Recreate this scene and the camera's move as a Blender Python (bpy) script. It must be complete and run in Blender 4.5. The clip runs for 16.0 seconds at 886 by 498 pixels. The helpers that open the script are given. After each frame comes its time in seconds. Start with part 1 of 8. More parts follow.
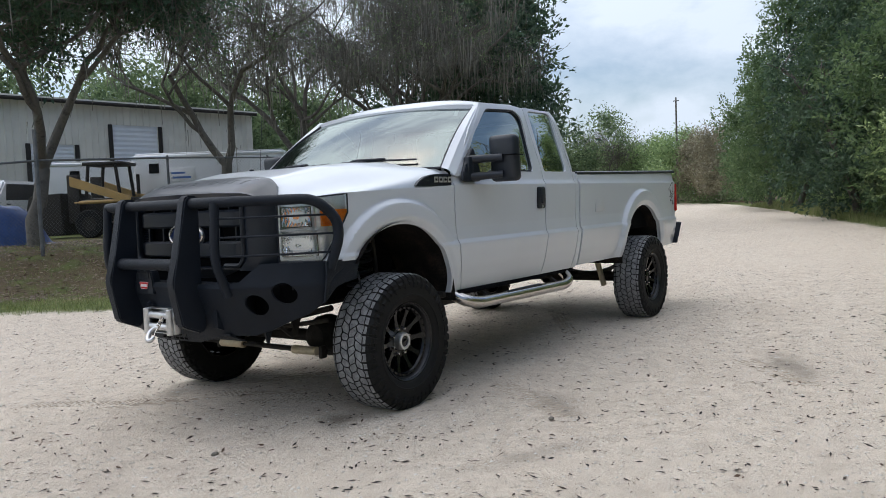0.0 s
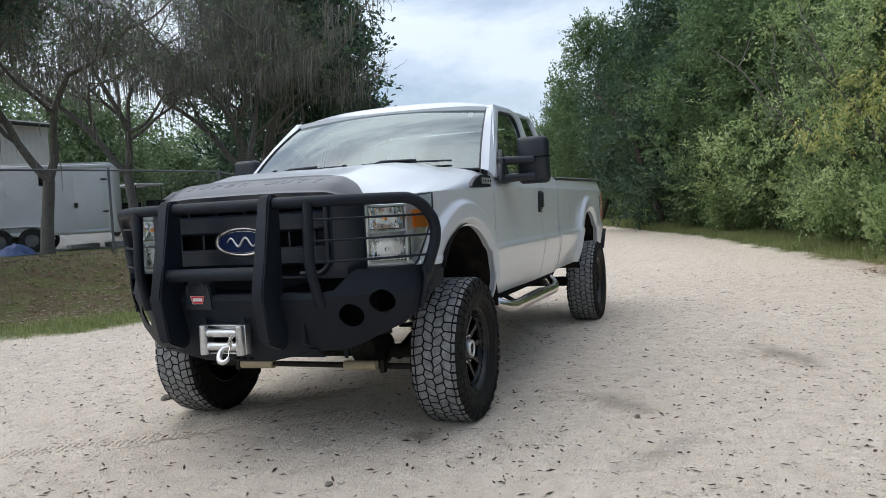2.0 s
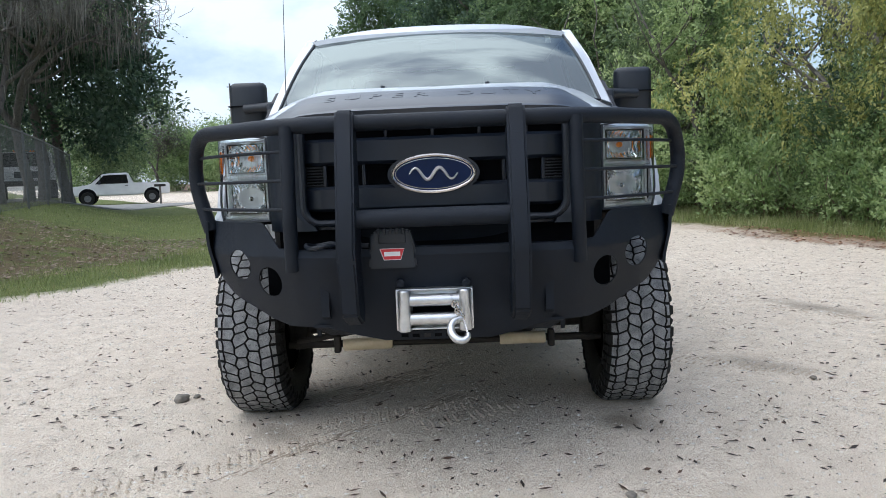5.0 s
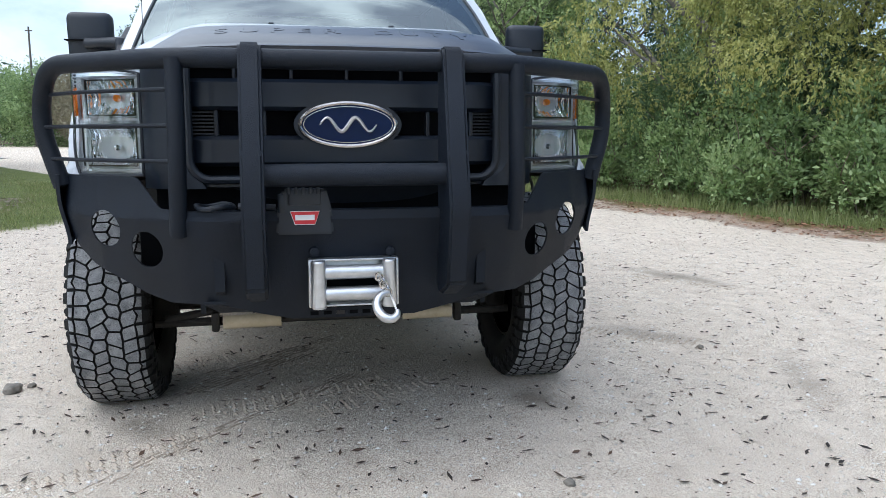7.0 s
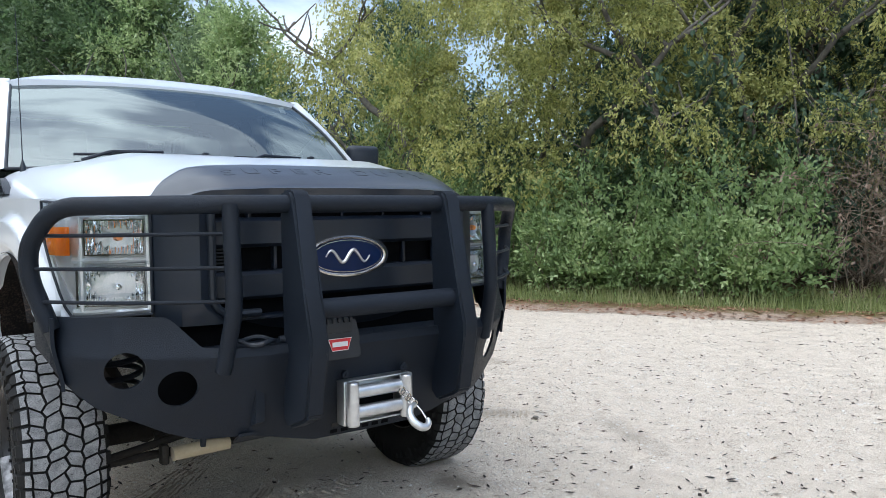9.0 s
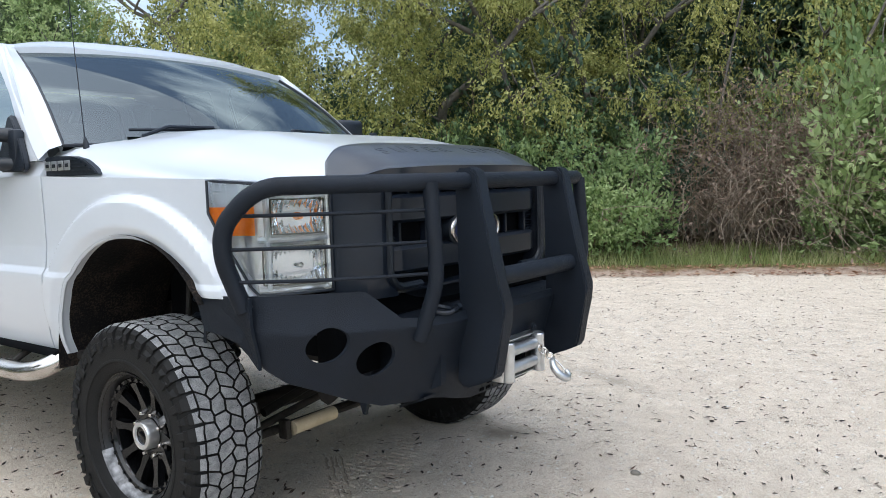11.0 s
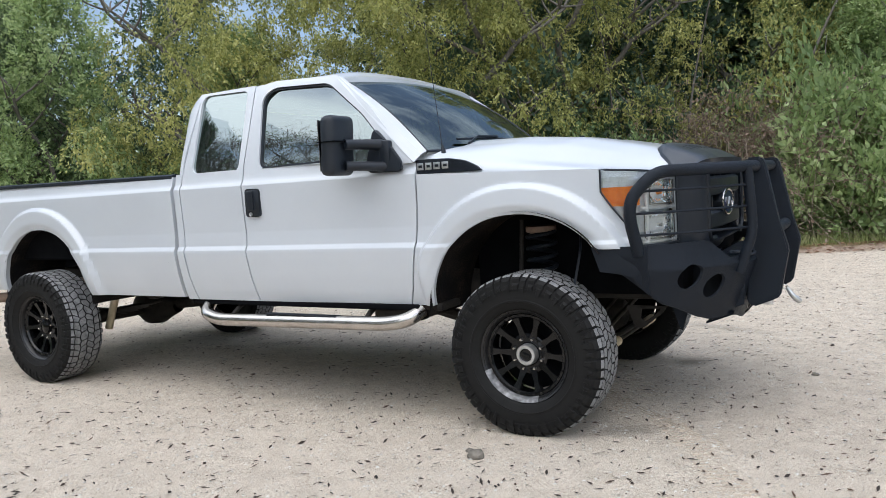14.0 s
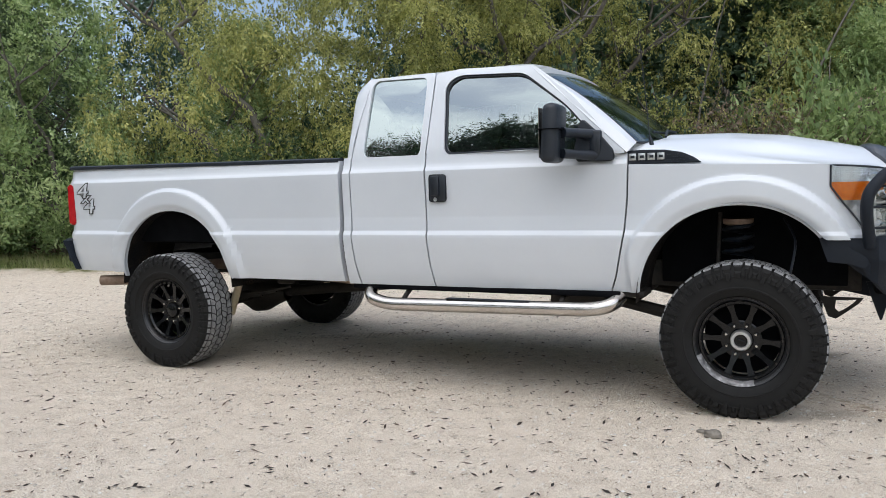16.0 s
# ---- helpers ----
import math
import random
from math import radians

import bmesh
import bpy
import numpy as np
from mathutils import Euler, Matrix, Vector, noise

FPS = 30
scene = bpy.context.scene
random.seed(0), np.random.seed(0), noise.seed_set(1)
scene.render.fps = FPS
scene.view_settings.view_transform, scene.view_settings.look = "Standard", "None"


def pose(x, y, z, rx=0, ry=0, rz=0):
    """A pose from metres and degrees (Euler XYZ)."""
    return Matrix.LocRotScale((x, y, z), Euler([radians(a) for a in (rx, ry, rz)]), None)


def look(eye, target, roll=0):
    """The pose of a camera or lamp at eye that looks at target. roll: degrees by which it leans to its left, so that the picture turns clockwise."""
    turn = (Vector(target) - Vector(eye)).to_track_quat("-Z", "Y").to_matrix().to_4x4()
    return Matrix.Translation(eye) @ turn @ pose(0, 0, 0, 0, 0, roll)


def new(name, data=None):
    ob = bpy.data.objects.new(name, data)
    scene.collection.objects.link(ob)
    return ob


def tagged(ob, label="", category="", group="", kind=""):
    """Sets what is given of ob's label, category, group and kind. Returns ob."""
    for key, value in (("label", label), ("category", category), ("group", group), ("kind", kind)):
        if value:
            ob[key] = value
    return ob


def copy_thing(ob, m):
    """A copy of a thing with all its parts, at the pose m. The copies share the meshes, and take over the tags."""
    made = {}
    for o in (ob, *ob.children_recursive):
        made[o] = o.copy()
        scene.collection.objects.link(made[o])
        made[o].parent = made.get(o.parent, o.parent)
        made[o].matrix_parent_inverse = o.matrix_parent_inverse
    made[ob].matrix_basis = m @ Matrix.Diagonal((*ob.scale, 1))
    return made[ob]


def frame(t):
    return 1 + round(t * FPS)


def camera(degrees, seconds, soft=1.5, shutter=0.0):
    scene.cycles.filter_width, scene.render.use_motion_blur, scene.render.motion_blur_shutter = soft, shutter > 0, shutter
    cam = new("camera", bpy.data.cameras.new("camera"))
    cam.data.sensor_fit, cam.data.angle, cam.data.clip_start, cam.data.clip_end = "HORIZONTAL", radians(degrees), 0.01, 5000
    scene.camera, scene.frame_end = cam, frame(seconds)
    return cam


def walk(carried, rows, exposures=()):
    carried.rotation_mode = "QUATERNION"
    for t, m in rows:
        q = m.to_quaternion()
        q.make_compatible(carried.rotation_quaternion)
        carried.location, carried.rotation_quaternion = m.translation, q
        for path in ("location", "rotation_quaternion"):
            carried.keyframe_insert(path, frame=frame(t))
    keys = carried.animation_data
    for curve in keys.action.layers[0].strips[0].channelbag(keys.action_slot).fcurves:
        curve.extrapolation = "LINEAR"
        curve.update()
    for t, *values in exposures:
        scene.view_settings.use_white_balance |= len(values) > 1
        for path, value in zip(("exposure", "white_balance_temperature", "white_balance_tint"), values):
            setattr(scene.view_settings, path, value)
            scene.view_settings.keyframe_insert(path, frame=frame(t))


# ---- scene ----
cam = camera(59.9, 16.0, soft=0.88)
PATH = [
    (0, (3.734, 3.952, 1.267), (2.108, 2.794, 1.148), -2.4),
    (0.5, (3.835, 3.567, 1.27), (2.125, 2.535, 1.169), -2.8),
    (1, (4.013, 3.192, 1.254), (2.238, 2.275, 1.162), -2.9),
    (1.5, (4.173, 2.822, 1.245), (2.344, 2.018, 1.151), -3.1),
    (2, (4.315, 2.421, 1.237), (2.442, 1.726, 1.141), -3.1),
    (2.5, (4.366, 2.004, 1.229), (2.453, 1.426, 1.131), -3.0),
    (3, (4.341, 1.545, 1.246), (2.394, 1.1, 1.145), -2.7),
    (3.5, (4.33, 1.137, 1.243), (2.358, 0.817, 1.147), -2.6),
    (3.7, (4.271, 0.974, 1.221), (2.291, 0.705, 1.125), -2.6),
    (5.8, (3.545, -0.147, 1.091), (1.565, -0.056, 0.824), -1.6),
    (6, (3.492, -0.158, 1.078), (1.516, -0.022, 0.800), -1.4),
    (6.5, (3.440, -0.177, 1.080), (1.480, 0.082, 0.777), -0.6),
    (7, (3.414, -0.210, 1.096), (1.476, 0.188, 0.807), -0.0),
    (7.5, (3.472, -0.419, 1.193), (1.568, 0.137, 0.939), 0.6),
    (8, (3.493, -0.703, 1.246), (1.656, 0.070, 1.077), 0.0),
    (8.5, (3.378, -1.037, 1.274), (1.652, -0.033, 1.168), -0.7),
    (9, (3.303, -1.415, 1.282), (1.709, -0.211, 1.192), -0.8),
    (9.2, (3.246, -1.529, 1.284), (1.701, -0.262, 1.189), -0.6),
    (11.3, (2.535, -2.687, 1.334), (1.36, -1.079, 1.144), -1.8),
    (11.5, (2.51, -2.833, 1.335), (1.358, -1.21, 1.14), -1.9),
    (12, (2.323, -3.125, 1.335), (1.219, -1.471, 1.123), -2.5),
    (12.5, (2.16, -3.487, 1.328), (1.093, -1.809, 1.115), -3.1),
    (13, (2.02, -3.839, 1.322), (0.986, -2.139, 1.12), -3.5),
    (13.5, (1.81, -4.17, 1.331), (0.794, -2.457, 1.151), -3.7),
    (14, (1.635, -4.561, 1.309), (0.631, -2.838, 1.148), -3.4),
    (14.5, (1.318, -4.799, 1.319), (0.332, -3.065, 1.165), -3.0),
    (15, (1.014, -5.064, 1.304), (0.054, -3.316, 1.144), -2.3),
    (15.5, (0.687, -5.235, 1.274), (-0.233, -3.466, 1.117), -1.8),
    (16, (0.321, -5.352, 1.26), (-0.536, -3.551, 1.11), -1.4),
]
walk(cam, [(t, look(e, g, r)) for t, e, g, r in PATH], [(0, 0.08, 6480, 11), (3, 0.20, 6450, 10), (6, 0.48, 6130, 10), (7.5, 0.54, 6020, 9), (8.5, 0.56, 6040, 9), (9, 0.56, 6150, 9), (12.5, 0.42, 6380, 10), (16, 0.22, 6600, 11)])

# ---- light ----
SUN_EL, SUN_AZ = 67, 290          # degrees; azimuth counter-clockwise from +x
world = bpy.data.worlds.new("sky")
scene.world = world
world.use_nodes = True
wn, wl = world.node_tree.nodes, world.node_tree.links
wn.clear()
w_out = wn.new("ShaderNodeOutputWorld")
w_bg = wn.new("ShaderNodeBackground")
w_bg.inputs["Strength"].default_value = 0.132
w_sky = wn.new("ShaderNodeTexSky")
w_sky.sky_type = "NISHITA"
w_sky.sun_disc = False
w_sky.sun_elevation = radians(SUN_EL)
w_sky.sun_rotation = radians(90 - SUN_AZ)
w_sky.dust_density = 1.6
w_tc = wn.new("ShaderNodeTexCoord")
w_map = wn.new("ShaderNodeMapping")
w_map.inputs["Scale"].default_value = (1.0, 1.0, 2.6)
w_n1 = wn.new("ShaderNodeTexNoise")
w_n1.inputs["Scale"].default_value = 2.1
w_n1.inputs["Detail"].default_value = 7
w_n1.inputs["Roughness"].default_value = 0.56
w_n1.inputs["Distortion"].default_value = 0.35
w_ramp = wn.new("ShaderNodeValToRGB")
w_ramp.color_ramp.elements[0].position = 0.44
w_ramp.color_ramp.elements[0].color = (0.04, 0.04, 0.04, 1)
w_ramp.color_ramp.elements[1].position = 0.61
w_ramp.color_ramp.elements[1].color = (0.97, 0.97, 0.97, 1)
w_mix = wn.new("ShaderNodeMixRGB")
# a bright veil of cloud, fuller towards the zenith
w_sep = wn.new("ShaderNodeSeparateXYZ")
w_lift = wn.new("ShaderNodeMapRange")
w_lift.inputs["From Min"].default_value, w_lift.inputs["From Max"].default_value = 0.05, 0.9
w_lift.inputs["To Min"].default_value, w_lift.inputs["To Max"].default_value = 0.94, 1.28
w_cloud = wn.new("ShaderNodeVectorMath")
w_cloud.operation = "SCALE"
w_cloud.inputs[0].default_value = (5.7, 6.5, 7.5)
wl.new(w_tc.outputs["Generated"], w_sep.inputs[0])
wl.new(w_sep.outputs["Z"], w_lift.inputs["Value"])
wl.new(w_lift.outputs["Result"], w_cloud.inputs["Scale"])
wl.new(w_cloud.outputs["Vector"], w_mix.inputs["Color2"])
wl.new(w_tc.outputs["Generated"], w_map.inputs["Vector"])
wl.new(w_map.outputs["Vector"], w_n1.inputs["Vector"])
w_bank = wn.new("ShaderNodeMath")          # the cloud thins out towards +y
w_bank.operation, w_bank.inputs[1].default_value = "MULTIPLY_ADD", -0.10
wl.new(w_sep.outputs["Y"], w_bank.inputs[0])
wl.new(w_n1.outputs["Fac"], w_bank.inputs[2])
wl.new(w_bank.outputs["Value"], w_ramp.inputs["Fac"])
wl.new(w_ramp.outputs["Color"], w_mix.inputs["Fac"])
wl.new(w_sky.outputs["Color"], w_mix.inputs["Color1"])
# thin cloud glows softly round the sun
sun_dir = Vector((math.cos(radians(SUN_AZ)) * math.cos(radians(SUN_EL)), math.sin(radians(SUN_AZ)) * math.cos(radians(SUN_EL)), math.sin(radians(SUN_EL))))
w_dot = wn.new("ShaderNodeVectorMath")
w_dot.operation = "DOT_PRODUCT"
w_dot.inputs[1].default_value = sun_dir
w_pos = wn.new("ShaderNodeMath")
w_pos.operation, w_pos.inputs[1].default_value = "MAXIMUM", 0.0
w_pow = wn.new("ShaderNodeMath")
w_pow.operation, w_pow.inputs[1].default_value = "POWER", 2.2
w_tone = wn.new("ShaderNodeVectorMath")
w_tone.operation = "SCALE"
w_tone.inputs[0].default_value = (1.32, 1.18, 0.99)
w_one = wn.new("ShaderNodeVectorMath")
w_one.operation, w_one.inputs[1].default_value = "ADD", (1, 1, 1)
w_mul = wn.new("ShaderNodeVectorMath")
w_mul.operation = "MULTIPLY"
wl.new(w_tc.outputs["Generated"], w_dot.inputs[0])
wl.new(w_dot.outputs["Value"], w_pos.inputs[0])
wl.new(w_pos.outputs["Value"], w_pow.inputs[0])
wl.new(w_pow.outputs["Value"], w_tone.inputs["Scale"])
wl.new(w_tone.outputs["Vector"], w_one.inputs[0])
wl.new(w_mix.outputs["Color"], w_mul.inputs[0])
wl.new(w_one.outputs["Vector"], w_mul.inputs[1])
wl.new(w_mul.outputs["Vector"], w_bg.inputs["Color"])
wl.new(w_bg.outputs["Background"], w_out.inputs["Surface"])

sun_data = bpy.data.lights.new("sun", "SUN")
sun_data.energy, sun_data.angle, sun_data.color = 0.85, radians(115), (1.0, 0.94, 0.86)
sun_ob = new("sun", sun_data)
sun_ob.matrix_world = look(sun_dir * 60, (0, 0, 0))


# ---- materials ----
def ramp_node(nt, stops):
    r = nt.nodes.new("ShaderNodeValToRGB")
    while len(r.color_ramp.elements) < len(stops):
        r.color_ramp.elements.new(0.5)
    for el, (p, c) in zip(r.color_ramp.elements, stops):
        el.position, el.color = p, (*c, 1)
    return r


def material(name, colors, rough=0.6, metal=0.0, scale=8.0, bump=0.0, bump_scale=60.0, fine=0.25, rough_var=0.0, spec=0.5, coat=0.0, detail=6.0, random_by=""):
    """A surface whose colour wanders between the given colours at two scales, with fine relief."""
    m = bpy.data.materials.new(name)
    m.use_nodes = True
    nt = m.node_tree
    p = nt.nodes["Principled BSDF"]
    tc = nt.nodes.new("ShaderNodeTexCoord")
    n1 = nt.nodes.new("ShaderNodeTexNoise")
    n1.inputs["Scale"].default_value, n1.inputs["Detail"].default_value = scale, detail
    nt.links.new(tc.outputs["Object"], n1.inputs["Vector"])
    n2 = nt.nodes.new("ShaderNodeTexNoise")
    n2.inputs["Scale"].default_value, n2.inputs["Detail"].default_value = bump_scale, 3
    nt.links.new(tc.outputs["Object"], n2.inputs["Vector"])
    mx = nt.nodes.new("ShaderNodeMix")
    mx.inputs["Factor"].default_value = fine
    nt.links.new(n1.outputs["Fac"], mx.inputs["A"])
    nt.links.new(n2.outputs["Fac"], mx.inputs["B"])
    last = mx.outputs["Result"]
    if random_by:
        g = nt.nodes.new("ShaderNodeNewGeometry" if random_by == "island" else "ShaderNodeObjectInfo")
        mr = nt.nodes.new("ShaderNodeMix")
        mr.inputs["Factor"].default_value = 0.6
        nt.links.new(last, mr.inputs["A"])
        nt.links.new(g.outputs["Random Per Island" if random_by == "island" else "Random"], mr.inputs["B"])
        last = mr.outputs["Result"]
    lo, hi = (0.32, 0.68) if not random_by else (0.2, 0.8)
    k = len(colors)
    r = ramp_node(nt, [(lo + (hi - lo) * i / max(1, k - 1), c) for i, c in enumerate(colors)])
    nt.links.new(last, r.inputs["Fac"])
    nt.links.new(r.outputs["Color"], p.inputs["Base Color"])
    p.inputs["Roughness"].default_value, p.inputs["Metallic"].default_value = rough, metal
    p.inputs["Specular IOR Level"].default_value, p.inputs["Coat Weight"].default_value = spec, coat
    p.inputs["Coat Roughness"].default_value = 0.06
    if rough_var:
        mp = nt.nodes.new("ShaderNodeMapRange")
        mp.inputs["To Min"].default_value, mp.inputs["To Max"].default_value = max(0, rough - rough_var), min(1, rough + rough_var)
        nt.links.new(n1.outputs["Fac"], mp.inputs["Value"])
        nt.links.new(mp.outputs["Result"], p.inputs["Roughness"])
    if bump:
        b = nt.nodes.new("ShaderNodeBump")
        b.inputs["Strength"].default_value, b.inputs["Distance"].default_value = bump, 0.01
        nt.links.new(n2.outputs["Fac"], b.inputs["Height"])
        nt.links.new(b.outputs["Normal"], p.inputs["Normal"])
    return m


def leaf_material(name, colors, through_light=0.35, rough=0.5):
    m = bpy.data.materials.new(name)
    m.use_nodes = True
    nt = m.node_tree
    p = nt.nodes["Principled BSDF"]
    p.inputs["Roughness"].default_value = rough
    p.inputs["Specular IOR Level"].default_value = 0.5
    g = nt.nodes.new("ShaderNodeNewGeometry")
    tc = nt.nodes.new("ShaderNodeTexCoord")
    n = nt.nodes.new("ShaderNodeTexNoise")
    n.inputs["Scale"].default_value = 0.9
    nt.links.new(tc.outputs["Object"], n.inputs["Vector"])
    mx = nt.nodes.new("ShaderNodeMix")
    mx.inputs["Factor"].default_value = 0.5
    spread = nt.nodes.new("ShaderNodeMapRange")
    spread.inputs["From Min"].default_value, spread.inputs["From Max"].default_value = 0.32, 0.66
    nt.links.new(n.outputs["Fac"], spread.inputs["Value"])
    nt.links.new(spread.outputs["Result"], mx.inputs["A"])
    nt.links.new(g.outputs["Random Per Island"], mx.inputs["B"])
    r = ramp_node(nt, [(0.15 + 0.7 * i / (len(colors) - 1), c) for i, c in enumerate(colors)])
    nt.links.new(mx.outputs["Result"], r.inputs["Fac"])
    nt.links.new(r.outputs["Color"], p.inputs["Base Color"])
    tr = nt.nodes.new("ShaderNodeBsdfTranslucent")
    nt.links.new(r.outputs["Color"], tr.inputs["Color"])
    ms = nt.nodes.new("ShaderNodeMixShader")
    ms.inputs["Fac"].default_value = through_light
    nt.links.new(p.outputs["BSDF"], ms.inputs[1])
    nt.links.new(tr.outputs["BSDF"], ms.inputs[2])
    nt.links.new(ms.outputs["Shader"], nt.nodes["Material Output"].inputs["Surface"])
    return m


def glass_material(name, tint=(0.75, 0.8, 0.8), rough=0.0, see=0.75, gloss=0.9, least=0.06, ior=1.75):
    """Thin automotive glass: clear from the front, glossier at a slant."""
    m = bpy.data.materials.new(name)
    m.use_nodes = True
    nt = m.node_tree
    nt.nodes.clear()
    out = nt.nodes.new("ShaderNodeOutputMaterial")
    tr = nt.nodes.new("ShaderNodeBsdfTransparent")
    tr.inputs["Color"].default_value = (*[c * see for c in tint], 1)
    gl = nt.nodes.new("ShaderNodeBsdfGlossy")
    gl.inputs["Roughness"].default_value = rough
    gl.inputs["Color"].default_value = (gloss * 0.88, gloss * 0.98, gloss * 0.97, 1)
    fr = nt.nodes.new("ShaderNodeFresnel")
    fr.inputs["IOR"].default_value = ior
    mp = nt.nodes.new("ShaderNodeMapRange")
    mp.inputs["To Min"].default_value, mp.inputs["To Max"].default_value = least, 1.0
    ms = nt.nodes.new("ShaderNodeMixShader")
    nt.links.new(fr.outputs["Fac"], mp.inputs["Value"])
    nt.links.new(mp.outputs["Result"], ms.inputs["Fac"])
    nt.links.new(tr.outputs["BSDF"], ms.inputs[1])
    nt.links.new(gl.outputs["BSDF"], ms.inputs[2])
    nt.links.new(ms.outputs["Shader"], out.inputs["Surface"])
    return m


M_PAINT = material("white_paint", [(0.568, 0.600, 0.642), (0.615, 0.648, 0.690)], rough=0.30, scale=1.3, fine=0.1, rough_var=0.06, coat=0.6, bump=0.0)
M_GUARD = material("matt_black_hood_film", [(0.024, 0.029, 0.038), (0.038, 0.044, 0.056)], rough=0.30, scale=3, bump=0.04, bump_scale=220, rough_var=0.06, spec=0.65)
M_COAT = material("black_texture_coat", [(0.0038, 0.0066, 0.0118), (0.0078, 0.0128, 0.0218)], rough=0.52, scale=5, bump=0.35, bump_scale=420, rough_var=0.1, spec=0.27)
M_PLASTIC = material("black_plastic", [(0.0055, 0.0088, 0.0145), (0.0115, 0.0172, 0.0270)], rough=0.45, scale=9, bump=0.12, bump_scale=500, rough_var=0.1)
M_GRILLE = material("dark_grille_plastic", [(0.0052, 0.0088, 0.0160), (0.0095, 0.0152, 0.0262)], rough=0.38, scale=6, rough_var=0.06)
# near-black: puts the shade of recesses into the colour; also on plain black parts
M_DARK = material("cavity_shade_and_black", [(0.0025, 0.0030, 0.0040), (0.006, 0.0065, 0.0080)], rough=0.9, scale=10, spec=0.08)
M_RUBBER = material("tyre_rubber", [(0.004, 0.004, 0.0045), (0.009, 0.009, 0.009), (0.007, 0.007, 0.007)], rough=0.72, scale=14, bump=0.2, bump_scale=260, rough_var=0.12, spec=0.28)
M_TREAD = material("dusty_tread_rubber", [(0.080, 0.083, 0.088), (0.205, 0.209, 0.215), (0.36, 0.363, 0.36)], rough=0.85, scale=24, bump=0.4, bump_scale=300, fine=0.5)
M_RIM = material("satin_black_rim", [(0.0035, 0.0038, 0.0045), (0.007, 0.0075, 0.0085)], rough=0.20, scale=12, rough_var=0.08, spec=0.36)
M_LIP = material("scuffed_rim_lip", [(0.006, 0.006, 0.007), (0.03, 0.03, 0.032)], rough=0.34, metal=0.3, scale=5, rough_var=0.1)
M_SCUFF = material("scraped_rim_metal", [(0.035, 0.035, 0.037), (0.17, 0.17, 0.175), (0.34, 0.34, 0.35)], rough=0.42, metal=0.3, scale=26, rough_var=0.1)
M_CHROME = material("polished_steel", [(0.52, 0.49, 0.46), (0.66, 0.63, 0.60)], rough=0.22, metal=1.0, scale=9, rough_var=0.08)
M_SATIN = material("brushed_aluminium", [(0.55, 0.56, 0.57), (0.68, 0.69, 0.70)], rough=0.34, metal=0.9, scale=30, rough_var=0.1, bump=0.05, bump_scale=300)
M_REFLECT = material("lamp_reflector", [(0.86, 0.90, 0.94), (0.94, 0.96, 0.98)], rough=0.11, metal=0.62, scale=18, rough_var=0.08, bump=0.35, bump_scale=34)
M_MIRROR = material("mirror_reflector", [(0.88, 0.90, 0.92), (0.95, 0.96, 0.97)], rough=0.07, metal=1.0, scale=18, bump=0.25, bump_scale=30)
M_AMBER = material("amber_lens", [(0.85, 0.20, 0.015), (0.95, 0.29, 0.03)], rough=0.16, scale=40, bump=0.3, bump_scale=90, coat=0.8)
M_RED = material("red_tail_lens", [(0.38, 0.008, 0.012), (0.52, 0.015, 0.02)], rough=0.12, scale=20, coat=0.8)
M_LABEL = material("red_label", [(0.55, 0.02, 0.03), (0.62, 0.03, 0.04)], rough=0.45, scale=30)
M_WHITE_INK = material("white_ink", [(0.75, 0.75, 0.75), (0.82, 0.82, 0.82)], rough=0.5, scale=30)
M_BLACK_INK = material("black_ink", [(0.012, 0.012, 0.013), (0.02, 0.02, 0.02)], rough=0.5, scale=30)
M_EMBLEM = material("blue_enamel", [(0.003, 0.011, 0.048), (0.005, 0.017, 0.068)], rough=0.3, scale=8, spec=0.2)
M_TAN = material("tan_damper_paint", [(0.46, 0.37, 0.24), (0.60, 0.51, 0.36)], rough=0.55, scale=16, bump=0.1, bump_scale=90)
M_STEEL = material("dirty_dark_steel", [(0.010, 0.009, 0.009), (0.030, 0.026, 0.022), (0.018, 0.017, 0.016)], rough=0.7, metal=0.3, scale=12, bump=0.3, bump_scale=90)
M_RUST = material("rusty_pipe", [(0.16, 0.10, 0.07), (0.32, 0.24, 0.18)], rough=0.65, metal=0.3, scale=14, bump=0.2, bump_scale=80)
M_LINER = material("mud_flecked_liner", [(0.005, 0.005, 0.006), (0.010, 0.009, 0.009), (0.055, 0.040, 0.030)], rough=0.85, scale=7, fine=0.55, bump=0.5, bump_scale=120, spec=0.15)
M_SEAT = material("grey_seat_cloth", [(0.10, 0.105, 0.11), (0.16, 0.165, 0.17)], rough=0.9, scale=40, bump=0.3, bump_scale=300)
M_DASH = material("grey_dash_plastic", [(0.045, 0.045, 0.047), (0.07, 0.07, 0.072)], rough=0.6, scale=20)
M_GLASS = glass_material("window_glass", (0.62, 0.72, 0.71), see=0.62, least=0.27, gloss=1.0)
M_WINDSHIELD = glass_material("windscreen_glass", (0.62, 0.72, 0.70), see=0.50, least=0.19, ior=1.45, gloss=0.86)
M_TINT = glass_material("dark_window_glass", (0.46, 0.54, 0.54), see=0.4, least=0.34, gloss=1.0)
M_LENS = glass_material("clear_lens", (0.97, 0.98, 1.0), see=0.96)


# ---- mesh helpers ----
def part(name, bm, mat, parent=None, label="", smooth=True, sharp=35):
    """Links a bmesh as one mesh object under its thing."""
    bmesh.ops.recalc_face_normals(bm, faces=bm.faces[:])
    me = bpy.data.meshes.new(name)
    bm.to_mesh(me)
    bm.free()
    return part_mesh(name, me, mat, parent, label, smooth, sharp)


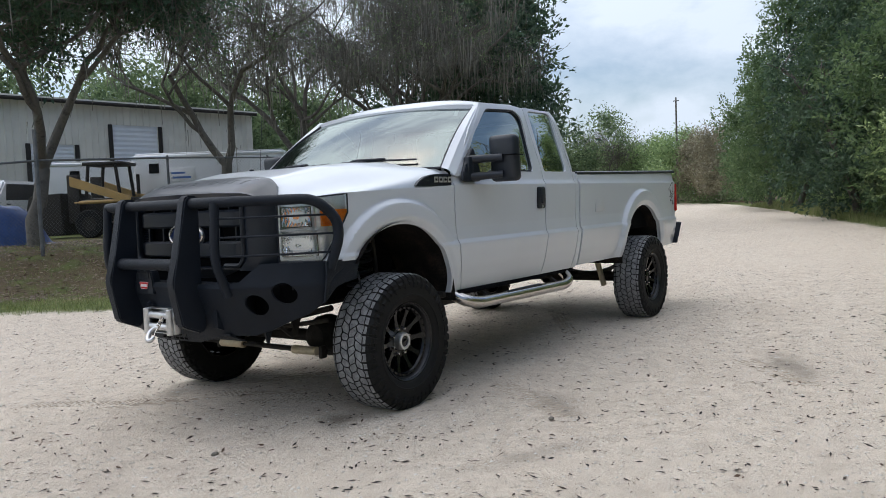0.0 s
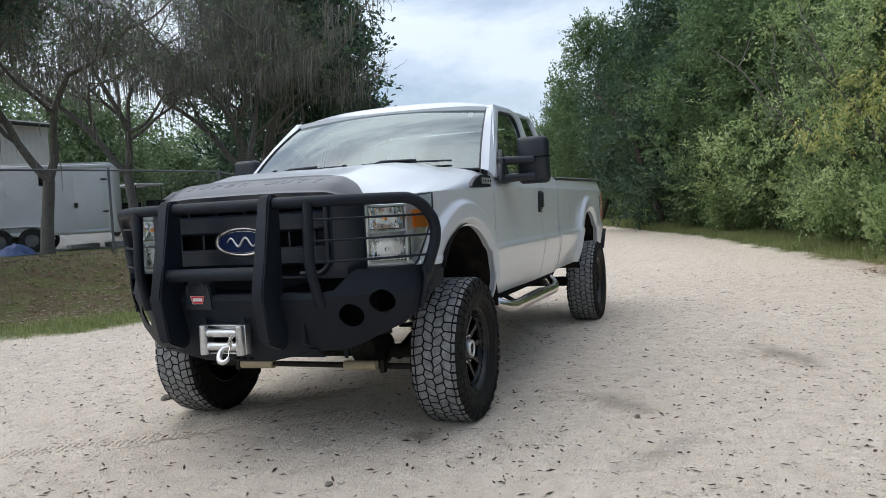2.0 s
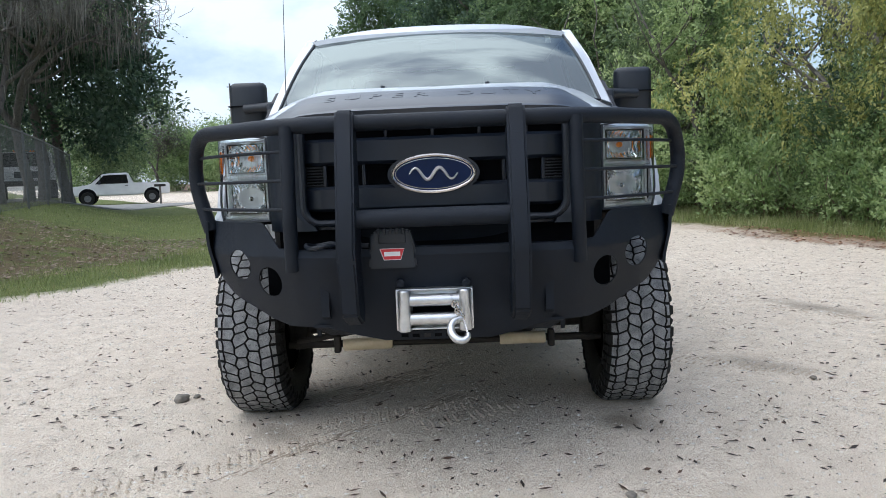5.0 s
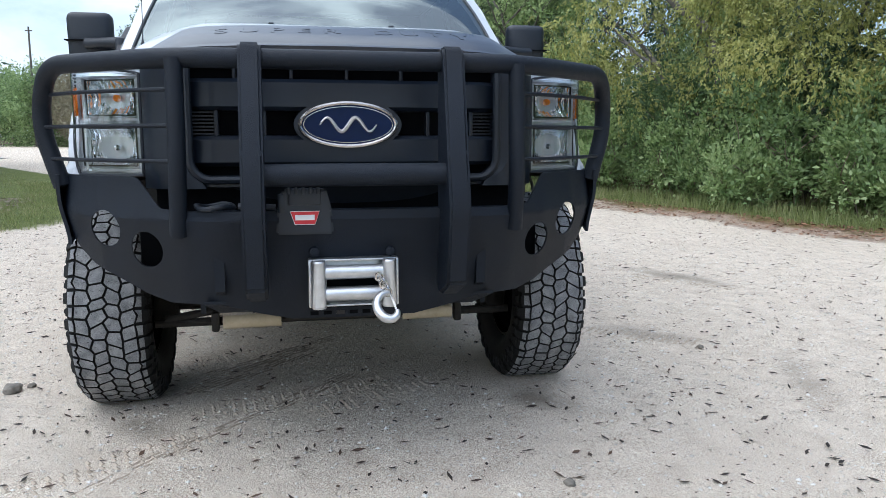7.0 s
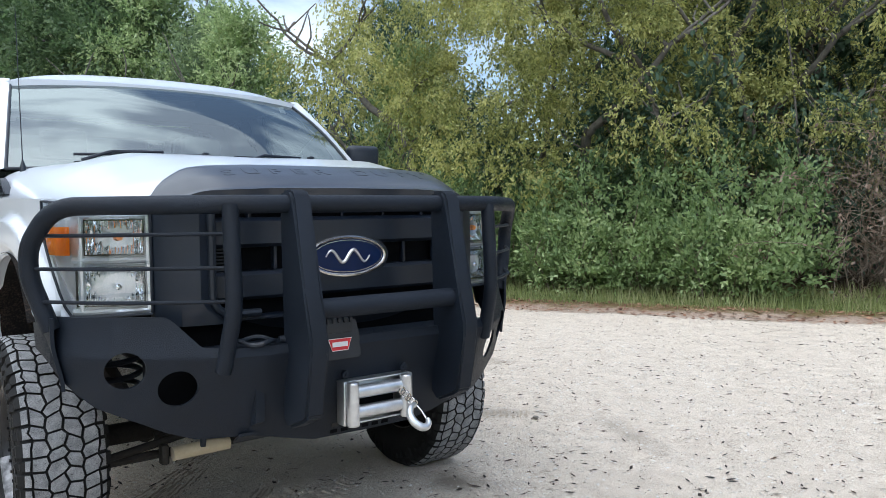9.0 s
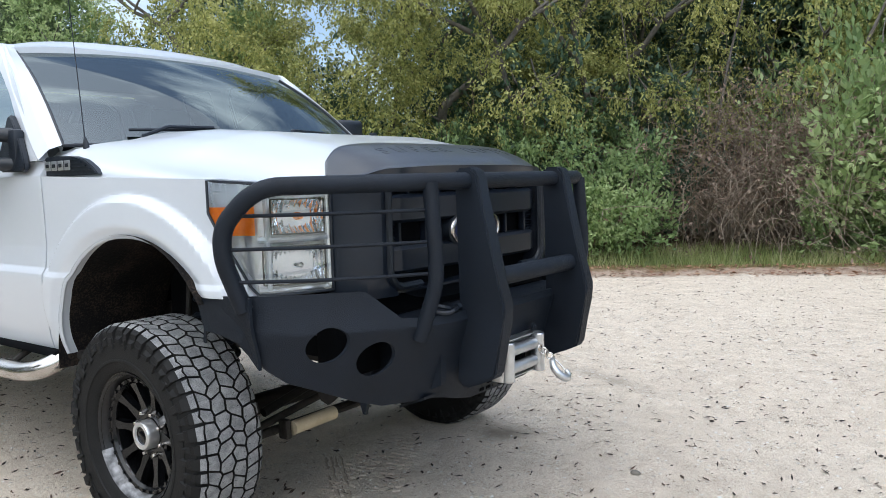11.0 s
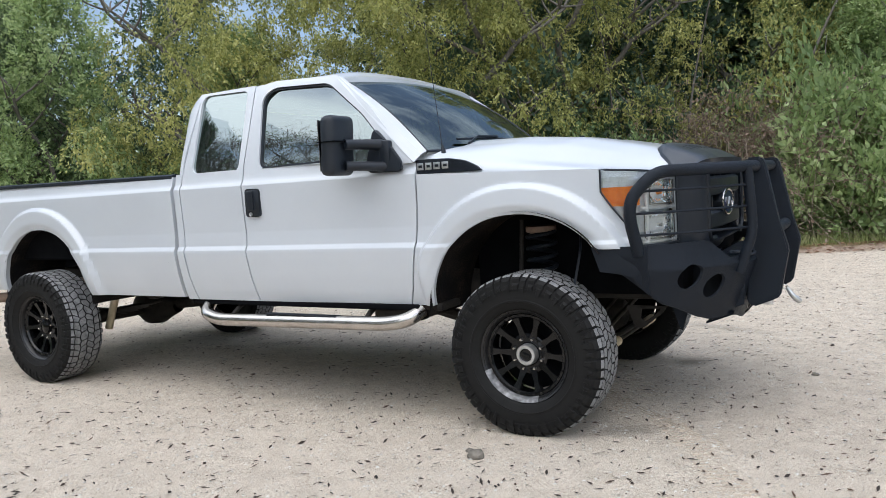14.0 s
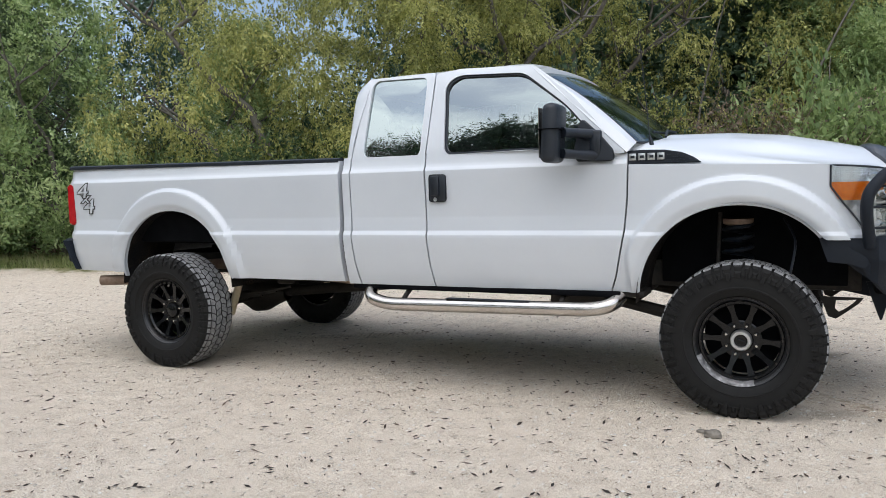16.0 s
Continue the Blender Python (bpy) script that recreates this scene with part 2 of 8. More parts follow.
def part_mesh(name, me, mat, parent=None, label="", smooth=True, sharp=35):
    if mat:
        me.materials.append(mat)
    if smooth:
        me.polygons.foreach_set("use_smooth", [True] * len(me.polygons))
        me.set_sharp_from_angle(angle=radians(sharp))
    ob = new(name, me)
    if parent:
        ob.parent = parent
    if label:
        tagged(ob, label)
    return ob


def thing(name, label, category, at=(0, 0, 0), group="", kind=""):
    ob = new(name)
    ob.location = at
    ob.empty_display_size = 0.2
    return tagged(ob, label, category, group, kind)


def add_box(bm, c, s, bevel=0.0, turn=None, segments=2):
    made = bmesh.ops.create_cube(bm, size=1.0)["verts"]
    bmesh.ops.scale(bm, vec=s, verts=made)
    if bevel:
        edges = list({e for v in made for e in v.link_edges})
        out = bmesh.ops.bevel(bm, geom=edges, offset=bevel, segments=segments, affect="EDGES", profile=0.5)
        made = list({v for f in out["faces"] for v in f.verts} | {v for v in made if v.is_valid})
    if turn is not None:
        bmesh.ops.transform(bm, matrix=turn, verts=made)
    bmesh.ops.translate(bm, vec=c, verts=made)
    return made


def box(c, s, bevel=0.0, turn=None, segments=2):
    bm = bmesh.new()
    add_box(bm, c, s, bevel, turn, segments)
    return bm


def add_tube(bm, pts, radius, seg=12, cap=True):
    """A round bar along points; radius is a number or one for each point."""
    pts = [Vector(p) for p in pts]
    rad = radius if isinstance(radius, (list, tuple)) else [radius] * len(pts)
    rings, side = [], None
    for i, p in enumerate(pts):
        d = (pts[min(i + 1, len(pts) - 1)] - pts[max(i - 1, 0)]).normalized()
        if side is None:
            side = d.orthogonal().normalized()
        side = (side - d * side.dot(d)).normalized()
        up = d.cross(side)
        rings.append([bm.verts.new(p + (side * math.cos(a) + up * math.sin(a)) * rad[i]) for a in [2 * math.pi * k / seg for k in range(seg)]])
    for a, b in zip(rings, rings[1:]):
        for k in range(seg):
            bm.faces.new((a[k], a[(k + 1) % seg], b[(k + 1) % seg], b[k]))
    if cap:
        bm.faces.new(rings[0][::-1])
        bm.faces.new(rings[-1])


def tube(pts, radius, seg=12, cap=True):
    bm = bmesh.new()
    add_tube(bm, pts, radius, seg, cap)
    return bm


def curve_through(pts, n=8):
    """Catmull-Rom through the points."""
    pts = [Vector(p) for p in pts]
    out = []
    for i in range(len(pts) - 1):
        a, b, c, d = pts[max(i - 1, 0)], pts[i], pts[i + 1], pts[min(i + 2, len(pts) - 1)]
        for k in range(n):
            t = k / n
            out.append(0.5 * ((2 * b) + (c - a) * t + (2 * a - 5 * b + 4 * c - d) * t * t + (3 * b - a - 3 * c + d) * t ** 3))
    return out + [pts[-1]]


def rounded(pts, r, n=6):
    """A polyline with its inner corners rounded."""
    pts = [Vector(p) for p in pts]
    out = [pts[0]]
    for a, b, c in zip(pts, pts[1:], pts[2:]):
        u, v = (a - b), (c - b)
        k = min(r, u.length * 0.49, v.length * 0.49)
        p, q = b + u.normalized() * k, b + v.normalized() * k
        for i in range(n + 1):
            t = i / n
            out.append(p.lerp(b, t).lerp(b.lerp(q, t), t))
    return out + [pts[-1]]


def revolve(profile, seg=48, axis="y", centre=(0, 0, 0)):
    """Turns a profile of (radius, along) round an axis."""
    bm = bmesh.new()
    rings = []
    for r, s in profile:
        ring = []
        for k in range(seg):
            a = 2 * math.pi * k / seg
            p = {"y": (r * math.cos(a), s, r * math.sin(a)), "z": (r * math.cos(a), r * math.sin(a), s), "x": (s, r * math.cos(a), r * math.sin(a))}[axis]
            ring.append(bm.verts.new(Vector(p) + Vector(centre)))
        rings.append(ring)
    for a, b in zip(rings, rings[1:]):
        for k in range(seg):
            bm.faces.new((a[k], a[(k + 1) % seg], b[(k + 1) % seg], b[k]))
    return bm


def add_prism(bm, loop, move):
    """A closed outline pushed along a vector."""
    a = [bm.verts.new(p) for p in loop]
    b = [bm.verts.new(Vector(p) + Vector(move)) for p in loop]
    n = len(a)
    bm.faces.new(a[::-1])
    bm.faces.new(b)
    for i in range(n):
        bm.faces.new((a[i], a[(i + 1) % n], b[(i + 1) % n], b[i]))


def prism(loop, move, bevel=0.0):
    bm = bmesh.new()
    add_prism(bm, loop, move)
    if bevel:
        bmesh.ops.bevel(bm, geom=bm.edges[:], offset=bevel, segments=2, affect="EDGES")
    return bm


def sheet(f, nu, nv, thick=None):
    """A surface f(u, v) on a grid; thick: a vector function or vector that gives it a back."""
    bm = bmesh.new()
    g = [[bm.verts.new(f(i / nu, j / nv)) for j in range(nv + 1)] for i in range(nu + 1)]
    for i in range(nu):
        for j in range(nv):
            bm.faces.new((g[i][j], g[i + 1][j], g[i + 1][j + 1], g[i][j + 1]))
    if thick is not None:
        rim_back(bm, Vector(thick))
    return bm


def rim_back(bm, move):
    """Folds the open edges of a sheet back along a vector."""
    edges = [e for e in bm.edges if len(e.link_faces) == 1]
    out = bmesh.ops.extrude_edge_only(bm, edges=edges)["geom"]
    bmesh.ops.translate(bm, vec=move, verts=[v for v in out if isinstance(v, bmesh.types.BMVert)])


def lerp(a, b, t):
    return a + (b - a) * t


def table(x, rows):
    """Straight interpolation in a short table."""
    return float(np.interp(x, [r[0] for r in rows], [r[1] for r in rows]))


def smooth_step(t):
    t = min(1.0, max(0.0, t))
    return t * t * (3 - 2 * t)


def add_text(name, words, size, m, mat, parent=None, depth=0.002, spacing=1.0, shear=0.0, offset=0.0):
    """Lettering in the built-in font as a mesh."""
    cu = bpy.data.curves.new(name, "FONT")
    cu.body, cu.size, cu.extrude, cu.align_x, cu.align_y = words, size, depth, "CENTER", "CENTER"
    cu.space_character, cu.shear, cu.offset = spacing, shear, offset
    tmp = bpy.data.objects.new(name, cu)
    scene.collection.objects.link(tmp)
    me = bpy.data.meshes.new_from_object(tmp)
    bpy.data.objects.remove(tmp)
    me.transform(m)
    return part_mesh(name, me, mat, parent, "", False)


# ---- the pickup truck: nose towards +x, front axle over x = 0 ----
truck = thing("pickup_truck", "white lifted extended-cab pickup truck with black brush guard, on sandy gravel", "pickup truck")

FRONT_AXLE, REAR_AXLE, HUB_Z, TYRE_R = 0.0, -4.01, 0.415, 0.428
FRONT_ARCH, REAR_ARCH = (-0.02, 0.532, 0.60, 1.158), (-3.995, 0.535, 0.60, 1.172)   # middle, half width, foot, top
FRONT_FLARE, REAR_FLARE = (-0.02, 0.665, 0.55, 1.313), (-3.995, 0.665, 0.60, 1.335)
HALF = [(-5.10, 0.992), (-5.04, 1.018), (-4.9, 1.028), (-2.5, 1.035), (-1.75, 1.030), (-0.6, 0.996), (-0.2, 0.982), (0.2, 0.962), (0.42, 0.942), (0.6, 0.912)]
PROFILE = [(0.6, -0.10), (0.655, -0.072), (0.72, -0.048), (0.82, -0.024), (0.92, -0.006), (0.972, 0.0), (0.985, -0.001), (1.000, -0.009), (1.014, -0.017), (1.1, -0.022),
           (1.25, -0.016), (1.36, -0.012), (1.388, -0.012), (1.398, -0.016), (1.415, -0.030), (1.45, -0.040), (1.5, -0.050), (1.56, -0.062)]
LEVELS = sorted({0.60, 0.972, 0.985, 0.995, 1.004, 1.014, 1.022, 1.388, 1.394, 1.408, 1.418, 1.435, 1.46, 1.487, 1.52} | {round(0.655 + 0.0183 * k, 4) for k in range(41)} | {round(0.99 + 0.009 * k, 4) for k in range(42)})


def arch_rho(x, z, arch):
    cx, rx, zb, zt = arch
    u, v = abs(x - cx) / rx, max(0.0, z - zb) / (zt - zb)
    return (u ** 2.1 + v ** 2.1) ** (1 / 2.1)


def arch_z(x, arch):
    cx, rx, zb, zt = arch
    u = abs(x - cx) / rx
    return None if u >= 1 else zb + (zt - zb) * (1 - u ** 2.1) ** (1 / 2.1)


def body_y(x, z):
    y = table(x, HALF) + table(z, PROFILE)
    for arch, flare in ((FRONT_ARCH, FRONT_FLARE), (REAR_ARCH, REAR_FLARE)):
        out = arch_rho(x, z, flare)
        if out < 1.01:
            rho = arch_rho(x, z, arch)
            k = smooth_step((1.0 - out) / 0.046) * (0.3 + 0.7 * smooth_step((z - 0.60) / 0.3))
            if arch is FRONT_ARCH:
                k *= smooth_step((x + 0.64 + 0.05 * (z - 1.0)) / 0.05)
            lip = 0.034 - 0.018 * smooth_step((1.08 - rho) / 0.09)
            base = table(x, HALF) - 0.012
            y = lerp(y, max(y, base) + lip, k)
    return y


def low_edge(x):
    for arch in (FRONT_ARCH, REAR_ARCH):
        z = arch_z(x, arch)
        if z:
            return max(z, 0.655 if x < 0.2 else 0.962)
    if x > 0.2:
        return 0.962
    return 0.655 if x > -2.5 else (0.668 if x > -3.9 else 0.690)


def side_panel(name, left, right, top, side, columns, parent=truck, label="", still=None):
    """A pressed body panel between two slanting edges, folded inwards at its rim."""
    bm = bmesh.new()
    grid = []
    for t in columns:
        col = []
        for z in LEVELS:
            zz = z
            for _ in range(1 if still is None else 4):
                x = lerp(left(zz), right(zz), t)
                if still is not None:
                    base = lerp(still[0], still[1], t)
                    if base >= still[2]:
                        x = still[2] + (base - still[2]) / (still[1] - still[2]) * (right(zz) - still[2])
                    else:
                        x = base + (left(zz) - still[0]) * max(0.0, (still[3] - base) / (still[3] - still[0]))
                zz = max(min(z, top(x)), low_edge(x))
            if still is None:
                x = lerp(left(zz), right(zz), t)
            col.append(bm.verts.new((x, side * body_y(x, zz), zz)))
        grid.append(col)
    for a, b in zip(grid, grid[1:]):
        for j in range(len(LEVELS) - 1):
            if max(a[j + 1].co.z - a[j].co.z, b[j + 1].co.z - b[j].co.z) > 1e-5:
                bm.faces.new((a[j], b[j], b[j + 1], a[j + 1]))
    bmesh.ops.remove_doubles(bm, verts=bm.verts[:], dist=0.0004)
    bmesh.ops.delete(bm, geom=[v for v in bm.verts if not v.link_faces], context="VERTS")
    rim_back(bm, Vector((0, -side * 0.045, 0)))
    return part(name, bm, M_PAINT, parent, label, sharp=28)


def even(n):
    return [i / n for i in range(n + 1)]


def around(x0, x1, arch, n=30, m=14):
    """Columns that crowd at both feet of a wheel arch."""
    cx, rx = arch[0], arch[1]
    xs = {x0, x1}
    for k in range(n + 1):
        xs.add(cx - rx * 0.99999 * math.cos(math.pi * k / n))
    for e in (cx - rx, cx + rx):
        xs.add(e + math.copysign(0.0005, e - cx))
    for k in range(1, m):
        xs.add(lerp(x0, cx - rx, k / m))
        xs.add(lerp(cx + rx, x1, k / m))
    return [(x - x0) / (x1 - x0) for x in sorted(xs) if x0 - 1e-9 <= x <= x1 + 1e-9]


def door_line_front(z):
    return table(z, [(0.6, -0.71), (0.67, -0.700), (0.75, -0.672), (0.985, -0.622), (1.2, -0.602), (1.39, -0.596), (1.52, -0.60)])


def door_line_mid(z):
    return table(z, [(0.6, -1.82), (0.67, -1.826), (0.8, -1.842), (0.985, -1.852), (1.39, -1.860), (1.52, -1.862)])


def door_line_rear(z):
    return table(z, [(0.6, -2.36), (0.67, -2.376), (0.8, -2.395), (0.985, -2.405), (1.39, -2.410), (1.52, -2.41)])


def lamp_edge(z):
    return table(z, [(0.6, 0.45), (0.955, 0.602), (0.98, 0.590), (1.232, 0.428), (1.40, 0.412)])


def fender_top(x):
    return table(x, [(-0.6, 1.386), (0.42, 1.352), (0.6, 1.33)])


def sill_top(x):
    return table(x, [(-2.5, 1.492), (-1.16, 1.488), (-1.06, 1.470), (-0.98, 1.452), (-0.6, 1.447)])


def bed_top(x):
    return table(x, [(-5.1, 1.512), (-2.5, 1.478)])


GAP = 0.005
for side in (1, -1):
    side_panel("front_fender", lambda z: door_line_front(z) + GAP, lamp_edge, fender_top, side, around(-0.60, 0.52, FRONT_ARCH, 64, 12), still=(-0.60, 0.52, 0.0, -0.553))
    side_panel("cab_corner", lambda z: -2.468, lambda z: door_line_rear(z) - GAP, lambda x: 1.492, side, even(5))
    side_panel("bed_side", lambda z: -5.095, lambda z: -2.500, bed_top, side, around(-5.095, -2.500, REAR_ARCH, 64, 34))


# cabin sides above the waist
def cab_y(z):
    return table(z, [(1.40, 0.985), (1.47, 0.985), (1.60, 0.957), (1.80, 0.903), (1.95, 0.858), (2.02, 0.825), (2.06, 0.79)])


def ring_panel(name, outer, inner, side, mat, parent, n=6, y_of=cab_y, thick=0.05, proud=0.0):
    """A frame between two outlines with the same corners, on the cabin's side."""
    def loop(corners, soft):
        pts = []
        for i, c in enumerate(corners):
            a, b = Vector(corners[i - 1]), Vector(corners[(i + 1) % len(corners)])
            c = Vector(c)
            p = c + (a - c) * min(0.45, soft / max((a - c).length, 1e-6))
            q = c + (b - c) * min(0.45, soft / max((b - c).length, 1e-6))
            for k in range(n + 1):
                t = k / n
                pts.append(p.lerp(c, t).lerp(c.lerp(q, t), t))
        return pts
    o, i = loop(outer, 0.02), loop(inner, 0.055)
    bm = bmesh.new()
    rows = []
    for f in (0, 0.33, 0.66, 1):
        rows.append([bm.verts.new((p.lerp(q, f).x, side * (y_of(p.lerp(q, f).y) + proud), p.lerp(q, f).y)) for p, q in zip(o, i)])
    m = len(o)
    for a, b in zip(rows, rows[1:]):
        for k in range(m):
            bm.faces.new((a[k], a[(k + 1) % m], b[(k + 1) % m], b[k]))
    rim_back(bm, Vector((0, -side * thick, 0)))
    return part(name, bm, mat, parent, sharp=30), i


def pane_y(y_of, z):
    """The cabin's side, evened out to one gentle bow."""
    t = (z - 1.45) / 0.55
    return lerp(y_of(1.45), y_of(2.0), t) + 0.014 * math.sin(math.pi * min(1.0, max(0.0, t)))


def pane(name, loop, side, mat, parent, inset=0.022, y_of=cab_y):
    bm = bmesh.new()
    c = sum((Vector(p) for p in loop), Vector((0, 0))) / len(loop)
    rings = []
    for f in (1.01, 0.86, 0.70, 0.54, 0.38, 0.22, 0.08):
        q = [c.lerp(Vector(p), f) for p in loop]
        rings.append([bm.verts.new((p.x, side * (pane_y(y_of, p.y) - inset), p.y)) for p in q])
    for a, b in zip(rings, rings[1:]):
        for k in range(len(a)):
            j = (k + 1) % len(a)
            bm.faces.new((a[k], a[j], b[j], b[k]))
    bm.faces.new(rings[-1])
    ob = part(name, bm, mat, parent)
    ob.visible_shadow = False
    return ob


FRONT_WIN = [(-1.738, 1.486), (-1.768, 1.93), (-1.69, 1.990), (-1.245, 1.968), (-0.965, 1.750), (-0.690, 1.452), (-1.02, 1.462), (-1.13, 1.494)]
FRONT_FRAME = [(-1.862, 1.489), (-1.842, 2.012), (-1.68, 2.032), (-1.195, 2.010), (-0.925, 1.794), (-0.606, 1.449), (-1.02, 1.446), (-1.13, 1.489)]
REAR_WIN = [(-2.330, 1.492), (-2.306, 2.002), (-1.900, 1.996), (-1.908, 1.482)]
REAR_FRAME = [(-2.408, 1.488), (-2.345, 2.018), (-1.852, 2.022), (-1.870, 1.478)]
MIRROR_SIDES = {}
for side in (1, -1):
    door = side_panel("front_door", lambda z: door_line_mid(z) + GAP, lambda z: door_line_front(z) - GAP, sill_top, side, even(40))
    _, inner = ring_panel("window_frame", FRONT_FRAME, FRONT_WIN, side, M_PAINT, door)
    pane("window_pane", inner, side, M_GLASS, door)
    seal, _ = ring_panel("window_seal", FRONT_WIN, [(lerp(x, -1.38, 0.035), lerp(z, 1.72, 0.05)) for x, z in FRONT_WIN], side, M_PLASTIC, door, proud=-0.012, thick=0.02)
    rear = side_panel("rear_door", lambda z: door_line_rear(z) + GAP, lambda z: door_line_mid(z) - GAP, lambda x: 1.492, side, even(16))
    _, inner = ring_panel("window_frame", REAR_FRAME, REAR_WIN, side, M_PAINT, rear)
    pane("window_pane", inner, side, M_TINT, rear, inset=0.012)
    MIRROR_SIDES[side] = door
    # recessed handle plate with its grip
    hx, hz = -1.768, 1.279
    part("door_handle", box((hx, side * (body_y(hx, hz) + 0.004), hz), (0.118, 0.022, 0.172), 0.018), M_PLASTIC, door, "black plastic door handle")
    part("grip", box((hx - 0.012, side * (body_y(hx, hz) + 0.018), hz + 0.014), (0.058, 0.022, 0.125), 0.01), M_PLASTIC, door)
    part("key_lock", revolve([(0.0, 0.0), (0.011, 0.0), (0.013, -0.006)], 16, "y", (hx - 0.01, side * (body_y(hx, hz) + 0.016), hz - 0.07)), M_SATIN, door)

def windscreen_point(u, v):
    y = lerp(-1, 1, v)
    foot = Vector((-0.400 - 0.165 * y * y, 0.900 * y, 1.520 - 0.012 * y * y))
    head = Vector((-1.105 - 0.10 * abs(y) ** 2.2, 0.778 * y, 2.012 - 0.022 * y * y))
    p = foot.lerp(head, u)
    return p + Vector((0.020, 0, 0.026)) * math.sin(math.pi * u)


# roof, pillars, rear wall
def roof_point(u, v):
    y = lerp(-1, 1, v)
    x = lerp(-2.452 + 0.02 * abs(y) ** 2 + 0.075 * abs(y) ** 9, -1.085 - 0.085 * abs(y) ** 2.2, u)
    edge = abs(y) ** 5
    z = 2.088 - 0.030 * y * y - 0.055 * edge - 0.072 * (1 - 0.76 * abs(y) ** 3) * smooth_step((u - 0.82) / 0.18) ** 1.5 - 0.026 * smooth_step((0.16 - u) / 0.16)
    return Vector((x, 0.822 * y, z))


bm = sheet(roof_point, 28, 40)
rim_back(bm, Vector((0, 0, -0.03)))
part("roof", bm, M_PAINT, truck)
for side in (1, -1):
    # windscreen pillar
    top_b, foot_b = Vector((-1.190, side * 0.826, 1.990)), Vector((-0.600, side * 0.978, 1.452))
    bm = bmesh.new()
    rows = []
    for k in range(13):
        t = k / 12
        a, b = windscreen_point(1 - t, 0.5 + side * 0.497) + Vector((0.004, side * 0.004, 0.006)), top_b.lerp(foot_b, t)
        b.y = side * (cab_y(b.z) + 0.002)
        mid = a.lerp(b, 0.5) + Vector((0.012, side * 0.014, 0.010))
        rows.append([bm.verts.new(a + Vector((-0.03, 0, -0.04))), bm.verts.new(a), bm.verts.new(mid), bm.verts.new(b), bm.verts.new(b + Vector((-0.02, -side * 0.05, -0.01)))])
    for a, b in zip(rows, rows[1:]):
        for k in range(4):
            bm.faces.new((a[k], a[k + 1], b[k + 1], b[k]))
    part("windscreen_pillar", bm, M_PAINT, truck)
    # rear corner post
    bm = bmesh.new()
    rows = []
    for k in range(13):
        z = lerp(1.485, 2.018, k / 12)
        ye, xe = side * cab_y(z), lerp(-2.410, -2.318, smooth_step((z - 1.5) / 0.56))
        xb = table(z, [(1.48, -2.468), (1.90, -2.446), (1.96, -2.425), (2.0, -2.388), (2.02, -2.355)])
        rows.append([bm.verts.new((xe, ye - side * 0.05, z)), bm.verts.new((xe - 0.002, ye, z)), bm.verts.new((lerp(xe, xb, 0.6), ye - side * 0.004, z)), bm.verts.new((xb + 0.006, ye - side * 0.025, z)),
                     bm.verts.new((xb - 0.01, ye - side * 0.08, z)), bm.verts.new((xb - 0.02, ye - side * 0.28, z))])
    for a, b in zip(rows, rows[1:]):
        for k in range(5):
            bm.faces.new((a[k], a[k + 1], b[k + 1], b[k]))
    part("rear_pillar", bm, M_PAINT, truck)
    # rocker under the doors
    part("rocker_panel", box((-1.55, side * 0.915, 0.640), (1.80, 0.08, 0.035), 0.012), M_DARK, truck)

bm = bmesh.new()
add_box(bm, (-2.445, 0, 1.08), (0.03, 1.80, 0.86), 0.006)
add_box(bm, (-2.452, 0, 1.985), (0.03, 1.2, 0.05), 0.006)
part("cab_back_wall", bm, M_PAINT, truck)
rear_window = part("rear_window", box((-2.455, 0, 1.73), (0.006, 1.46, 0.44)), M_TINT, truck)
rear_window.visible_shadow = False
part("cab_floor", box((-1.55, 0, 0.69), (1.8, 1.74, 0.03), 0.004), M_DARK, truck)
part("firewall", box((-0.62, 0, 1.10), (0.04, 1.74, 0.84), 0.004), M_DARK, truck)


screen = part("windscreen", sheet(windscreen_point, 14, 28), M_WINDSHIELD, truck, "clear windscreen")
screen.visible_shadow = False
bm = bmesh.new()
for ends in ([(0, v / 24) for v in range(25)], [(u / 12, 0) for u in range(13)], [(u / 12, 1) for u in range(13)]):
    add_tube(bm, [windscreen_point(*e) + Vector((0.002, 0, 0.002)) for e in ends], 0.0075, 8)
part("windscreen_seal", bm, M_PLASTIC, truck)
part("inspection_sticker", box(windscreen_point(0.88, 0.93) + Vector((-0.012, 0, -0.01)), (0.002, 0.035, 0.05), 0, Matrix.Rotation(radians(-35), 4, "Y")), M_WHITE_INK, truck)
# cowl tray and wipers
part("cowl_tray", sheet(lambda u, v: windscreen_point(0, lerp(0.06, 0.94, v)) + Vector((0.16 * u - 0.01, 0, -0.028 - 0.012 * u)), 3, 24, (0, 0, -0.02)), M_PLASTIC, truck)
for y0, y1 in ((-0.62, -0.02), (0.10, 0.70)):
    bm = bmesh.new()
    blade = [windscreen_point(0.085, 0.5 + lerp(y0, y1, k / 8) / 1.744) + Vector((0.016, 0, 0.018)) for k in range(9)]
    add_tube(bm, blade, 0.007, 6)
    add_tube(bm, [blade[0] + Vector((0.07, 0.02, -0.03)), blade[2] + Vector((0.025, 0, 0.012)), blade[5] + Vector((0.006, 0, 0.012))], 0.008, 6)
    part("wiper", bm, M_PLASTIC, truck)
part("aerial", tube([(-0.49, -0.842, 1.49), (-0.492, -0.842, 1.515), (-0.50, -0.842, 1.55), (-0.57, -0.838, 2.22)], [0.014, 0.012, 0.0024, 0.0015], 8), M_PLASTIC, truck, "thin black radio aerial")


